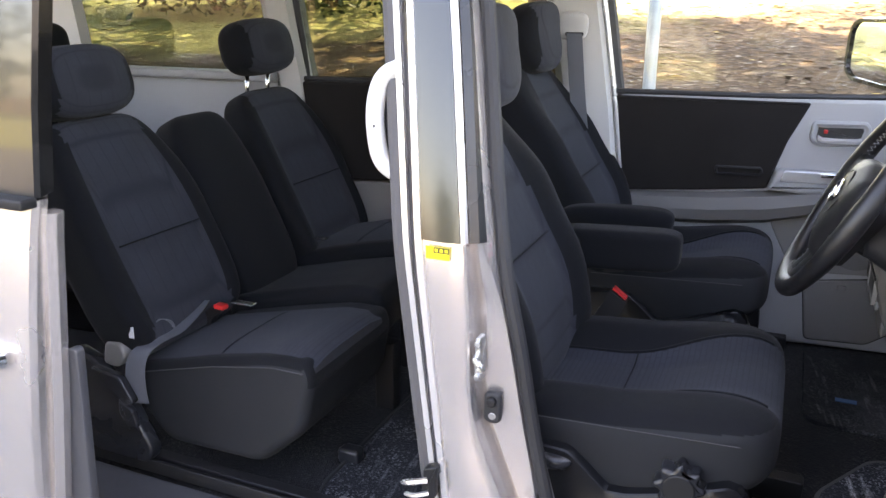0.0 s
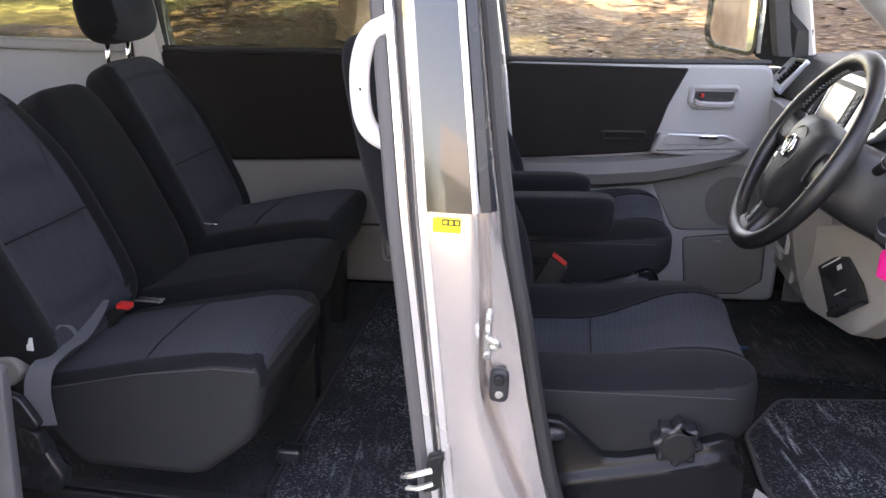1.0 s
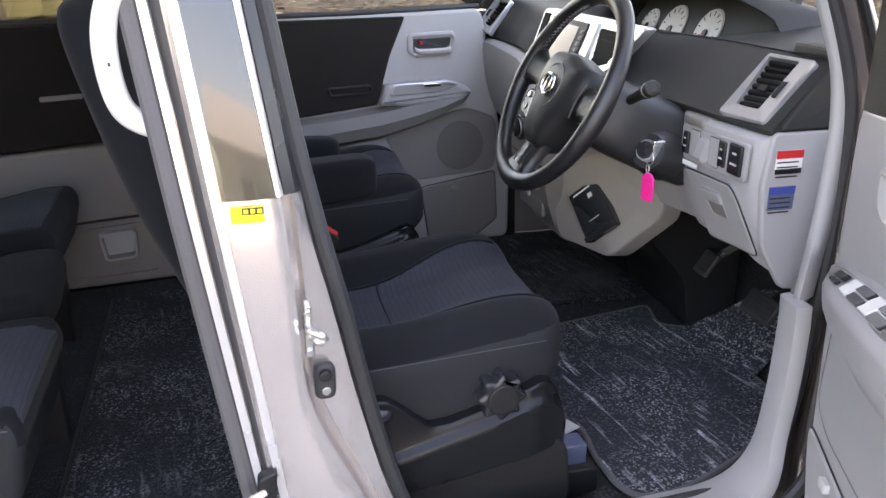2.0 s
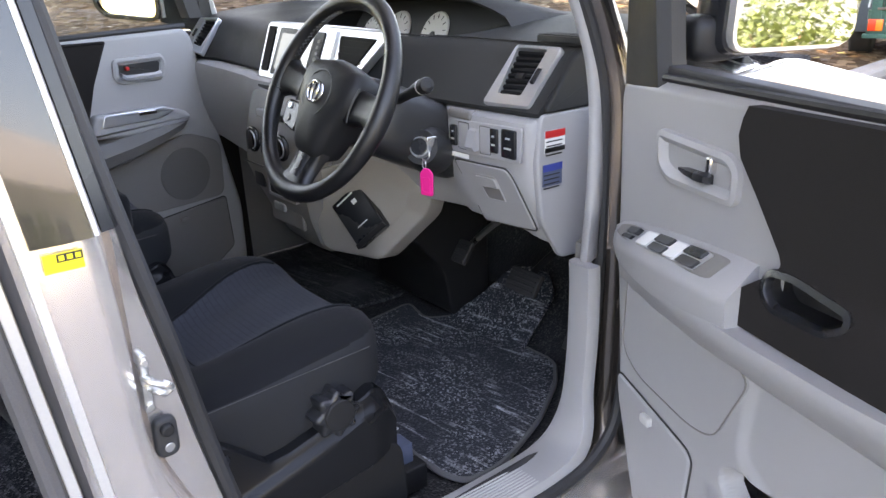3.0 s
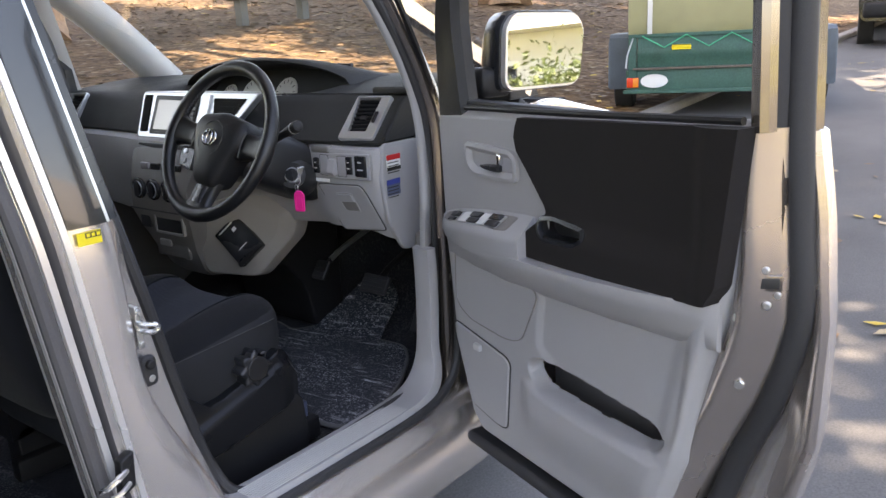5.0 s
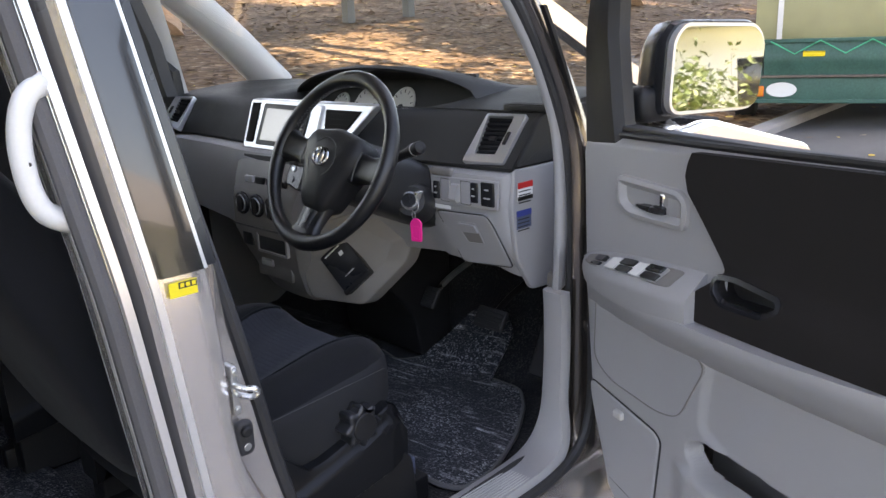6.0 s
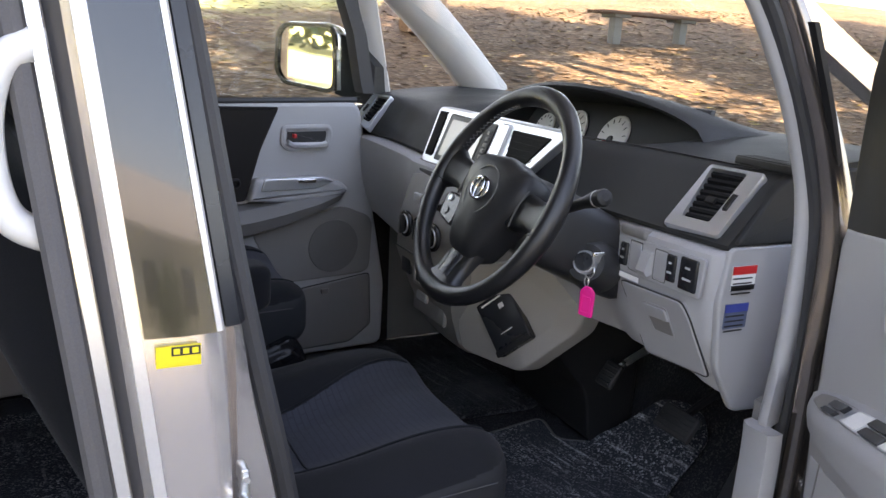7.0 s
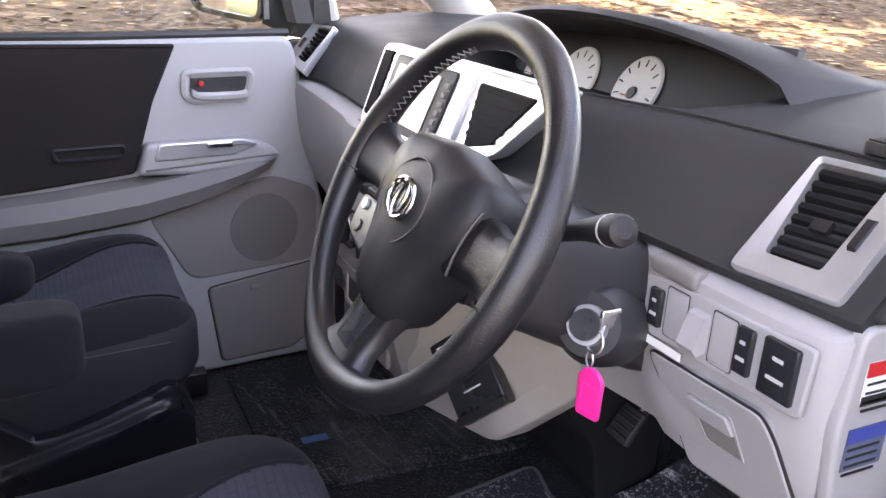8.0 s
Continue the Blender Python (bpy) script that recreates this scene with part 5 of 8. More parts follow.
# the notch is a solid block, its shade given by dark grey
part("panel_notch", box(0.692, 0.30, 1.047, 0.022, 0.06, 0.018, 0.006), GREY_DARK, dash)
fl = rounded([(0.318, 0.963), (0.178, 0.969), (0.168, 0.950), (0.146, 0.858), (0.288, 0.845), (0.300, 0.905)], 0.010)
LID = Matrix(((1, 0, -0.40, 0.40 * 0.955), (0, 1, 0, 0), (0, 0, 1, 0), (0, 0, 0, 1)))   # leans with the fascia
part("fuse_lid", moved(prism(fl, "x", 0.702, 0.6865, 0.003), LID), GREY, dash, "grey fuse box lid")
part("fuse_lid_seam", moved(frame_plate(inset(fl, -0.0018), inset(fl, 0.0002), "x", 0.6905, 0.6880), LID), INK, dash)
lp = rounded([(0.270, 0.945), (0.213, 0.948), (0.204, 0.900), (0.252, 0.897)], 0.006)
part("lid_pull", moved(frame_plate(lp, inset(lp, 0.0025), "x", 0.691, 0.6852), LID), GREY, dash)
# dark plate that paints the shade inside the pull
part("pull_recess", moved(prism(inset(lp, 0.002), "x", 0.690, 0.6862, 0.0), LID), GREY_DARK, dash)
part("lid_lever", moved(prism(rounded([(0.266, 0.942), (0.216, 0.944), (0.211, 0.925), (0.260, 0.922)], 0.005), "x", 0.692, 0.6820, 0.002), LID), GREY, dash)
lb = part("strip_label", box(0.6825, 0.300, 0.974, 0.001, 0.052, 0.008, 0.0), WHITE, dash, "white and yellow strip label")
part("label_end", box(0.682, 0.329, 0.974, 0.001, 0.014, 0.009, 0.0), YELLOW, lb)
# end cap labels
for nm, x0, x1, z0, z1, mt, lbl in (("warning_label", 0.720, 0.766, 0.999, 1.035, WHITE, "red and white warning label"), ("service_label", 0.716, 0.761, 0.942, 0.979, SLATE, "blue service label")):
    l = part(nm, box((x0 + x1) / 2, 0.1252, (z0 + z1) / 2, x1 - x0, 0.001, z1 - z0, 0.0), mt, dash, lbl)
    part("label_head", box((x0 + x1) / 2, 0.1246, z1 - 0.006, x1 - x0, 0.001, 0.012, 0.0), RED if mt is WHITE else BLUE, l)
    for k in range(4):
        part("print_bar", box((x0 + x1) / 2 - 0.002, 0.1246, z1 - 0.018 - 0.0075 * k, (x1 - x0) * 0.8, 0.001, 0.002, 0.0), INK, l)
    if mt is WHITE:
        part("label_foot", box((x0 + x1) / 2, 0.1246, z0 + 0.004, x1 - x0, 0.001, 0.008, 0.0), INK, l)

# ---- steering wheel ----
AXIS = 27
WH = Matrix.Translation((0.490, 0.419, 1.088)) @ pose(0, 0, 0, 0, AXIS, 0) @ pose(0, 0, 0, 0, -90, 0) @ pose(0, 0, 0, 0, 0, -90)
wheel = thing("steering_wheel", WH @ pose(0, 0, 0, 0, 0, -6), "black leather three-spoke steering wheel with chrome badge", "steering wheel")
# local: x to the driver's right, y up the wheel, z to the driver
R = 0.172
ring = [(R * math.cos(a), R * math.sin(a), 0) for a in (k * 2 * math.pi / 72 for k in range(72))]
part("rim", tube(ring, [0.0155 + 0.0015 * math.cos(4 * math.atan2(p[1], p[0])) for p in ring], 14, closed=True), LEATHER, wheel, "black leather rim")
for s in (-1, 1):
    part("rim_seam", tube([(s * 0.97 * R * 1 + 0.017 * math.cos(a) * s, -0.02, 0.017 * math.sin(a)) for a in (k * math.pi / 8 for k in range(17))], 0.0012, 5), INK, wheel)
    part("stitching", tube([((R - 0.0155) * math.cos(a), (R - 0.0155) * math.sin(a), 0.0035 * (-1) ** k) for k, a in enumerate(radians(90 + s * (22 + 1.6 * j)) for j in range(40))], 0.0008, 4), PALE_STITCH, wheel)
pad_poly = rounded([(-0.092, 0.030), (-0.078, 0.055), (0.0, 0.068), (0.078, 0.055), (0.092, 0.030), (0.085, -0.005), (0.062, -0.045), (0.046, -0.085), (0.032, -0.106), (-0.032, -0.106), (-0.046, -0.085), (-0.062, -0.045), (-0.085, -0.005)], 0.012, 4)
part("airbag_pad", loft([[(x * k, y * k, h) for x, y in pad_poly] for k, h in ((0.92, -0.05), (1.0, -0.03), (1.0, -0.006), (0.96, 0.003), (0.88, 0.010), (0.70, 0.017), (0.46, 0.021), (0.2, 0.0225))]), PLASTIC_BLACK, wheel, "black airbag cover", smooth=70)
part("pad_ring", tube([(0.041 * math.cos(a), 0.040 * math.sin(a), 0.0202) for a in (k * 2 * math.pi / 40 for k in range(40))], 0.0013, 6, closed=True), LEATHER, wheel)
part("pad_mount", prism(rounded([(-0.05, 0.04), (0.05, 0.04), (0.05, -0.06), (-0.05, -0.06)], 0.02), "z", -0.075, -0.03, 0.01), PLASTIC_BLACK, wheel)


def spoke(a0, rows):
    """An arched spoke from the hub to the rim, with a rounded section."""
    a = radians(a0)
    c, s = math.cos(a), math.sin(a)
    return loft([[(c * rr - s * v, s * rr + c * v, h) for v, h in ((w, h0), (w, h1 - 0.008), (w * 0.82, h1 - 0.002), (w * 0.4, h1), (-w * 0.4, h1), (-w * 0.82, h1 - 0.002), (-w, h1 - 0.008), (-w, h0))] for rr, w, h1, h0 in rows])


for a0 in (178, 2):
    part("spoke", spoke(a0, ((0.055, 0.036, 0.002, -0.03), (0.085, 0.030, 0.000, -0.026), (0.115, 0.026, -0.001, -0.022), (0.14, 0.028, 0.004, -0.016), (R - 0.006, 0.042, 0.010, -0.010))), LEATHER, wheel, smooth=60)
    part("spoke_seam", tube([(math.cos(radians(a0)) * (0.088 + 1.6 * v * v), math.sin(radians(a0)) * 0.09 + v, 0.0035 - 3.0 * v * v) for v in (-0.030, -0.024, -0.016, -0.008, 0.0, 0.008, 0.016, 0.024, 0.030)], 0.0016, 5), INK, wheel)
part("spoke", spoke(-90, ((0.07, 0.048, -0.002, -0.03), (0.11, 0.036, -0.002, -0.024), (0.14, 0.034, 0.002, -0.018), (R - 0.006, 0.052, 0.010, -0.010))), LEATHER, wheel, smooth=60)
part("spoke_trim", spoke(-90, ((0.104, 0.022, 0.002, -0.01), (0.125, 0.019, 0.003, -0.01), (0.145, 0.020, 0.006, -0.006))), PLASTIC_GLOSS, wheel, "satin black spoke insert", smooth=60)
part("control_pod", prism(rounded([(-0.070, -0.028), (-0.125, -0.030), (-0.118, -0.075), (-0.062, -0.082)], 0.012), "z", -0.022, -0.002, 0.004), PLASTIC_GLOSS, wheel)
part("control_button", disc((-0.104, -0.040, -0.004), "z", 0.006, 0.005, 14, 0.001), SILVER, wheel)
part("control_button", disc((-0.098, -0.062, -0.004), "z", 0.007, 0.004, 14, 0.001), PLASTIC_GLOSS, wheel)
badge = part("badge", tube([(0.0235 * math.cos(a), 0.0180 * math.sin(a), 0.0245) for a in (k * 2 * math.pi / 40 for k in range(40))], 0.0023, 8, closed=True), CHROME, wheel, "oval chrome badge")
part("badge_back", prism([(0.0235 * math.cos(a), 0.0180 * math.sin(a)) for a in (k * 2 * math.pi / 40 for k in range(40))], "z", 0.018, 0.0235, 0.001), PLASTIC_GLOSS, badge)
part("badge_centre", tube([(0.0085 * math.cos(a), 0.0165 * math.sin(a), 0.0248) for a in (k * 2 * math.pi / 32 for k in range(32))], 0.0021, 8, closed=True), CHROME, badge)
# column, stalk, ignition
col = thing("steering_column", WH, "black steering column cover with ignition lock and stalk", "steering column")
def squircle(w, up, down, z):
    """A rounded-square section of the column cover."""
    pts = []
    for k in range(32):
        a = k * math.pi / 16
        c, d = math.cos(a), math.sin(a)
        r = (abs(c) ** 4 + abs(d) ** 4) ** -0.25
        pts.append((w * c * r, (up if d > 0 else down) * d * r, z))
    return pts


part("shroud", loft([squircle(*r) for r in ((0.046, 0.045, 0.045, -0.045), (0.066, 0.060, 0.062, -0.062), (0.080, 0.066, 0.066, -0.12), (0.086, 0.068, 0.064, -0.20), (0.086, 0.068, 0.060, -0.27))]), COLUMN, col, "black column cover", smooth=60)
part("stalk", tube([(0.05, 0.03, -0.100), (0.115, 0.048, -0.080), (0.155, 0.056, -0.066)], [0.008, 0.009, 0.012], 12), PLASTIC_BLACK, col, "black control stalk")
part("stalk_end", tube([(0.150, 0.055, -0.068), (0.182, 0.060, -0.0555), (0.186, 0.0606, -0.054), (0.188, 0.061, -0.0532)], [0.0125, 0.0130, 0.0115, 0.006], 16), PLASTIC_BLACK, col)
part("stalk_ring", tube([(0.164, 0.0572, -0.0625), (0.167, 0.0577, -0.0613)], 0.0131, 16), GREY_LIGHT, col)
part("stalk", tube([(-0.06, 0.03, -0.085), (-0.15, 0.048, -0.06)], [0.008, 0.010], 12), PLASTIC_BLACK, col)
part("lock_boss", tube([(0.055, -0.020, -0.21), (0.082, -0.024, -0.175), (0.092, -0.026, -0.158)], [0.046, 0.040, 0.030], 28), COLUMN, col)
part("lock_ring", tube([(0.090, -0.026, -0.161), (0.095, -0.0265, -0.151)], [0.0195, 0.0185], 24), SILVER, col, "silver ignition ring")
part("lock_face", tube([(0.0935, -0.0263, -0.154), (0.0975, -0.0266, -0.147)], [0.0155, 0.0145], 20), PLASTIC_GLOSS, col)

# ---- doors ----


DOOR = Matrix.Translation((0.7305, 0.0256, 0)) @ pose(0, 0, 0, 0, 0, -111.2)
door = thing("driver_door", DOOR, "open front door with grey and charcoal trim", "car door", "van doors")
# local: x along the door from its hinges, y outwards, z up
well = rounded([(0.405, 0.812), (0.60, 0.830), (0.825, 0.845), (0.800, 0.640), (0.775, 0.585), (0.70, 0.590), (0.55, 0.60), (0.39, 0.665)], 0.03, 5)
slot = rounded([(0.368, 0.632), (0.398, 0.650), (0.55, 0.642), (0.720, 0.632), (0.768, 0.612), (0.752, 0.588), (0.70, 0.576), (0.55, 0.572), (0.40, 0.580), (0.368, 0.606)], 0.016, 4)


def inside_by(poly, x, z):
    """How far each point lies inside an outline (outside: minus)."""
    best, inside = np.full(x.shape, 9.0), np.zeros(x.shape, bool)
    for (ax, az), (bx, bz) in zip(poly, poly[1:] + poly[:1]):
        dx, dz = bx - ax, bz - az
        t = np.clip(((x - ax) * dx + (z - az) * dz) / (dx * dx + dz * dz + 1e-12), 0, 1)
        best = np.minimum(best, np.hypot(x - ax - t * dx, z - az - t * dz))
        hit = (az > z) != (bz > z)
        inside ^= hit & (x < ax + (z - az) * dx / (dz if abs(dz) > 1e-12 else 1e-12))
    return np.where(inside, best, -best)


def soft(t):
    t = np.clip(t, 0, 1)
    return t * t * (3 - 2 * t)


def trim_sheet(nu=190, nv=210):
    """The moulded door trim: one sheet with a recessed panel, a deep pocket, a bulge under it and rolled edges."""
    u, v = np.meshgrid(np.linspace(0, 1, nu + 1), np.linspace(0, 1, nv + 1))
    z0 = 0.385 + v * 0.76
    xl = np.interp(z0, [0.385, 0.40, 0.43, 0.60, 0.85, 1.11, 1.145], [0.235, 0.185, 0.155, 0.105, 0.080, 0.070, 0.078])
    xr = np.interp(z0, [0.385, 0.40, 0.42, 0.58, 0.75, 0.90, 1.12, 1.145], [0.665, 0.705, 0.735, 0.798, 0.838, 0.874, 0.898, 0.898])
    x = xl + u * (xr - xl)
    zt = 1.133 + 0.028 * (x - 0.1) / 0.8
    z = 0.385 + v * (zt - 0.385)
    y = 0.007 * soft((inside_by(list(map(tuple, well)), x, z) + 0.004) / 0.022)
    dent = soft((inside_by(list(map(tuple, slot)), x, z) + 0.001) / 0.007)
    lip = np.interp(x, [0.372, 0.45, 0.55, 0.745], [0.590, 0.578, 0.572, 0.574])
    y -= 0.014 * soft((lip + 0.004 - z) / 0.018) * soft((z - 0.43) / 0.10) * soft((x - 0.33) / 0.06) * soft((xr - 0.015 - x) / 0.06)
    y -= 0.007 * soft((x - xr + 0.075) / 0.035) * soft((xr - x) / 0.02) * soft((0.90 - z) / 0.05) * soft((z - 0.42) / 0.08)
    y = y * (1 - dent) + 0.030 * dent
    edge = np.minimum(np.minimum(x - xl, xr - x), np.minimum(z - 0.385, zt - z))
    y += 0.014 * (1 - soft(edge / 0.014))
    bm = bmesh.new()
    vs = [[bm.verts.new((float(x[j, i]), float(y[j, i]), float(z[j, i]))) for i in range(nu + 1)] for j in range(nv + 1)]
    for j, (a, b) in enumerate(zip(vs, vs[1:])):
        for i in range(nu):
            if dent[j:j + 2, i:i + 2].min() < 0.97 and not (0.440 < x[j, i] < 0.57 and 0.90 < z[j, i] < 0.945):
                bm.faces.new((a[i], a[i + 1], b[i + 1], b[i]))
    ring = vs[0] + [r[nu] for r in vs[1:]] + vs[nv][-2::-1] + [r[0] for r in vs[-2:0:-1]]
    back = [bm.verts.new((p.co.x, 0.045, p.co.z)) for p in ring]
    for k in range(len(ring)):
        n = (k + 1) % len(ring)
        bm.faces.new((ring[n], ring[k], back[k], back[n]))
    return bm


# inside of the pocket: trim grey with its shadow put into a darker tone
part("pocket_liner", join(box(0.57, 0.104, 0.56, 0.50, 0.004, 0.22, 0.001), box(0.57, 0.080, 0.452, 0.50, 0.048, 0.004, 0.001)), GREY_DARK, door)
part("inner_trim", trim_sheet(), GREY, door, "moulded grey door trim with a deep pocket", smooth=70)

def cloth_y(x, z):
    """Depth of the cloth: a shallow field with an armrest ledge along its foot and a raised rear border."""
    led = ease((1.000 - z) / 0.055) * ease((0.84 - x) / 0.10)
    return -0.010 - 0.012 * led - 0.014 * ease((x - 0.765) / 0.045)


def cloth_sheet(nu=120, nv=70):
    left = ((0.0, 0.385), (0.13, 0.384), (0.17, 0.392), (0.31, 0.440), (0.35, 0.446), (0.40, 0.438), (0.60, 0.396), (0.76, 0.360), (0.86, 0.353), (0.94, 0.358), (1.0, 0.366))
    grid = []
    for j in range(nv + 1):
        v = j / nv
        row = []
        for i in range(nu + 1):
            u = i / nu
            x0, x1 = lin(v, left), 0.824 + 0.032 * v - 0.012 * (1 - ease(v / 0.12))
            x = x0 + (x1 - x0) * u
            zb, zt = lin(x, ((0.30, 0.899), (0.50, 0.903), (0.65, 0.908), (0.78, 0.914), (0.83, 0.922))), 1.146 + 0.040 * (x - 0.36)
            z = zb + (zt - zb) * v
            row.append((x, cloth_y(x, z), z))
        grid.append(row)
    g = np.array(grid)
    g[..., 1] += 0.050 * soft((inside_by(list(map(tuple, cup)), g[..., 0], g[..., 2]) + 0.0055) / 0.002)
    bm = bmesh.new()
    vs = [[bm.verts.new([float(c) for c in p]) for p in r] for r in g]
    for a, b in zip(vs, vs[1:]):
        for i in range(nu):
            bm.faces.new((a[i], a[i + 1], b[i + 1], b[i]))
    edge = [vs[0][i] for i in range(nu + 1)] + [vs[j][nu] for j in range(1, nv + 1)] + [vs[nv][i] for i in range(nu - 1, -1, -1)] + [vs[j][0] for j in range(nv - 1, 0, -1)]
    back = [bm.verts.new((e.co.x, 0.012, e.co.z)) for e in edge]
    for k in range(len(edge)):
        n = (k + 1) % len(edge)
        bm.faces.new((edge[n], edge[k], back[k], back[n]))
    bmesh.ops.bevel(bm, geom=[e for e in bm.edges if e.verts[0] in set(edge) and e.verts[1] in set(edge) and e.calc_face_angle(0) > 0.7], offset=0.005, segments=3, affect="EDGES")
    return bm


cup = rounded([(0.434, 0.974), (0.470, 0.978), (0.546, 0.972), (0.548, 0.964), (0.525, 0.950), (0.452, 0.946), (0.436, 0.958)], 0.008, 4)
part("cloth_panel", cloth_sheet(), DOOR_CLOTH, door, "charcoal cloth panel", smooth=60)
pull = part("pull_cup", loft([[(x, cloth_y(x, z) + h, z) for x, z in inset(cup, d)] for d, h in ((-0.0085, 0.003), (-0.0078, -0.0012), (-0.0010, -0.0022), (0.0, 0.0), (0.0005, 0.008))], caps=False), PLASTIC_GLOSS, door, "black rim of the grab cup", smooth=50)
rings = [[(x, cloth_y(x, z) + h, z) for x, z in inset(cup, d)] for d, h in ((0.0002, 0.006), (0.0010, 0.034))]
part("cup_liner", join(loft(rings, caps=False), loft([rings[1], [(x, y + 0.002, z) for x, y, z in rings[1]]])), PLASTIC_BLACK, pull)
# waist ridge under the cloth, running forward into the arm pod with its switches
part("waist_ridge", loft([[(x, 0.012, zt), (x, -y1, zt), (x, -y1 - 0.003, zt - 0.012), (x, -y1 * 0.86, zt - 0.030), (x, -y1 * 0.45, zt - 0.055), (x, 0.004, zt - 0.080), (x, 0.014, zt - 0.085)] for x, y1, zt in
                          ((0.10, 0.006, 0.872), (0.14, 0.020, 0.868), (0.20, 0.032, 0.866), (0.30, 0.042, 0.862), (0.45, 0.045, 0.868), (0.60, 0.042, 0.874), (0.72, 0.034, 0.880), (0.78, 0.026, 0.883), (0.825, 0.014, 0.887), (0.852, 0.004, 0.889), (0.862, -0.008, 0.890))]), GREY, door, smooth=70)
POD = ((0.088, 0.893, 0.004, 0.886, 0.866), (0.105, 0.903, 0.014, 0.882, 0.852), (0.135, 0.912, 0.024, 0.882, 0.848), (0.18, 0.921, 0.032, 0.888, 0.846), (0.24, 0.930, 0.039, 0.895, 0.846), (0.31, 0.938, 0.043, 0.902, 0.848), (0.37, 0.943, 0.042, 0.906, 0.850), (0.40, 0.944, 0.038, 0.908, 0.852))
part("arm_pod", loft([[(x, 0.010, zt + 0.003), (x, -0.004, zt), (x, -0.92 * dp, zl + 0.003), (x, -dp - 0.002, zl - 0.003), (x, -dp - 0.004, zl - 0.012), (x, -dp, zb), (x, 0.010, zb - 0.015)] for x, zt, dp, zl, zb in POD]), GREY, door, "grey arm pod", smooth=50)


def on_pod(x, w, h):
    """A point on the sloping top of the arm pod, w from its back to its lip, h above it."""
    zt, dp, zl = (lin(x, tuple((r[0], r[k]) for r in POD)) for k in (1, 2, 3))
    a, b = Vector((x, -0.004, zt)), Vector((x, -0.92 * dp, zl + 0.003))
    n = Vector((0, -(zt - zl), max(0.92 * dp - 0.004, 0.001))).normalized()
    return a.lerp(b, w) + n * h


def pod_plate(x0, x1, w0, w1, h0, h1, skew=0.0):
    o = rounded([(0, 0), (1, 0), (1, 1), (0, 1)], 0.12, 3)
    return loft([[on_pod(x0 + (x1 - x0) * (u * s + (1 - s) / 2) + skew * v, w0 + (w1 - w0) * (v * s + (1 - s) / 2), h) for u, v in o] for h, s in ((h0, 1), (h1 - 0.001, 1), (h1, 0.94))])


bezl = part("switch_bezel", pod_plate(0.112, 0.362, 0.10, 0.88, -0.002, 0.0016, -0.012), GREY_DARK, door, "grey switch bezel")
part("switch_plate", pod_plate(0.186, 0.332, 0.16, 0.82, 0.001, 0.0030, -0.012), SILVER, bezl, "silver switch plate")
for sx in (0.222, 0.290):
    for w0 in (0.18, 0.51):
        part("window_switch", pod_plate(sx - 0.002, sx + 0.034, w0, w0 + 0.28, 0.002, 0.0070, -0.004), PLASTIC_GLOSS, bezl, "black window switch")
for sx in (0.190, 0.258):
    part("switch_divider", pod_plate(sx, sx + 0.027, 0.20, 0.78, 0.002, 0.0042, -0.010), WHITE_GRIP, bezl)
part("mirror_switch", pod_plate(0.150, 0.176, 0.22, 0.52, 0.001, 0.0090, -0.004), PLASTIC_GLOSS, bezl, "black mirror adjuster")
part("mirror_selector", pod_plate(0.140, 0.166, 0.58, 0.78, 0.001, 0.0060, -0.004), PLASTIC_GLOSS, bezl)
# inner handle
hb = rounded([(0.185, 1.070), (0.335, 1.066), (0.352, 1.050), (0.350, 1.005), (0.215, 1.003), (0.190, 1.02)], 0.016, 4)
hbo = part("handle_bezel", loft([lift(inset(hb, -0.004), "y", 0.004), lift(inset(hb, -0.002), "y", -0.007), lift(inset(hb, 0.006), "y", -0.009), lift(inset(hb, 0.014), "y", -0.004), lift(inset(hb, 0.022), "y", 0.010)]), GREY, door, "recessed grey handle surround")
part("handle", loft([[(x, y, z + h), (x, y - 0.007, z + h * 0.6), (x, y - 0.007, z - h * 0.6), (x, y, z - h)] for x, y, z, h in ((0.232, 0.004, 1.024, 0.003), (0.250, 0.000, 1.024, 0.006), (0.28, -0.006, 1.026, 0.008), (0.300, -0.008, 1.028, 0.008), (0.306, -0.004, 1.028, 0.006))]), PLASTIC_GLOSS, hbo, "black and chrome inside handle")
part("handle_tip", box(0.300, -0.004, 1.046, 0.011, 0.012, 0.024, 0.004), CHROME, hbo)
# speaker field and card bin
sp_o = rounded([(0.128, 0.838), (0.36, 0.806), (0.412, 0.79), (0.350, 0.668), (0.30, 0.655), (0.17, 0.662), (0.122, 0.69)], 0.03, 5)
part("speaker_field", prism(sp_o, "y", -0.0035, 0.01, 0.003), GREY, door)
part("speaker_seam", frame_plate(sp_o, inset(sp_o, 0.0018), "y", -0.0025, -0.0042), GREY_DARK, door)
bin_p = rounded([(0.112, 0.640), (0.295, 0.612), (0.308, 0.60), (0.292, 0.44), (0.262, 0.436), (0.168, 0.452), (0.118, 0.60)], 0.014, 4)
part("bin_lid", prism(bin_p, "y", -0.005, 0.01, 0.004), GREY, door, "grey hinged pocket lid")
part("bin_seam", frame_plate(inset(bin_p, -0.003), inset(bin_p, 0.0005), "y", -0.0006, -0.0018), INK, door)
part("bin_latch", box(0.205, -0.008, 0.605, 0.022, 0.010, 0.016, 0.003), GREY_LIGHT, door, "small grey push latch")
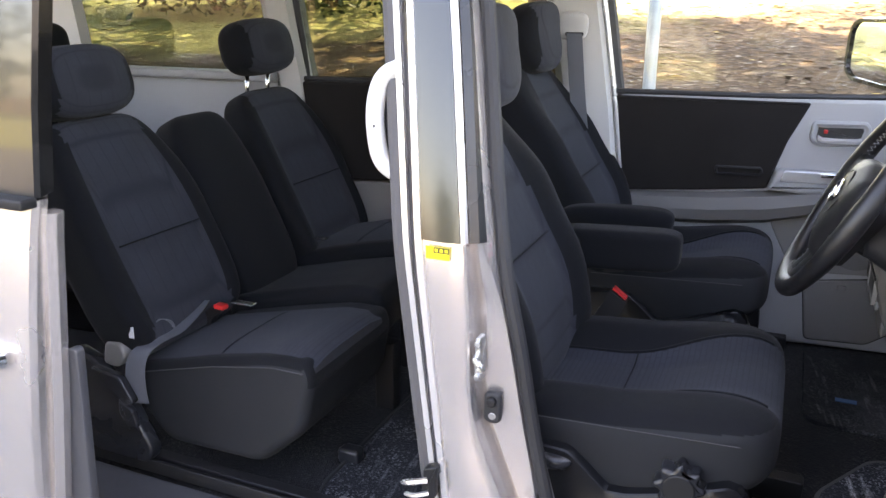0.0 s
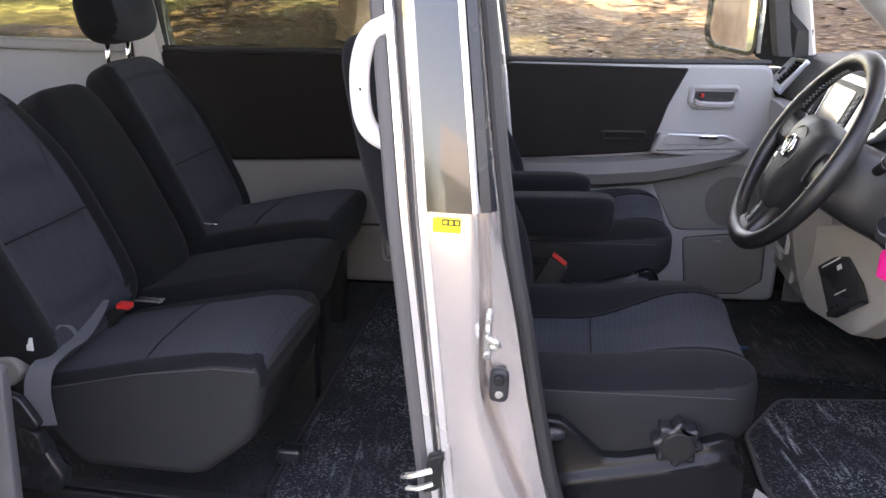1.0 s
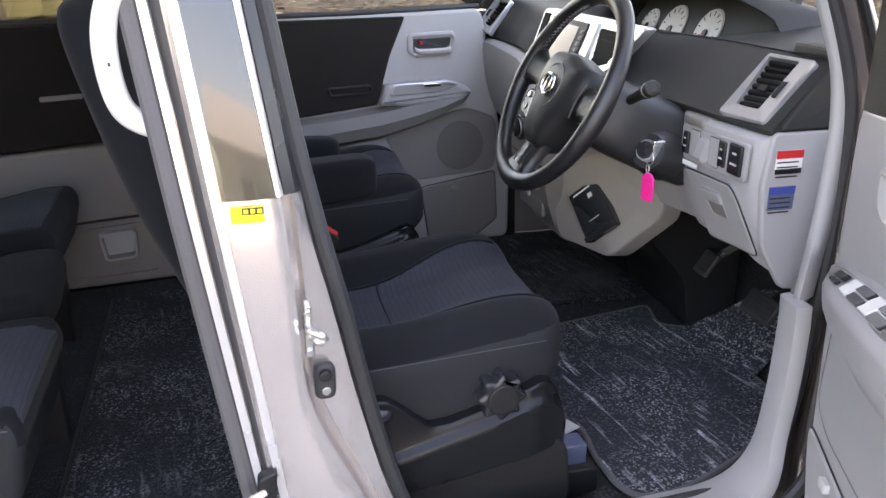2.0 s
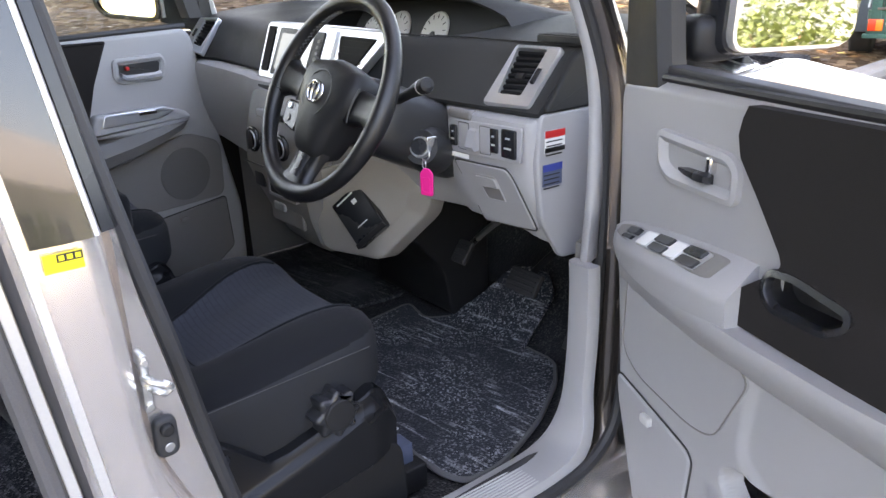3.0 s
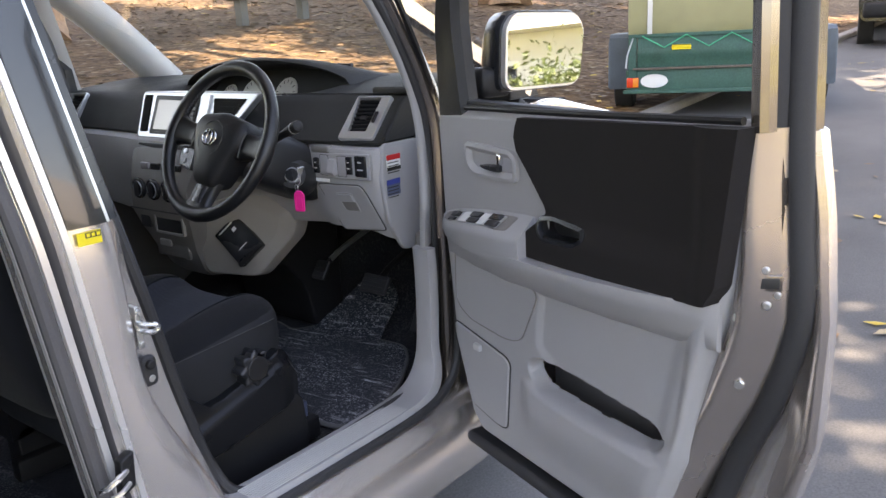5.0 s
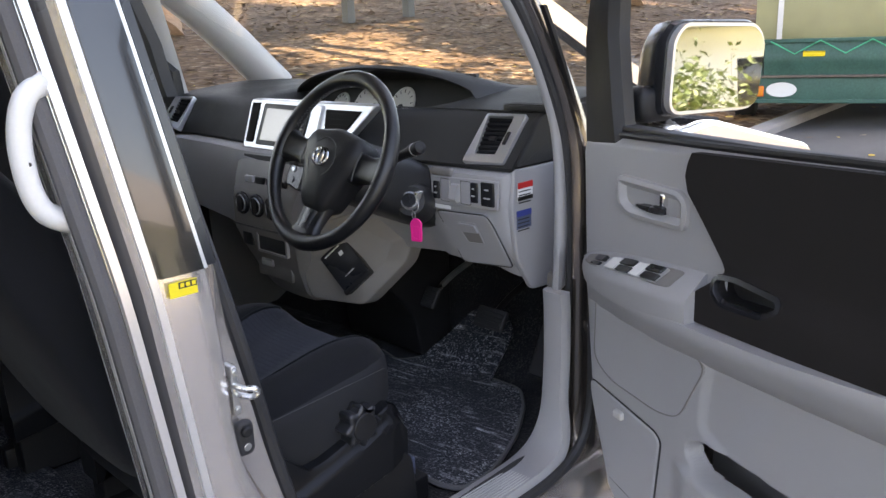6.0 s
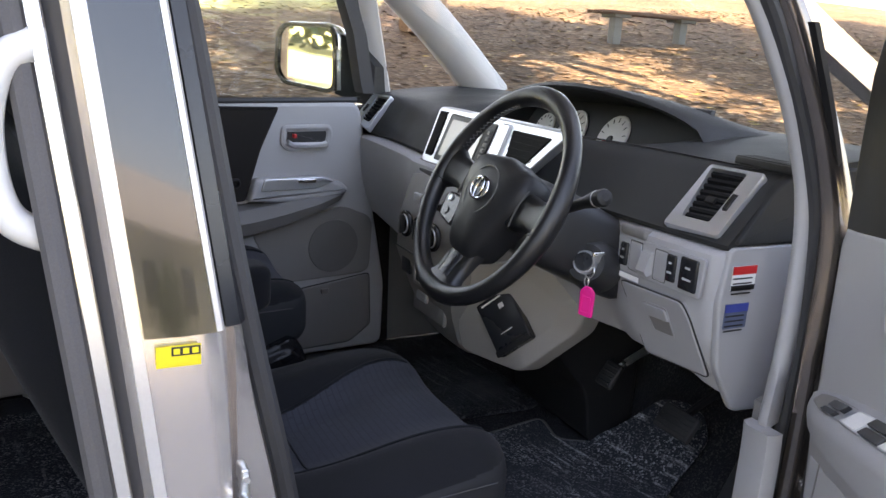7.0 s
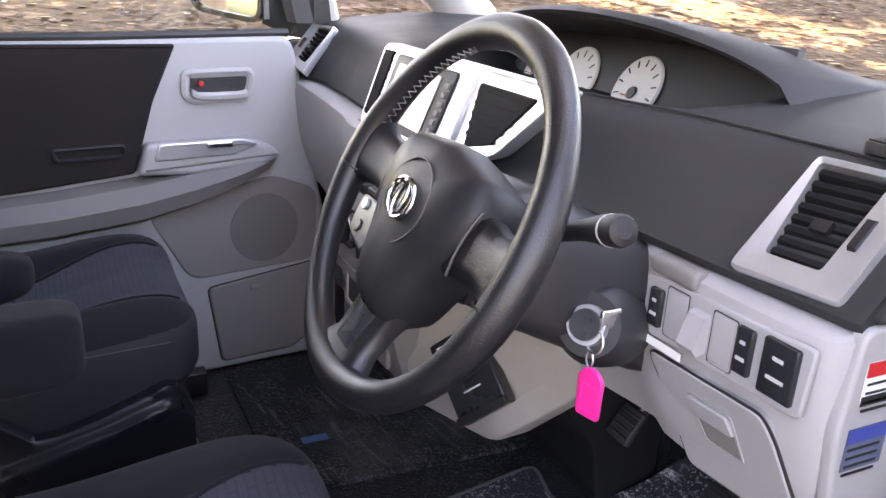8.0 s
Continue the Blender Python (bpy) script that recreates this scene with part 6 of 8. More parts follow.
# steel shell, outer skin, flanges
shell_in = rounded([(0.045, 1.10), (0.912, 1.150), (0.922, 1.0), (0.905, 0.80), (0.805, 0.56), (0.75, 0.40), (0.68, 0.345), (0.15, 0.345), (0.075, 0.50)], [0.02, 0.01, 0.05, 0.06, 0.06, 0.06, 0.05, 0.06, 0.05], 5)
part("door_shell", frame_plate(shell_in, inset(shell_in, 0.10), "y", 0.058, 0.115), PAINT_SHADE, door, "champagne painted door frame")
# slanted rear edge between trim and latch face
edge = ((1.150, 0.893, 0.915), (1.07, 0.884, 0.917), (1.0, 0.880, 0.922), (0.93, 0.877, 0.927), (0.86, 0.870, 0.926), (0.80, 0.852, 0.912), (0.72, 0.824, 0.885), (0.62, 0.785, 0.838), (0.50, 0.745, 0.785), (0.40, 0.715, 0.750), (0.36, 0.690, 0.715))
part("edge_panel", loft([[(a, 0.090, z), (a, 0.022, z), (a + 0.25 * (b - a), 0.015, z), (a + 0.42 * (b - a), 0.017, z), (a + 0.52 * (b - a), 0.022, z), (a + 0.60 * (b - a), 0.030, z), (a + 0.92 * (b - a), 0.056, z), (b, 0.062, z), (b, 0.090, z)] for z, a, b in edge]), PAINT_HALF_SHADE, door, "painted rear edge of the door", smooth=60)
skin = rounded([(-0.015, 1.085), (0.925, 1.145), (0.947, 1.02), (0.962, 0.85), (0.955, 0.65), (0.895, 0.42), (0.83, 0.345), (0.05, 0.335), (0.01, 0.5)], [0.02, 0.012, 0.04, 0.06, 0.06, 0.06, 0.05, 0.05, 0.06], 5)
part("outer_skin", prism(skin, "y", 0.112, 0.142, 0.008, 3), PAINT, door, "champagne outer skin")
part("window_slot", box(0.535, 0.028, 1.150, 0.73, 0.030, 0.010, 0.003), RUBBER, door, "black window slot seal")
part("belt_capping", tube([(0.19, -0.002, 1.143), (0.50, -0.006, 1.152), (0.90, -0.004, 1.164)], 0.006, 8), PLASTIC_BLACK, door)
part("edge_seal", tube(smooth_path([(0.900, 0.088, 1.60), (0.908, 0.088, 1.30), (0.914, 0.088, 1.14), (0.924, 0.090, 1.0), (0.930, 0.092, 0.86), (0.893, 0.09, 0.71), (0.845, 0.09, 0.60), (0.775, 0.088, 0.42), (0.69, 0.085, 0.338), (0.20, 0.085, 0.338), (0.09, 0.085, 0.42)], 6), 0.021, 12), RUBBER, door, "black rubber door edge seal")
part("lower_seal", box(0.43, 0.02, 0.352, 0.58, 0.05, 0.03, 0.01), RUBBER, door)
part("rear_sash", loft([[(x + 0.012, 0.016, z), (x + 0.018, 0.008, z), (x + 0.032, 0.008, z), (x + 0.038, 0.018, z), (x + 0.036, 0.036, z), (x + 0.012, 0.045, z)] for x, z in ((0.884, 1.148), (0.882, 1.20), (0.876, 1.35), (0.858, 1.62))]), PAINT_SHADE, door, "champagne window frame")
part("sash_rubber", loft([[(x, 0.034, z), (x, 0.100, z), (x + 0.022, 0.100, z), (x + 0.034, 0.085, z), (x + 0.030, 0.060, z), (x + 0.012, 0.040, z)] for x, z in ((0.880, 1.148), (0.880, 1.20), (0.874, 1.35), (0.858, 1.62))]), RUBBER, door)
part("sash_outer", loft([[(x, 0.100, z), (x + 0.038, 0.098, z), (x + 0.046, 0.108, z), (x + 0.046, 0.128, z), (x, 0.13, z)] for x, z in ((0.877, 1.140), (0.875, 1.20), (0.868, 1.35), (0.850, 1.62))]), PAINT_SHADE, door, "champagne outer window frame darkened as in shade")
part("window_run", tube([(0.886, 0.045, 1.14), (0.882, 0.045, 1.3), (0.862, 0.05, 1.62)], 0.010, 8), RUBBER, door)
part("front_sash", loft([[(a, 0.012, z), (a + 0.02, 0.0, z), (b - 0.01, 0.002, z), (b, 0.018, z), (b - 0.004, 0.042, z), (a, 0.055, z)] for a, b, z in ((0.068, 0.178, 1.12), (0.066, 0.168, 1.18), (0.064, 0.152, 1.30), (0.088, 0.155, 1.42), (0.19, 0.245, 1.55), (0.35, 0.40, 1.63))]), PLASTIC_BLACK, door, "black front window frame")
part("top_sash", tube(smooth_path([(0.215, 0.035, 1.54), (0.27, 0.045, 1.58), (0.40, 0.06, 1.635), (0.62, 0.06, 1.66), (0.885, 0.055, 1.62)], 5), 0.022, 8), PLASTIC_BLACK, door)
for x, y, z, r in ((0.911, 0.042, 0.944, 0.006), (0.914, 0.044, 0.890, 0.006), (0.922, 0.056, 0.905, 0.005), (0.886, 0.024, 0.868, 0.010), (0.878, 0.038, 0.752, 0.008)):
    part("bolt", tube([(x - 0.008, y + 0.012, z), (x + 0.002, y - 0.004, z), (x + 0.003, y - 0.0055, z)], [r, r, r * 0.7], 12), STEEL, door, "plated bolt")
part("latch_plate", moved(box(0, 0, 0, 0.058, 0.004, 0.025, 0.0015), pose(0.9065, 0.0365, 0.924, 0, 0, 44)), PAINT_SHADE, door, "pressed lip round the latch slot")
part("latch_slot", moved(box(0, 0, 0, 0.050, 0.0064, 0.016, 0.001), pose(0.9068, 0.0362, 0.924, 0, 0, 44)), INK, door)
part("grommet", tube([(0.925, 0.112, 0.990), (0.928, 0.100, 0.990), (0.929, 0.097, 0.990)], [0.016, 0.016, 0.011], 20), RUBBER, door, "black rubber grommet")
part("edge_flange", loft([[(x - 0.04, 0.110, z), (x - 0.034, 0.102, z), (x - 0.012, 0.106, z), (x, 0.098, z), (x + 0.006, 0.100, z), (x + 0.006, 0.118, z), (x - 0.04, 0.12, z)] for x, z in ((0.920, 1.140), (0.941, 1.02), (0.956, 0.85), (0.949, 0.65), (0.890, 0.43))]), PAINT_HALF_SHADE, door, "painted door flange", smooth=60)
part("hinge", box(0.02, 0.10, 0.90, 0.10, 0.03, 0.07, 0.006), PAINT_SHADE, door)
part("hinge", box(0.02, 0.10, 0.50, 0.10, 0.03, 0.07, 0.006), PAINT_SHADE, door)
part("door_check", box(-0.02, 0.06, 0.70, 0.16, 0.012, 0.02, 0.003), STEEL, door)
part("harness_boot", tube([(-0.07, 0.07, 0.86), (0.06, 0.07, 0.86)], [0.02, 0.02], 12), RUBBER, door)


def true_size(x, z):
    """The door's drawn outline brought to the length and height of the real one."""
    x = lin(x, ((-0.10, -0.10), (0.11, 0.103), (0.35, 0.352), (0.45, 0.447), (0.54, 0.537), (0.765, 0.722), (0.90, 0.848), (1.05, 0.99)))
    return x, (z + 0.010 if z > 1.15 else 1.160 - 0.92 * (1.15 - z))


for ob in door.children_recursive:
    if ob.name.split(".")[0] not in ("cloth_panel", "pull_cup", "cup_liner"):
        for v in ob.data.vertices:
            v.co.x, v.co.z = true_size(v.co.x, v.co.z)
# door mirror
mir = part("door_mirror", loft([[(s, y, z) for y, z in rounded([(0.075 + e, 1.165 + e), (0.305 - e, 1.165 + e * 1.2), (0.325 - e, 1.30 - e), (0.30 - e, 1.335 - e), (0.11 + e, 1.34 - e), (0.085 + e, 1.31 - e)], 0.03, 4)] for s, e in
                                ((0.165, 0.0), (0.155, -0.004), (0.11, 0.0), (0.075, 0.02), (0.055, 0.055))]), PLASTIC_GLOSS, door, "black door mirror housing with a bright rim")
mg = rounded([(0.088, 1.172), (0.292, 1.172), (0.310, 1.295), (0.290, 1.326), (0.118, 1.332), (0.096, 1.305)], 0.026, 4)
part("mirror_rim", frame_plate(inset(mg, -0.006), inset(mg, 0.0), "x", 0.160, 0.180), BRIGHT, mir)
part("mirror_glass", moved(loft([lift(mg, "x", 0.160), lift(mg, "x", 0.166)]), Matrix.Translation((0.175, 0.2, 1.25)) @ pose(0, 0, 0, 0, -3, -5) @ Matrix.Translation((-0.163, -0.2, -1.25))), MIRROR, mir, "mirror glass")
part("mirror_arm", box(0.12, 0.085, 1.185, 0.07, 0.09, 0.07, 0.02), PLASTIC_BLACK, mir)

for ob in (mir, *mir.children):
    for v in ob.data.vertices:
        v.co.y, v.co.z = 0.20 + 0.88 * (v.co.y - 0.20), 1.25 + 0.88 * (v.co.z - 1.25)

# far front door
pd = thing("passenger_door", LEFT, "closed front passenger door with charcoal cloth and grey trim", "car door", "van doors")
# local: x ahead, y outwards, z up
part("inner_trim", prism(rounded([(-0.075, 0.45), (-0.07, 0.86), (-0.085, 1.128), (0.665, 1.142), (0.685, 1.06), (0.715, 0.88), (0.77, 0.62), (0.77, 0.43), (0.45, 0.43)], 0.03), "y", 0.0, 0.05, 0.012, 3), GREY, pd, "moulded grey door trim")
part("cloth_panel", prism(rounded([(-0.086, 1.124), (0.432, 1.126), (0.385, 1.02), (0.345, 0.885), (0.15, 0.866), (-0.068, 0.850)], 0.008), "y", -0.012, 0.01, 0.006), DOOR_CLOTH, pd, "charcoal cloth panel")
pcup = rounded([(0.205, 0.940), (0.325, 0.942), (0.328, 0.930), (0.320, 0.922), (0.21, 0.920)], 0.006, 3)
part("pull_slot", loft([lift(inset(pcup, -0.004), "y", -0.010), lift(inset(pcup, -0.003), "y", -0.017), lift(pcup, "y", -0.018), lift(inset(pcup, 0.004), "y", -0.011)]), PLASTIC_BLACK, pd, "black grab slot")
part("waist_ridge", loft([[(x, 0.012, z + h), (x, -0.030 * k, z + h * 0.7), (x, -0.045 * k, z + h * 0.1), (x, -0.040 * k, z - h * 0.5), (x, 0.012, z - h)] for x, z, h, k in
                          ((-0.070, 0.805, 0.045, 0.8), (0.05, 0.808, 0.050, 1.0), (0.20, 0.815, 0.052, 1.05), (0.35, 0.830, 0.052, 1.1), (0.45, 0.850, 0.046, 1.1), (0.54, 0.872, 0.036, 1.0), (0.60, 0.892, 0.026, 0.8), (0.625, 0.902, 0.012, 0.3))]), RIDGE_SHADE, pd, "grey armrest ridge darkened as in shade")
part("arm_pod", prism(rounded([(0.345, 0.885), (0.365, 0.945), (0.56, 0.945), (0.615, 0.925), (0.63, 0.905), (0.59, 0.888), (0.45, 0.878)], 0.012), "y", -0.034, 0.01, 0.012, 4), GREY, pd)
part("switch_bezel", prism(rounded([(0.375, 0.912), (0.385, 0.945), (0.545, 0.947), (0.58, 0.935), (0.53, 0.916)], 0.008), "y", -0.038, -0.025, 0.003), SILVER, pd, "silver-grey switch bezel")
part("window_switch", box(0.50, -0.040, 0.938, 0.05, 0.008, 0.010, 0.002), CHROME, pd)
ph = rounded([(0.445, 1.075), (0.575, 1.078), (0.585, 1.06), (0.575, 1.020), (0.46, 1.015), (0.442, 1.03)], 0.012, 4)
phb = part("handle_bezel", loft([lift(inset(ph, -0.006), "y", 0.004), lift(inset(ph, -0.003), "y", -0.006), lift(inset(ph, 0.003), "y", -0.008), lift(inset(ph, 0.010), "y", -0.004), lift(inset(ph, 0.013), "y", 0.006)]), GREY, pd, "recessed grey handle surround")
part("handle", loft([[(x, -0.002, z + 0.006), (x, -0.010, z + 0.007), (x, -0.017, z + 0.002), (x, -0.017, z - 0.005), (x, -0.006, z - 0.008)] for x, z in ((0.458, 1.036), (0.47, 1.029), (0.50, 1.028), (0.555, 1.029), (0.566, 1.032))]), SILVER, phb, "chrome inside handle")
part("handle_well", prism(inset(ph, 0.014), "y", -0.0005, 0.004, 0.0), INK, phb)
part("lock_tab", box(0.476, -0.008, 1.052, 0.010, 0.012, 0.010, 0.002), RED, phb, "red lock tab")
sf = rounded([(0.36, 0.80), (0.62, 0.86), (0.72, 0.82), (0.715, 0.66), (0.44, 0.65)], 0.03, 4)
# speaker field, lid and latch take a darker grey in place of shade
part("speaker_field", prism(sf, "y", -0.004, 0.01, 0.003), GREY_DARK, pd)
part("speaker_grille", disc((0.60, -0.003, 0.745), "y", 0.075, -0.0028, 40, 0.001), RIDGE_SHADE, pd, "round speaker grille")
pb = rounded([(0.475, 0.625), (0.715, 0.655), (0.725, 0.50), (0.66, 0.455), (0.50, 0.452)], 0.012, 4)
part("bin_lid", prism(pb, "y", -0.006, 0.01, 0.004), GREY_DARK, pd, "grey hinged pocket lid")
part("bin_seam", frame_plate(inset(pb, -0.003), inset(pb, 0.0005), "y", -0.0008, -0.002), INK, pd)
part("bin_latch", box(0.575, -0.010, 0.618, 0.024, 0.008, 0.014, 0.003), GREY_DARK, pd)
part("door_shell", prism([(-0.10, 0.40), (-0.10, 1.12), (0.80, 1.13), (0.82, 0.40)], "y", 0.05, 0.12, 0.006), PAINT_SHADE, pd)
part("belt_seal", tube([(-0.09, 0.01, 1.134), (0.30, 0.008, 1.138), (0.66, 0.012, 1.147)], 0.008, 8), RUBBER, pd)
part("rear_sash", tube([(-0.085, 0.04, 1.12), (-0.115, 0.04, 1.3), (-0.17, 0.03, 1.62)], 0.020, 8), RUBBER, pd)
part("front_sash", loft([[(x - 0.040, 0.03, z), (x - 0.036, 0.008, z), (x + 0.002, 0.008, z), (x + 0.004, 0.05, z), (x - 0.040, 0.05, z)] for x, z in ((0.715, 1.165), (0.705, 1.2), (0.68, 1.32), (0.63, 1.45))]), RUBBER, pd, "black window frame")
pw = part("window_glass", prism([(-0.10, 1.13), (0.70, 1.14), (0.62, 1.44), (0.40, 1.62), (-0.18, 1.64)], "y", 0.050, 0.054, 0.0), GLASS, pd)
pw.visible_shadow = False
MIR = LEFT.inverted() @ Matrix.Translation((0.57, 1.63, 1.255)) @ pose(0, 0, 0, 0, 0, 32)
pmg = rounded([(-0.105, -0.092), (0.075, -0.078), (0.102, -0.050), (0.098, 0.055), (0.075, 0.076), (-0.080, 0.078), (-0.100, 0.055)], 0.03, 4)
pm = part("door_mirror", moved(loft([lift(inset(pmg, e), "x", s) for s, e in ((0.004, -0.009), (0.012, -0.013), (0.06, -0.006), (0.095, 0.018), (0.105, 0.04))]), MIR), PAINT, pd, "champagne door mirror housing")
part("mirror_rim", moved(frame_plate(inset(pmg, -0.010), inset(pmg, 0.001), "x", 0.010, -0.006), MIR), PLASTIC_GLOSS, pm)
part("mirror_glass", moved(loft([lift(pmg, "x", 0.008), lift(pmg, "x", 0.001)]), MIR), MIRROR, pm, "mirror glass")
part("mirror_arm", moved(loft([[(0.01, -0.10, -0.10), (0.07, -0.10, -0.10), (0.07, -0.10, 0.065), (0.01, -0.10, 0.065)], [(0.03, -0.15, -0.12), (0.09, -0.15, -0.12), (0.09, -0.15, 0.05), (0.03, -0.15, 0.05)], [(0.06, -0.20, -0.13), (0.12, -0.20, -0.13), (0.12, -0.20, -0.02), (0.06, -0.20, -0.02)]]), MIR), PLASTIC_BLACK, pm)
part("arm_bead", moved(tube([(0.006, -0.118, -0.09), (0.004, -0.112, 0.02)], 0.006, 8), MIR), BRIGHT, pm)

# far sliding door
sd = thing("sliding_door", LEFT, "closed far sliding door with charcoal and grey trim", "car door", "van doors")
part("lower_trim", prism(rounded([(-1.10, 0.44), (-1.10, 0.80), (-0.18, 0.84), (-0.16, 0.44)], 0.02), "y", 0.0, 0.05, 0.01), GREY_DARK, sd, "grey lower trim")
part("cloth_panel", prism(rounded([(-1.08, 1.124), (-0.22, 1.135), (-0.19, 0.850), (-1.04, 0.808)], 0.012), "y", -0.014, 0.02, 0.008), DOOR_CLOTH, sd, "charcoal cloth panel")
part("pull_slot", prism(rounded([(-0.52, 0.965), (-0.42, 0.968), (-0.42, 0.955), (-0.52, 0.952)], 0.005), "y", -0.019, -0.010, 0.002), GREY_DARK, sd)
ap = rounded([(-0.62, 0.60), (-0.30, 0.615), (-0.28, 0.46), (-0.60, 0.455)], 0.03)
part("trim_pocket", frame_plate(ap, inset(ap, 0.012), "y", 0.002, -0.010), GREY_DARK, sd)
part("waist_groove", tube([(-1.05, -0.001, 0.605), (-0.20, -0.001, 0.635)], 0.004, 6), INK, sd)
cupo = rounded([(-0.44, 0.60), (-0.34, 0.605), (-0.34, 0.52), (-0.43, 0.515)], 0.02)
part("cup_pocket", loft([lift(cupo, "y", 0.0), lift(inset(cupo, 0.003), "y", -0.03), lift(inset(cupo, 0.010), "y", -0.032), lift(inset(cupo, 0.012), "y", -0.004)]), GREY, sd)
part("door_shell", prism([(-1.12, 0.40), (-1.12, 1.12), (-0.15, 1.13), (-0.15, 0.40)], "y", 0.05, 0.12, 0.006), PAINT_SHADE, sd)
part("belt_seal", tube([(-1.09, 0.008, 1.130), (-0.65, 0.004, 1.137), (-0.22, 0.006, 1.142)], 0.010, 8), RUBBER, sd)
part("rear_sash", tube([(-1.085, 0.03, 1.12), (-1.10, 0.03, 1.25), (-1.16, 0.03, 1.64)], 0.018, 8), RUBBER, sd)
part("window_glass", prism([(-1.09, 1.13), (-0.22, 1.14), (-0.28, 1.64), (-1.16, 1.64)], "y", 0.050, 0.054, 0.0), GLASS_DARK, sd, "tinted window glass")

# near sliding door, pushed back: its leading edge shows
nd = thing("sliding_door", pose(0.100, -0.080, 0.040), "open champagne sliding door pushed back along the side", "car door", "van doors")


def slide_edge(z):
    return lin(z, ((0.30, -0.818), (0.48, -0.793), (0.75, -0.753), (1.0, -0.723), (1.06, -0.712), (1.37, -0.688), (1.66, -0.66)))


skin_r = []
for i in range(15):
    z = 0.33 + 0.052 * i
    e = slide_edge(z)
    bulge = -0.105 - 0.02 * math.sin(math.pi * (z - 0.33) / 0.75)
    skin_r.append([(e - 1.0, bulge, z), (e - 0.02, bulge, z), (e - 0.006, bulge + 0.004, z), (e, bulge + 0.014, z), (e - 0.002, bulge + 0.03, z), (e - 0.05, bulge + 0.07, z), (e - 1.0, bulge + 0.07, z)])
part("outer_skin", loft(skin_r), PAINT, nd, "champagne door skin")
part("window_frame", loft([[(slide_edge(z) - 1.0, -0.10 + o, z), (slide_edge(z) - 0.004, -0.10 + o, z), (slide_edge(z), -0.092 + o, z), (slide_edge(z) - 0.02, -0.05 + o, z), (slide_edge(z) - 1.0, -0.05 + o, z)] for z, o in ((1.062, 0.0), (1.2, 0.008), (1.4, 0.03), (1.66, 0.06))]), FILM, nd, "glossy dark window and frame")
part("belt_moulding", box(slide_edge(1.055) - 0.5, -0.112, 1.056, 1.0, 0.03, 0.016, 0.004), PLASTIC_BLACK, nd)
part("edge_flange", loft([[(slide_edge(z) - 0.012, -0.088, z), (slide_edge(z) + 0.004, -0.086, z), (slide_edge(z) + 0.012, -0.074, z), (slide_edge(z) + 0.008, -0.056, z), (slide_edge(z) - 0.02, -0.05, z)] for z in (0.34, 0.5, 0.7, 0.9, 0.99, 1.035)]), PAINT, nd, "painted door edge")
part("edge_plate", prism(rounded([(slide_edge(0.45) - 0.02, 0.36), (slide_edge(0.8), 0.80), (slide_edge(0.8) + 0.022, 0.80), (slide_edge(0.6) + 0.042, 0.60), (slide_edge(0.5) + 0.050, 0.42), (slide_edge(0.45) + 0.05, 0.36)], 0.01), "y", -0.054, -0.036, 0.003), SLATE_PLASTIC, nd, "dark grey edge plate")
part("stop_bolt", tube([(slide_edge(0.5) + 0.035, -0.065, 0.50), (slide_edge(0.5) + 0.035, -0.030, 0.50)], 0.010, 12), STEEL, nd)
part("door_handle", tube(smooth_path([(slide_edge(0.8) - 0.11, -0.128, 0.80), (slide_edge(0.8) - 0.09, -0.150, 0.80), (slide_edge(0.8) - 0.06, -0.152, 0.80), (slide_edge(0.8) - 0.045, -0.130, 0.80)], 5), 0.012, 10), CHROME, nd, "chrome outer handle")

# ---- fittings round the near pillar ----
grab = thing("grab_handle", pose(0.012, 0.017, 0), "off-white plastic grab handle on the pillar trim", "grab handle")
gp = smooth_path([(-0.150, 0.095, 1.300), (-0.158, 0.070, 1.292), (-0.185, 0.062, 1.275), (-0.198, 0.060, 1.235), (-0.197, 0.060, 1.185), (-0.186, 0.060, 1.150), (-0.160, 0.066, 1.132), (-0.145, 0.095, 1.128)], 6)
part("grip", tube(gp, 0.0125, 12, flat=1.15), WHITE_GRIP, grab, "off-white grip")
part("end_mount", box(-0.140, 0.105, 1.302, 0.04, 0.03, 0.034, 0.008), WHITE_GRIP, grab)
part("end_mount", box(-0.135, 0.105, 1.128, 0.04, 0.03, 0.034, 0.008), WHITE_GRIP, grab)
part("screw", disc((-0.196, 0.0485, 1.205), "y", 0.0025, -0.001, 10, 0.0), INK, grab)
part("pillar_inner_trim", loft([[(pillar_rear(z) - 0.002, pillar_out(z) + 0.05, z), (pillar_rear(z) + 0.01, pillar_out(z) + 0.12, z), (pillar_front(z) - 0.012, pillar_out(z) + 0.12, z), (pillar_front(z) - 0.004, pillar_out(z) + 0.07, z)] for z in zs]), GREY_LIGHT, shell)

sticker = part("airbag_sticker", box(-0.0525, 0.0068, 1.0405, 0.037, 0.001, 0.019, 0.0), YELLOW, shell, "yellow warning sticker")
part("sticker_panel", box(-0.0465, 0.0060, 1.0450, 0.024, 0.0006, 0.008, 0.0), INK, sticker)
for k in range(3):
    part("sticker_mark", box(-0.0542 + 0.0077 * k, 0.0055, 1.0450, 0.0052, 0.0004, 0.005, 0.0), YELLOW, sticker)
strk = thing("door_striker", None, "plated steel door striker bolted to the pillar", "striker")
part("plate", prism(rounded([(0.002, 0.845), (0.004, 0.915), (0.012, 0.915), (0.014, 0.845)], 0.003), "y", 0.018, 0.040, 0.002), STEEL, strk)
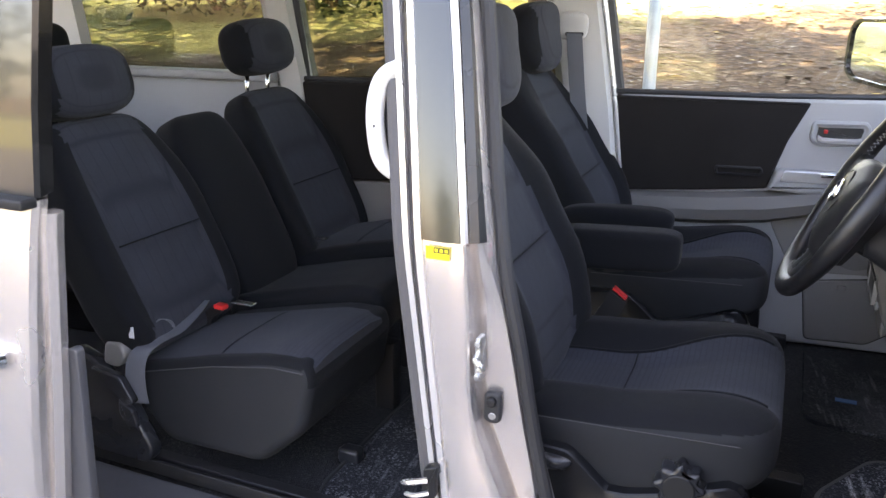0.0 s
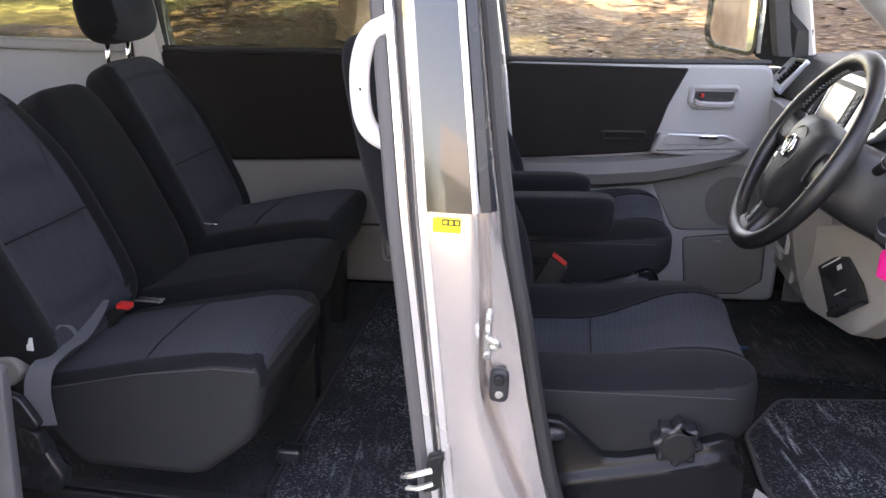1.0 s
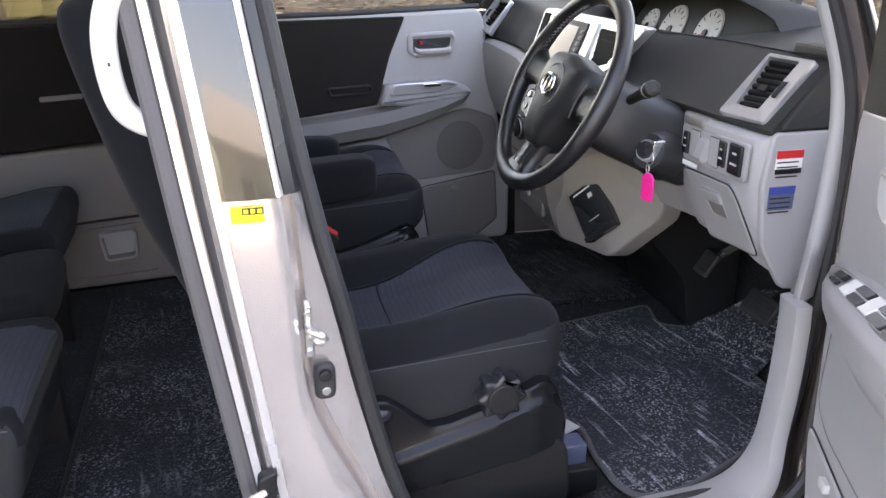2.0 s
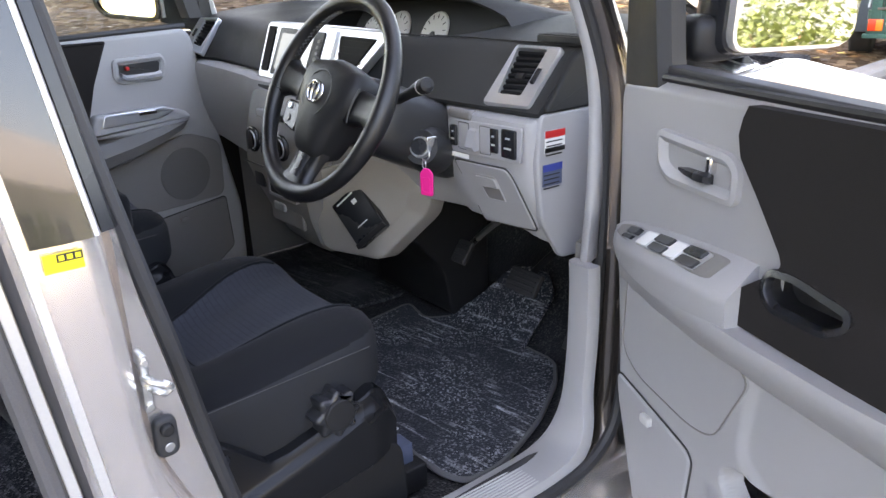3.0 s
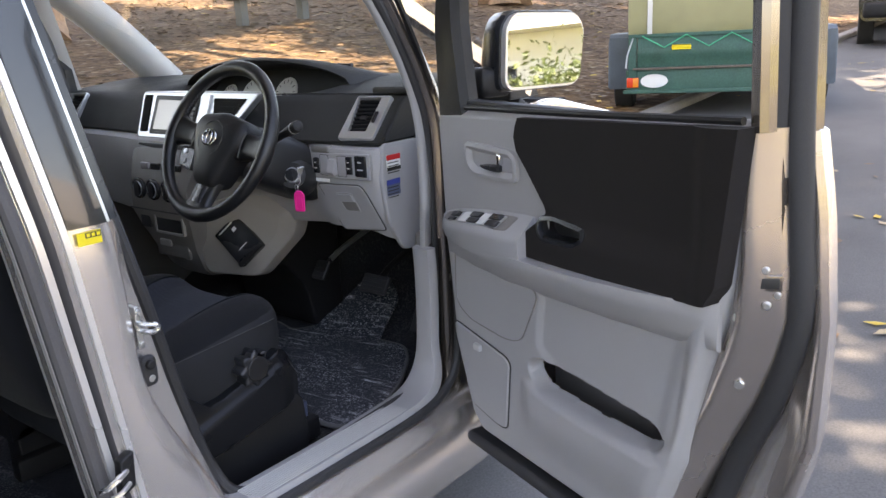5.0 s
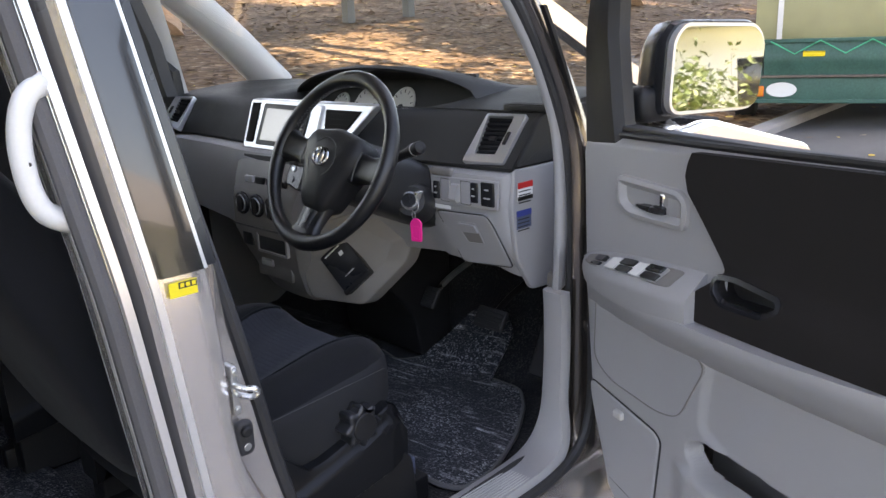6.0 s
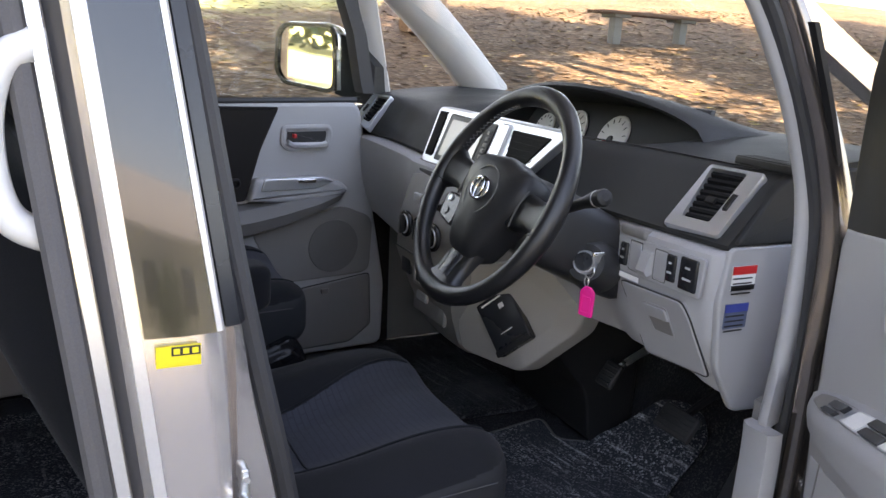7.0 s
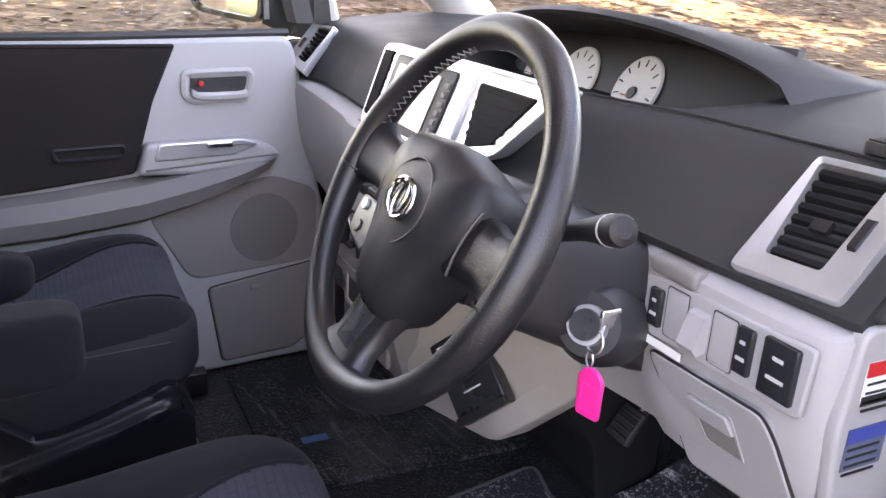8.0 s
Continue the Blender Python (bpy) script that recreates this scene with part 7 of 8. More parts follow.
part("loop", tube(smooth_path([(0.006, 0.030, 0.887), (0.010, 0.002, 0.888), (0.020, -0.008, 0.887), (0.025, -0.007, 0.880), (0.018, -0.002, 0.874), (0.008, 0.030, 0.873)], 5), 0.0042, 8), STEEL, strk)
for z in (0.906, 0.853):
    part("bolt", disc((0.008, 0.018, z), "y", 0.005, -0.004, 6, 0.001), STEEL, strk)
lsw = thing("courtesy_light_switch", None, "black rubber door light switch on the pillar", "switch")
part("boot", prism(rounded([(0.012, 0.770), (0.040, 0.770), (0.040, 0.822), (0.012, 0.822)], 0.012), "y", 0.050, 0.036, 0.005), RUBBER, lsw)
part("plunger", disc((0.026, 0.038, 0.808), "y", 0.008, -0.010, 16, 0.003), PLASTIC_BLACK, lsw)
part("screw", disc((0.027, 0.038, 0.783), "y", 0.006, -0.003, 12, 0.001), STEEL, lsw)
ck = thing("door_latch_catch", None, "black sliding door catch at the pillar foot", "catch")
part("base", prism(rounded([(-0.075, 0.63), (-0.050, 0.64), (-0.045, 0.70), (-0.070, 0.69)], 0.006), "y", -0.004, 0.016, 0.003), PLASTIC_BLACK, ck)
part("hook", tube(smooth_path([(-0.062, -0.004, 0.672), (-0.085, -0.012, 0.668), (-0.10, -0.010, 0.662), (-0.105, 0.0, 0.655)], 4), 0.005, 8), STEEL, ck)
part("hook", tube(smooth_path([(-0.060, -0.004, 0.650), (-0.08, -0.012, 0.645), (-0.098, -0.008, 0.641)], 4), 0.004, 8), STEEL, ck)

# seat belt on the far centre pillar
blt = thing("seat_belt", LEFT, "grey seat belt hanging from its pillar guide", "seat belt")
part("guide", blob((0.045, 0.014, 0.038), 3.5, 10)["all"], GREY_LIGHT, blt, "pale grey belt guide", m=pose(-0.215, -0.055, 1.315))
part("guide_slot", box(-0.205, -0.070, 1.293, 0.050, 0.006, 0.010, 0.002), PLASTIC_BLACK, blt)
part("webbing", loft([[(x - 0.022, y, z), (x + 0.022, y, z), (x + 0.022, y - 0.0015, z), (x - 0.022, y - 0.0015, z)] for x, y, z in ((-0.205, -0.074, 1.295), (-0.190, -0.068, 1.15), (-0.170, -0.062, 1.0), (-0.13, -0.06, 0.7))]), WEBBING, blt, "grey webbing")

# key with pink tag
kx, ky, kz = 0.634, 0.312, 1.004
key = thing("ignition_key", pose(kx, ky, kz), "key in the ignition with a ring and a bright pink tag", "key")
part("key_bow", box(-0.004, 0, 0.0, 0.022, 0.005, 0.018, 0.002), STEEL, key)
part("key_ring", tube([(-0.018 + 0.002 * math.sin(a), 0.011 * math.cos(a), -0.020 + 0.011 * math.sin(a)) for a in (k * 2 * math.pi / 24 for k in range(24))], 0.0012, 6, closed=True), STEEL, key)
part("tag_link", tube([(-0.020, 0.002 + 0.005 * math.cos(a), -0.038 + 0.008 * math.sin(a)) for a in (k * 2 * math.pi / 16 for k in range(16))], 0.001, 6, closed=True), STEEL, key)
tg = rounded([(-0.013, -0.093), (0.013, -0.093), (0.014, -0.053), (0.006, -0.044), (-0.006, -0.044), (-0.014, -0.053)], 0.004, 3)
part("tag", moved(prism(tg, "x", -0.024, -0.019, 0.0015), pose(0, 0, 0, 0, 0, 14)), PINK, key, "bright pink plastic tag")
part("tag_window", moved(frame_plate(rounded([(-0.009, -0.087), (0.009, -0.087), (0.009, -0.060), (-0.009, -0.060)], 0.002), rounded([(-0.0075, -0.0855), (0.0075, -0.0855), (0.0075, -0.0615), (-0.0075, -0.0615)], 0.002), "x", -0.0238, -0.0252), pose(0, 0, 0, 0, 0, 14)), PINK, key)

# mats, pedals
fm = rounded([(0.560, 0.146), (0.540, 0.19), (0.538, 0.28), (0.553, 0.35), (0.530, 0.42), (0.53, 0.62), (0.64, 0.80), (0.95, 0.855), (0.92, 0.745), (1.0, 0.70), (1.0, 0.36), (0.93, 0.290), (0.80, 0.208), (0.70, 0.166), (0.63, 0.143)], 0.030, 5)


mt = thing("floor_mat", None, "dark flecked carpet floor mat with bound edge", "floor mat", "floor mats")
part("mat_surface", prism(fm, "z", 0.418, 0.430, 0.004), MAT, mt, "dark pile with pale flecks")
part("binding", tube([(a, b, 0.426) for a, b in fm], 0.006, 6, closed=True), pbr("mat_binding", (0.13, 0.13, 0.13), 0.8), mt, "grey bound edge")
part("toe_flap", moved(prism(rounded([(-0.02, 0.44), (-0.02, 0.72), (0.10, 0.68), (0.20, 0.665), (0.225, 0.61), (0.22, 0.545), (0.17, 0.485), (0.05, 0.46)], 0.02), "z", 0.0, 0.010, 0.003), pose(0.985, 0, 0.424, 0, -31, 0)), MAT, mt)
mp2 = thing("floor_mat", None, "dark worn passenger floor mat with pale scuffs", "floor mat", "floor mats")
part("mat_surface", prism(rounded([(0.50, 0.94), (0.50, 1.42), (1.0, 1.46), (1.0, 0.92)], 0.05), "z", 0.418, 0.429, 0.004), carpet("scuffed_black_mat", (0.016, 0.017, 0.019), (0.34, 0.34, 0.35), 0.5, 0.5, 1.6), mp2)
part("scrap", box(0.60, 1.08, 0.431, 0.05, 0.02, 0.002, 0.0005), pbr("blue_scrap", (0.05, 0.16, 0.34), 0.5), mp2, "blue scrap")
rm = thing("floor_mat", None, "large flecked carpet mat on the rear floor", "floor mat", "floor mats")
part("mat_surface", prism(rounded([(-0.40, 0.20), (-0.41, 1.26), (0.02, 1.30), (0.02, 0.16), (-0.10, 0.14), (-0.33, 0.15)], 0.05), "z", 0.418, 0.430, 0.004), MAT_SHADED, rm, "dark pile with pale flecks")
part("binding", tube([(-0.33, 0.152, 0.427), (-0.39, 0.185, 0.427), (-0.405, 0.25, 0.427), (-0.41, 1.24, 0.427)], 0.006, 6), RUBBER, rm)
ticket = thing("paper_label", None, "white paper label lying by the driver seat rail", "label")
part("bracket", box(0.462, 0.222, 0.492, 0.045, 0.040, 0.040, 0.003), SLATE, ticket, "dark blue bracket under the label")
part("sheet", loft([[(x, y, z + h) for x, y, z in ((0.437, 0.196, 0.514), (0.457, 0.236, 0.545), (0.497, 0.262, 0.506), (0.455, 0.240, 0.509))] for h in (0.0, 0.0015)]), WHITE, ticket)
for nm, x, y, z, w, h, lbl in (("brake_pedal", 0.965, 0.425, 0.615, 0.095, 0.055, "black rubber brake pedal on a steel arm"), ("parking_brake_pedal", 0.985, 0.664, 0.617, 0.05, 0.06, "black rubber parking brake pedal")):
    pdl = thing(nm, pose(x, y, z, 0, 35, 0), lbl, "pedal")
    pdx = part("pad", box(0, 0, 0, 0.014, w, h, 0.005), RUBBER, pdl)
    for k in range(4):
        part("rib", box(-0.008, 0, -h * 0.32 + h * 0.21 * k, 0.004, w * 0.85, 0.004, 0.001), RUBBER, pdx)
    part("arm", tube(smooth_path([(0.006, 0.0, 0.01), (0.05, 0.0, 0.09), (0.14, 0.0, 0.20)], 4), 0.007, 8, flat=1.4), STEEL if "park" in nm else PLASTIC_BLACK, pdl)
acc = thing("accelerator_pedal", pose(0.985, 0.27, 0.56, 0, 28, 0), "black rubber accelerator pedal", "pedal")
part("pad", box(0, 0, 0, 0.014, 0.05, 0.13, 0.006), RUBBER, acc)
part("arm", tube(smooth_path([(0.006, 0.0, 0.05), (0.06, 0.0, 0.15), (0.14, 0.0, 0.22)], 4), 0.006, 8), PLASTIC_BLACK, acc)

# ---- outside ----


def height(x, y):
    """The ground: level under the van, climbing ahead and up the bank on the far side."""
    h = 0.10 + 0.058 * max(0.0, min(x, 22) - 0.8)
    bank = min(max(0.0, y - 2.3), 60)
    return h + 0.135 * bank - 0.0006 * bank ** 2


def soft_noise(x, y):
    return noise.noise(Vector((x * 0.35, y * 0.35, 0.3))) * 0.06 + noise.noise(Vector((x * 1.7, y * 1.7, 4.3))) * 0.018


def sheet(xs, ys, raise_by, rough):
    bm = bmesh.new()
    rows = [[bm.verts.new((x, y, height(x, y) + raise_by + (soft_noise(x, y) if rough and y > 2.6 else 0))) for x in xs] for y in ys]
    for a, b in zip(rows, rows[1:]):
        for i in range(len(xs) - 1):
            bm.faces.new((a[i], a[i + 1], b[i + 1], b[i]))
    return bm


gx = [-900, -300, -120, -60] + [-40 + 1.0 * i for i in range(101)] + [75, 110, 200, 400, 900]
gy = [-900, -300, -120, -60, -30, -20, -14, -10, -6, -3, -1, 0.5, 1.5] + [2.0 + 0.6 * i for i in range(41)] + [30, 36, 45, 60, 90, 150, 300, 900]
ground = part("ground", sheet(gx, gy, 0.0, True), LITTER, None, "brown leaf litter and dry earth bank", smooth=60)
tagged(ground, category="ground", kind="structure")
rx = [-60 + 2.0 * i for i in range(81)]
road = part("road", sheet(rx, [-9.5, -7, -5, -3, -1.5, 0, 1, 1.9], 0.012, False), ASPHALT, None, "worn grey asphalt road with scattered leaves", smooth=60)
tagged(road, category="road", kind="structure")
kb = loft([[(x, y, height(x, 1.9) + z) for y, z in ((1.88, -0.1), (1.88, 0.06), (1.90, 0.08), (2.02, 0.08), (2.03, -0.1))] for x in rx])
tagged(part("kerb", kb, pbr("kerb_concrete", (0.33, 0.31, 0.29), 0.9, var=0.2, scale=4, bump=0.6), None, "grey concrete kerb"), category="kerb", kind="structure")

# fallen leaves: loose litter on the bank, a few on the road
LEAFS = [pbr("fallen_leaf_brown", (0.15, 0.088, 0.045), 0.7, var=0.4, scale=2), pbr("fallen_leaf_pale", (0.38, 0.29, 0.17), 0.65, var=0.3, scale=2), pbr("fallen_leaf_yellow", (0.62, 0.42, 0.05), 0.6, var=0.2, scale=2)]
rng = random.Random(5)


def leaf_patch(n, place, sizes, mats, name, label):
    vs, fs, ms = [], [], []
    for _ in range(n):
        x, y = place()
        z = height(x, y) + (soft_noise(x, y) if y > 2.6 else 0.013)
        a, s, tilt = rng.uniform(0, 6.28), rng.uniform(*sizes), rng.uniform(-0.5, 0.5)
        c, d = math.cos(a), math.sin(a)
        k = len(vs)
        for u, v, h in ((-1, 0, 0.1), (-0.1, -0.38, 0.0), (1, 0, 0.25), (-0.1, 0.38, 0.25 + tilt * 0.5)):
            vs.append((x + s * (u * c - v * d), y + s * (u * d + v * c), z + s * 0.35 * (h + 0.4)))
        fs.append((k, k + 1, k + 2, k + 3))
        ms.append(rng.choices(range(3), mats)[0])
    me = bpy.data.meshes.new(name)
    me.from_pydata(vs, [], fs)
    for m in LEAFS:
        me.materials.append(m)
    me.polygons.foreach_set("material_index", ms)
    return tagged(new(name, me), label, "leaves", kind="stuff")


leaf_patch(26000, lambda: (rng.uniform(-12, 16), 2.4 + 12 * rng.random() ** 1.3), (0.03, 0.075), (7, 1.5, 0.3), "leaf_litter", "dry brown and tan fallen leaves")
leaf_patch(500, lambda: (rng.uniform(0.5, 16), rng.uniform(-4, 1.8)), (0.03, 0.06), (2, 2, 3), "road_leaves", "scattered yellow and brown leaves on asphalt")

# trees with trunks, limbs and leafy crowns that shade the van
BARK = pbr("smooth_pale_bark", (0.40, 0.25, 0.16), 0.85, var=0.45, scale=2.5, fine=30, bump=0.8, stretch=(1, 1, 0.25))
LEAF = pbr("tree_leaf", (0.075, 0.105, 0.030), 0.55, var=0.4, scale=1.5, fine=8)


def crown(cx, cy, cz, rx_, ry_, rz_, n, seed, size=(0.10, 0.22)):
    r = random.Random(seed)
    clumps = []
    for _ in range(46):
        a, b = r.uniform(0, 6.28), r.uniform(-0.5, 1)
        q = r.uniform(0.35, 1.0)
        clumps.append((cx + rx_ * q * math.cos(a), cy + ry_ * q * math.sin(a), cz + rz_ * b * 0.8, r.uniform(0.35, 0.85)))
    vs, fs = [], []
    for _ in range(n):
        x, y, z, w = r.choice(clumps)
        p = Vector((x + r.gauss(0, w), y + r.gauss(0, w), z + r.gauss(0, w * 0.55)))
        d1 = Vector((r.uniform(-1, 1), r.uniform(-1, 1), r.uniform(-0.7, 0.3))).normalized()
        d2 = d1.cross(Vector((r.uniform(-1, 1), r.uniform(-1, 1), r.uniform(0.2, 1)))).normalized()
        s = r.uniform(*size)
        k = len(vs)
        vs += [p - d1 * s, p + d2 * s * 0.42, p + d1 * s, p - d2 * s * 0.42]
        fs.append((k, k + 1, k + 2, k + 3))
    me = bpy.data.meshes.new("crown")
    me.from_pydata([tuple(v) for v in vs], [], fs)
    me.materials.append(LEAF)
    return me, clumps


def tree(x, y, tall, r0, spread, n, seed, label):
    g = height(x, y)
    t = thing("tree", pose(x, y, g - 0.05), label, "tree", "roadside trees")
    r = random.Random(seed)
    pts = [(0, 0, 0), (0.05, 0.02, 0.3), (r.uniform(-0.1, 0.1), r.uniform(-0.1, 0.1), tall * 0.35), (r.uniform(-0.3, 0.3), r.uniform(-0.3, 0.3), tall * 0.7), (r.uniform(-0.4, 0.4), r.uniform(-0.4, 0.4), tall)]
    sm = smooth_path(pts, 6)
    rad = [r0 * (1.35 if i == 0 else 1.15 if i < 3 else 1 - 0.8 * i / len(sm)) for i in range(len(sm))]
    part("trunk", tube(sm, rad, 16), BARK, t, smooth=60)
    me, clumps = crown(0, 0, tall, spread, spread, 2.0, n, seed)
    for c in clumps[:9]:
        b = Vector(sm[int(len(sm) * r.uniform(0.45, 0.85))])
        e = Vector(c[:3])
        part("limb", tube(smooth_path([b, b.lerp(e, 0.5) + Vector((0, 0, 0.3)), e], 4), [r0 * 0.3 * (1 - 0.85 * i / 8) for i in range(9)], 8), BARK, t, smooth=60)
    o = new("crown", me)
    o.parent = t
    return t


tree(13.6, 8.4, 8.0, 0.42, 7.5, 60000, 11, "large tree with smooth orange-brown bark")
# from here on trunks stand out of sight, added for their crowns' shade
tree(-4.7, 3.1, 7.4, 0.24, 6.4, 46000, 12, "unseen leafy tree added to shade the van")
tree(-1.9, 7.0, 8.0, 0.36, 6.4, 32000, 13, "large pale-barked tree, hidden, added to shade the bank")
tree(-12.0, 4.0, 7.5, 0.30, 4.5, 6000, 15, "unseen leafy roadside tree on the bank")
tree(5.2, 10.5, 8.0, 0.34, 7.0, 80000, 16, "tall leafy tree, hidden, added to shade the bank")
tree(-11.5, 9.0, 7.5, 0.30, 4.6, 20000, 17, "large unseen tree added to shade the bank")
wr = random.Random(31)
wv, wf = [], []
for _ in range(7000):
    a = wr.random()
    p = Vector((-30 - 10 * wr.random(), -26 + 60 * a, 0.6 + (5.5 + 2.5 * math.sin(a * 23)) * wr.random() ** 0.8))
    d1 = Vector((wr.uniform(-1, 1), wr.uniform(-1, 1), wr.uniform(-0.7, 0.3))).normalized() * wr.uniform(0.3, 0.7)
    d2 = d1.cross(Vector((wr.uniform(-1, 1), wr.uniform(-1, 1), 0.6))).normalized() * 0.25
    wv += [p - d1, p + d2, p + d1, p - d2]
    wf.append(tuple(range(len(wv) - 4, len(wv))))
wm = bpy.data.meshes.new("far_woods")
wm.from_pydata([tuple(v) for v in wv], [], wf)
wm.materials.append(LEAF)
tagged(new("far_woods", wm), "green woods at the end of the road", "woods", kind="stuff")


def shrub(x, y, w, h, n, seed, label):
    g = height(x, y)
    t = thing("shrub", pose(x, y, g), label, "shrub", "shrubs")
    for k in range(5):
        a = k * 1.26
        part("stem", tube(smooth_path([(0, 0, -0.05), (0.2 * w * math.cos(a), 0.2 * w * math.sin(a), h * 0.4), (0.45 * w * math.cos(a), 0.45 * w * math.sin(a), h * 0.8)], 4), [0.035, 0.033, 0.03, 0.028, 0.025, 0.02, 0.018, 0.015, 0.01], 6), BARK, t)
    me, _ = crown(0, 0, h * 0.6, w * 0.7, w * 0.7, h * 0.5, n, seed, (0.05, 0.11))
    o = new("foliage", me)
    o.parent = t
    return t


# the first two are added in place of a tree's shadow on the lawn
shrub(-8.4, 10.2, 1.7, 1.0, 3500, 21, "dark green shrub standing in for a tree shadow")
shrub(-6.5, 10.6, 1.4, 0.9, 2500, 22, "dark green shrub standing in for a tree shadow")
shrub(2.3, -14.7, 1.1, 1.45, 2600, 23, "bushy green shrub by the house")
shrub(-4.0, -14.0, 2.0, 2.2, 3500, 24, "bushy green shrub by the house")

# sign post close to the far side
GALV = pbr("galvanised_steel", (0.42, 0.47, 0.52), 0.45, 0.6, var=0.15, scale=12)
sp_ = thing("sign_post", pose(-0.22, 2.78, height(-0.22, 2.78)), "bare galvanised steel sign post", "post")
part("pole", tube([(0, 0, -0.1), (-0.02, 0, 3.0)], 0.029, 14), GALV, sp_)
part("cap", tube([(-0.02, 0, 2.99), (-0.02, 0, 3.02)], [0.031, 0.02], 14), GALV, sp_)

# picnic table on the bank
WOOD = pbr("weathered_red_timber", (0.13, 0.075, 0.05), 0.8, var=0.3, scale=3, fine=60, bump=0.5, stretch=(1, 6, 1))
CONC = pbr("weathered_concrete", (0.17, 0.165, 0.15), 0.9, var=0.2, scale=4, bump=0.4)
bt = thing("picnic_bench", pose(8.6, 9.6, height(8.6, 9.6), 0, 0, -3), "timber-topped bench on concrete posts on the bank", "bench")
for k in range(3):
    part("plank", box(0, -0.16 + 0.16 * k, 0.42, 2.0, 0.145, 0.045, 0.006), WOOD, bt)
for x in (-0.62, 0.62):
    part("post", box(x, 0, 0.15, 0.14, 0.16, 0.46, 0.01), CONC, bt)
    part("bracket", box(x, 0, 0.375, 0.30, 0.36, 0.05, 0.008), CONC, bt)

# covered box trailer parked ahead
TG = pbr("green_trailer_paint", (0.035, 0.11, 0.085), 0.5, var=0.3, scale=5, fine=60, bump=0.2)
TDK = pbr("rusty_steel_edge", (0.16, 0.13, 0.11), 0.7, 0.3, var=0.35, scale=20)
CANVAS = pbr("olive_canvas", (0.36, 0.34, 0.19), 0.85, var=0.12, scale=5, fine=500, bump=0.4)
TYRE = pbr("tyre_rubber", (0.018, 0.018, 0.018), 0.85, var=0.2, fine=200, bump=0.3)
LAMP = pbr("red_lamp_lens", (0.75, 0.06, 0.02), 0.2, var=0.1)
LAMP_O = pbr("orange_lamp_lens", (0.85, 0.25, 0.03), 0.2, var=0.1)
TRG = height(6.4, 1.4) - 0.09
tr = thing("box_trailer", pose(6.32, 1.41, 0.09, 0, 0, 20.1), "green steel box trailer with an olive canvas cover", "trailer")
part("tail_panel", join(box(0.02, 0, 0.665, 0.04, 1.52, 0.19, 0.006), box(0.01, 0, 0.575, 0.06, 1.56, 0.03, 0.004)), TG, tr, "green lower tail panel")
part("tail_edge", box(-0.006, 0, 0.770, 0.05, 1.40, 0.018, 0.004), TDK, tr)
tail = []
for i in range(9):
    z = 0.78 + 0.26 * i / 8
    bulge = 0.03 * math.sin(math.pi * i / 8) ** 2
    tail.append([(-0.004 - bulge, 0.66, z), (-0.004 - bulge, -0.66, z), (0.03, -0.66, z), (0.03, 0.66, z)])
part("tailgate", loft(tail), TG, tr, "green pressed tailgate")
part("top_rail", box(0.0, 0, 1.045, 0.045, 1.44, 0.030, 0.005), TG, tr)
for s_ in (-1, 1):
    part("corner_post", box(0.01, s_ * 0.705, 0.86, 0.05, 0.07, 0.40, 0.006), TG, tr)
    part("tail_chain", tube([(-0.01, s_ * 0.70, 1.03), (-0.02, s_ * 0.745, 0.90), (-0.02, s_ * 0.76, 0.78)], 0.008, 6), GALV, tr)
    tl_ = part("tail_lamp", box(-0.012, s_ * 0.70, 0.655, 0.03, 0.10, 0.085, 0.006), LAMP, tr, "red tail lamp")
    part("lamp_lens", box(-0.028, s_ * 0.675, 0.655, 0.004, 0.045, 0.078, 0.002), LAMP_O, tl_, "orange lens")
    part("side_panel", box(1.0, s_ * 0.72, 0.85, 1.98, 0.03, 0.44, 0.006), TG, tr)
    part("mudguard", prism(rounded([(0.40, 0.58), (0.42, 0.98), (0.55, 1.06), (1.15, 1.06), (1.28, 0.98), (1.30, 0.58), (1.25, 0.58), (1.22, 0.96), (1.12, 1.02), (0.58, 1.02), (0.48, 0.96), (0.46, 0.58)], 0.02), "y", s_ * 0.74, s_ * 0.96, 0.006), pbr("blue_grey_guard", (0.09, 0.12, 0.15), 0.6, var=0.3, scale=6), tr, "blue-grey mudguard")
    part("guard_face", box(0.405, s_ * 0.85, 0.80, 0.02, 0.20, 0.46, 0.006), pbr("grey_guard_face", (0.10, 0.125, 0.15), 0.6, var=0.3, scale=6), tr)
    wz = TRG + 0.29
    wh = part("wheel", disc((0.85, s_ * 0.76, wz), "y", 0.29, s_ * 0.17, 30, 0.03), TYRE, tr, "black tyre")
    part("hub", disc((0.85, s_ * 0.925, wz), "y", 0.17, s_ * 0.012, 20, 0.004), GALV, wh)
part("axle", tube([(0.85, -0.8, TRG + 0.29), (0.85, 0.8, TRG + 0.29)], 0.03, 8), TDK, tr)
part("floor", box(1.0, 0, 0.60, 1.95, 1.44, 0.03, 0.003), TDK, tr)
part("tow_bar", tube([(2.0, 0, 0.58), (3.2, 0, 0.60)], 0.04, 8), TDK, tr)
cover = [[(0.01, y + 0.0, 1.055), (-0.03 + 0.012 * math.sin(y * 9), y, 1.15), (-0.02 + 0.010 * math.sin(y * 7 + 1), y, 1.40), (0.02, y, 1.66), (0.12, y, 1.74 + 0.06 * (1 - (y / 0.74) ** 2)), (1.0, y, 1.76 + 0.06 * (1 - (y / 0.74) ** 2)), (1.9, y, 1.74), (1.98, y, 1.6), (1.98, y, 1.055)] for y in [-0.74 + 0.0925 * i for i in range(17)]]
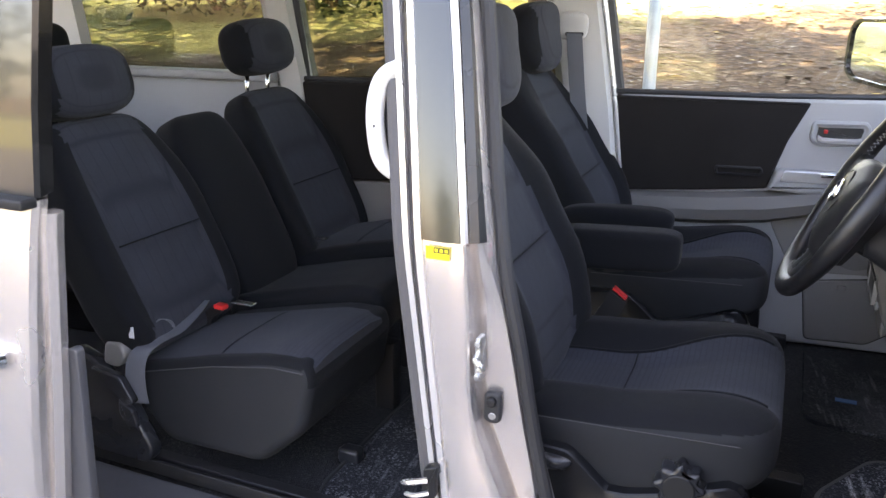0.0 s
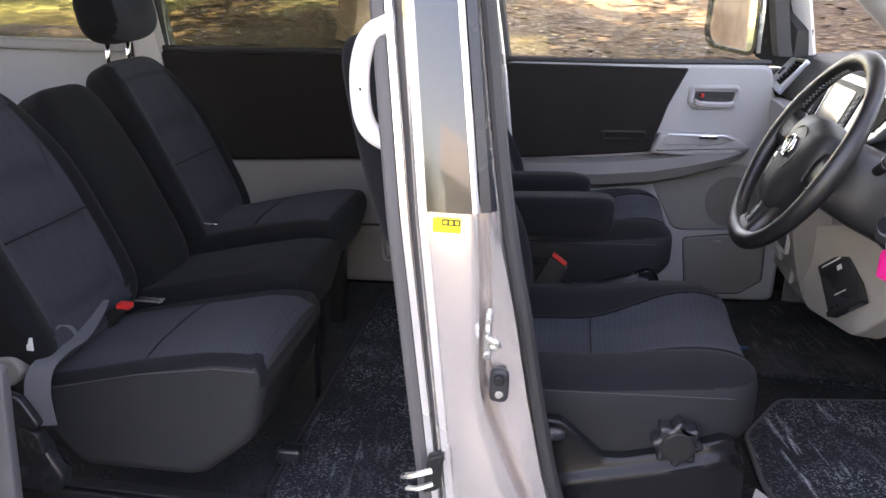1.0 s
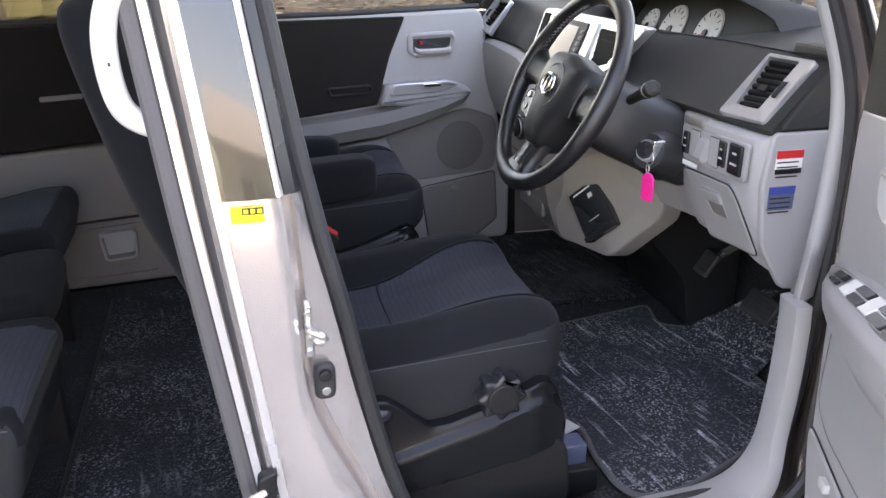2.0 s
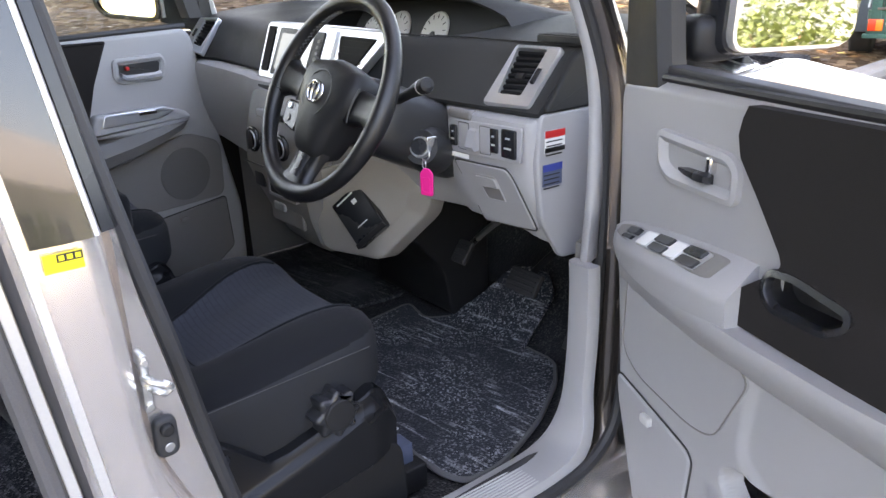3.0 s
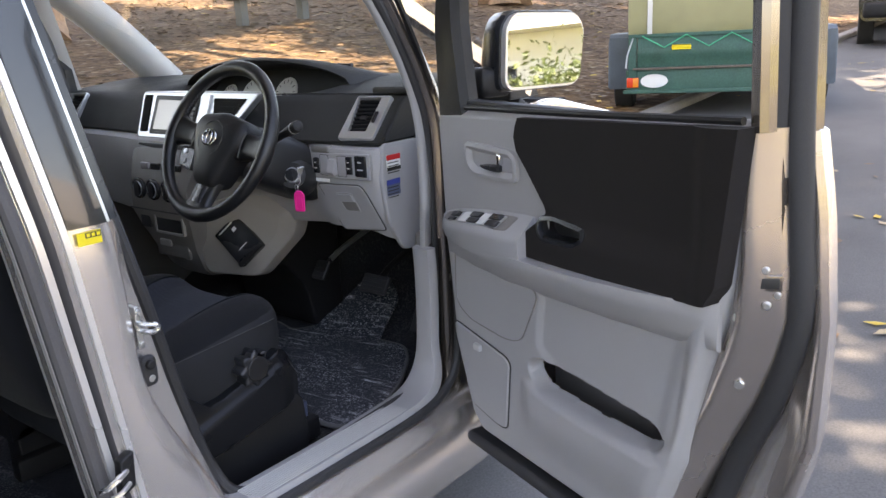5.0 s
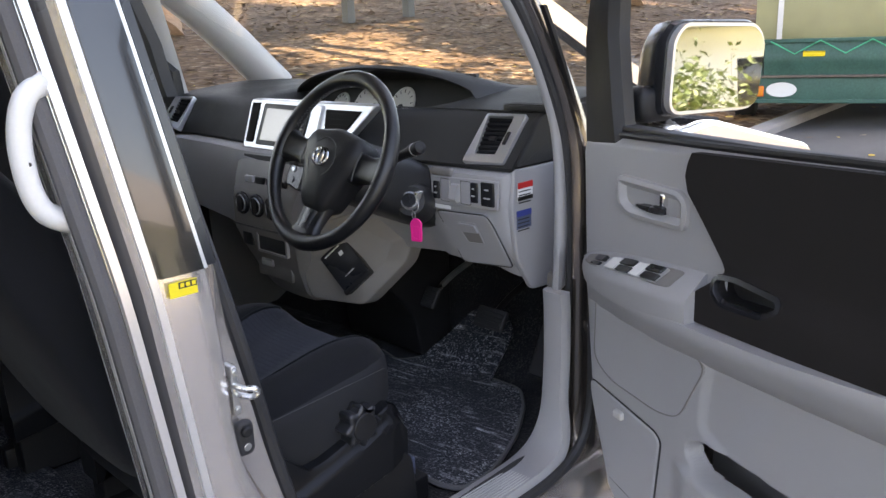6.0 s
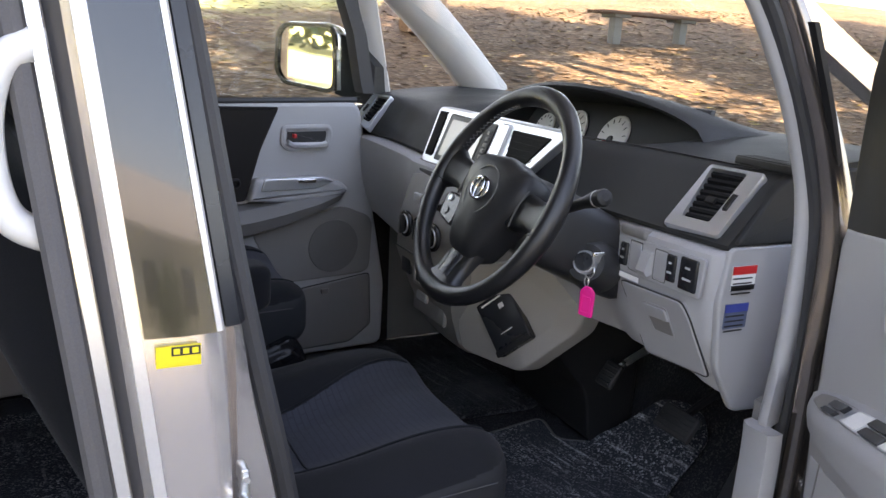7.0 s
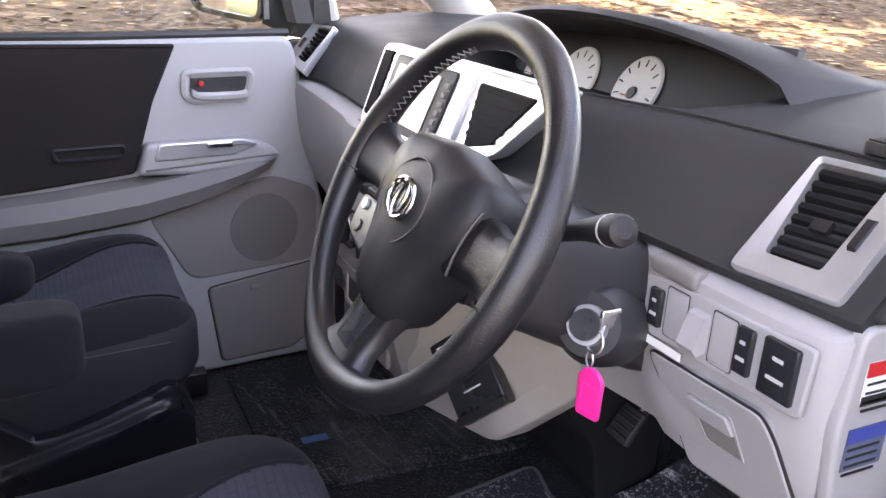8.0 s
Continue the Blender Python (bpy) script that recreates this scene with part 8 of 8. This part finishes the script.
part("canvas_cover", loft(cover), CANVAS, tr, "olive canvas cover")
for y in (-0.52, 0.56):
    part("cover_strap", loft([[(x - 0.006, y - 0.02, z), (x - 0.006, y + 0.02, z), (x, y + 0.02, z), (x, y - 0.02, z)] for x, z in ((-0.03, 1.06), (-0.045, 1.15), (-0.036, 1.40), (0.005, 1.66), (0.10, 1.78))]), WHITE_GRIP, tr, "white strap")
part("lashing_cord", tube([(-0.05, 0.62 - 0.09 * k, 1.045 - (0.10 if k % 4 == 2 else 0.0 if k % 2 == 0 else 0.05)) for k in range(15)], 0.006, 6), pbr("green_cord", (0.02, 0.42, 0.22), 0.6), tr, "green lashing cord")
pl = part("number_plate", box(-0.012, -0.48, 0.675, 0.006, 0.40, 0.125, 0.004), YELLOW, tr, "yellow number plate")
for k in range(7):
    if k != 1:
        part("plate_bar", box(-0.0162, -0.32 - 0.054 * k, 0.68, 0.001, 0.030, 0.075, 0.0), INK, pl)
part("maker_badge", box(-0.040, 0.30, 0.945, 0.006, 0.16, 0.04, 0.015), YELLOW, tr, "yellow oval badge")
ov = [(0.52 + 0.115 * math.cos(k * math.pi / 12), 0.665 + 0.058 * math.sin(k * math.pi / 12)) for k in range(24)]
part("white_oval_sticker", prism(ov, "x", -0.0005, -0.004, 0.001), WHITE, tr, "white oval sticker")

# dark car further on
DK = pbr("dark_car_paint", (0.03, 0.028, 0.028), 0.25, 0.3, var=0.1, coat=0.8)
cg = height(11.5, 0.5)
suv = thing("parked_car", pose(11.6, 0.55, cg, 0, 0, 12), "dark station wagon with a tow ball", "car")
part("body", loft([[(x, y, z) for y, z in rounded([(-0.88, 0.36), (0.88, 0.36), (0.92, 0.62), (0.86, 0.95), (-0.86, 0.95), (-0.92, 0.62)], 0.08)] for x in (0.0, 0.06, 0.3, 4.2, 4.4)]), DK, suv, "dark painted body")
part("cabin", loft([[(x, y, z) for y, z in rounded([(-w, 0.93), (w, 0.93), (w - 0.14, h), (-w + 0.14, h)], 0.06)] for x, w, h in ((0.10, 0.84, 1.0), (0.45, 0.84, 1.52), (2.6, 0.84, 1.54), (3.4, 0.84, 1.0))]), FILM, suv)
part("bumper", box(-0.02, 0, 0.50, 0.16, 1.72, 0.20, 0.05), PLASTIC_BLACK, suv)
part("tow_ball", tube([(-0.16, 0.25, 0.46), (-0.16, 0.25, 0.56), (-0.16, 0.25, 0.60)], [0.02, 0.018, 0.03], 12), CHROME, suv)
for y in (-0.80, 0.80):
    for x in (0.85, 3.6):
        part("wheel", disc((x, y - 0.10 if y > 0 else y - 0.1, 0.33), "y", 0.33, 0.2, 26, 0.03), TYRE, suv)

# house across the road, seen only in the mirrors
hs = thing("house", pose(6.0, -19.0, 0.10), "single-storey pale house across the road", "house")
WALLW = pbr("white_render", (0.74, 0.74, 0.74), 0.85, var=0.08, scale=2, bump=0.2)
part("wall", box(0, 0, 1.3, 16, 6, 2.6, 0.02), WALLW, hs)
part("roof", prism([(-3.9, 2.6), (3.9, 2.6), (0, 4.3)], "x", -8.6, 8.6, 0.03), pbr("grey_roof", (0.42, 0.41, 0.39), 0.8, var=0.15), hs)
for x in (-5.0, -1.5, 2.5, 5.5):
    w_ = part("window", box(x, 3.0, 1.45, 1.5, 0.10, 1.2, 0.01), WHITE, hs)
    part("pane", box(x, 3.055, 1.45, 1.3, 0.02, 1.0, 0.004), FILM, w_)
verge = part("verge", sheet(rx, [-30, -16, -12, -9.5], 0.02, False), pbr("dry_lawn", (0.24, 0.24, 0.09), 0.95, var=0.3, scale=3, fine=60, bump=0.6), None, "sunlit dry lawn across the road")
tagged(verge, category="lawn", kind="structure")
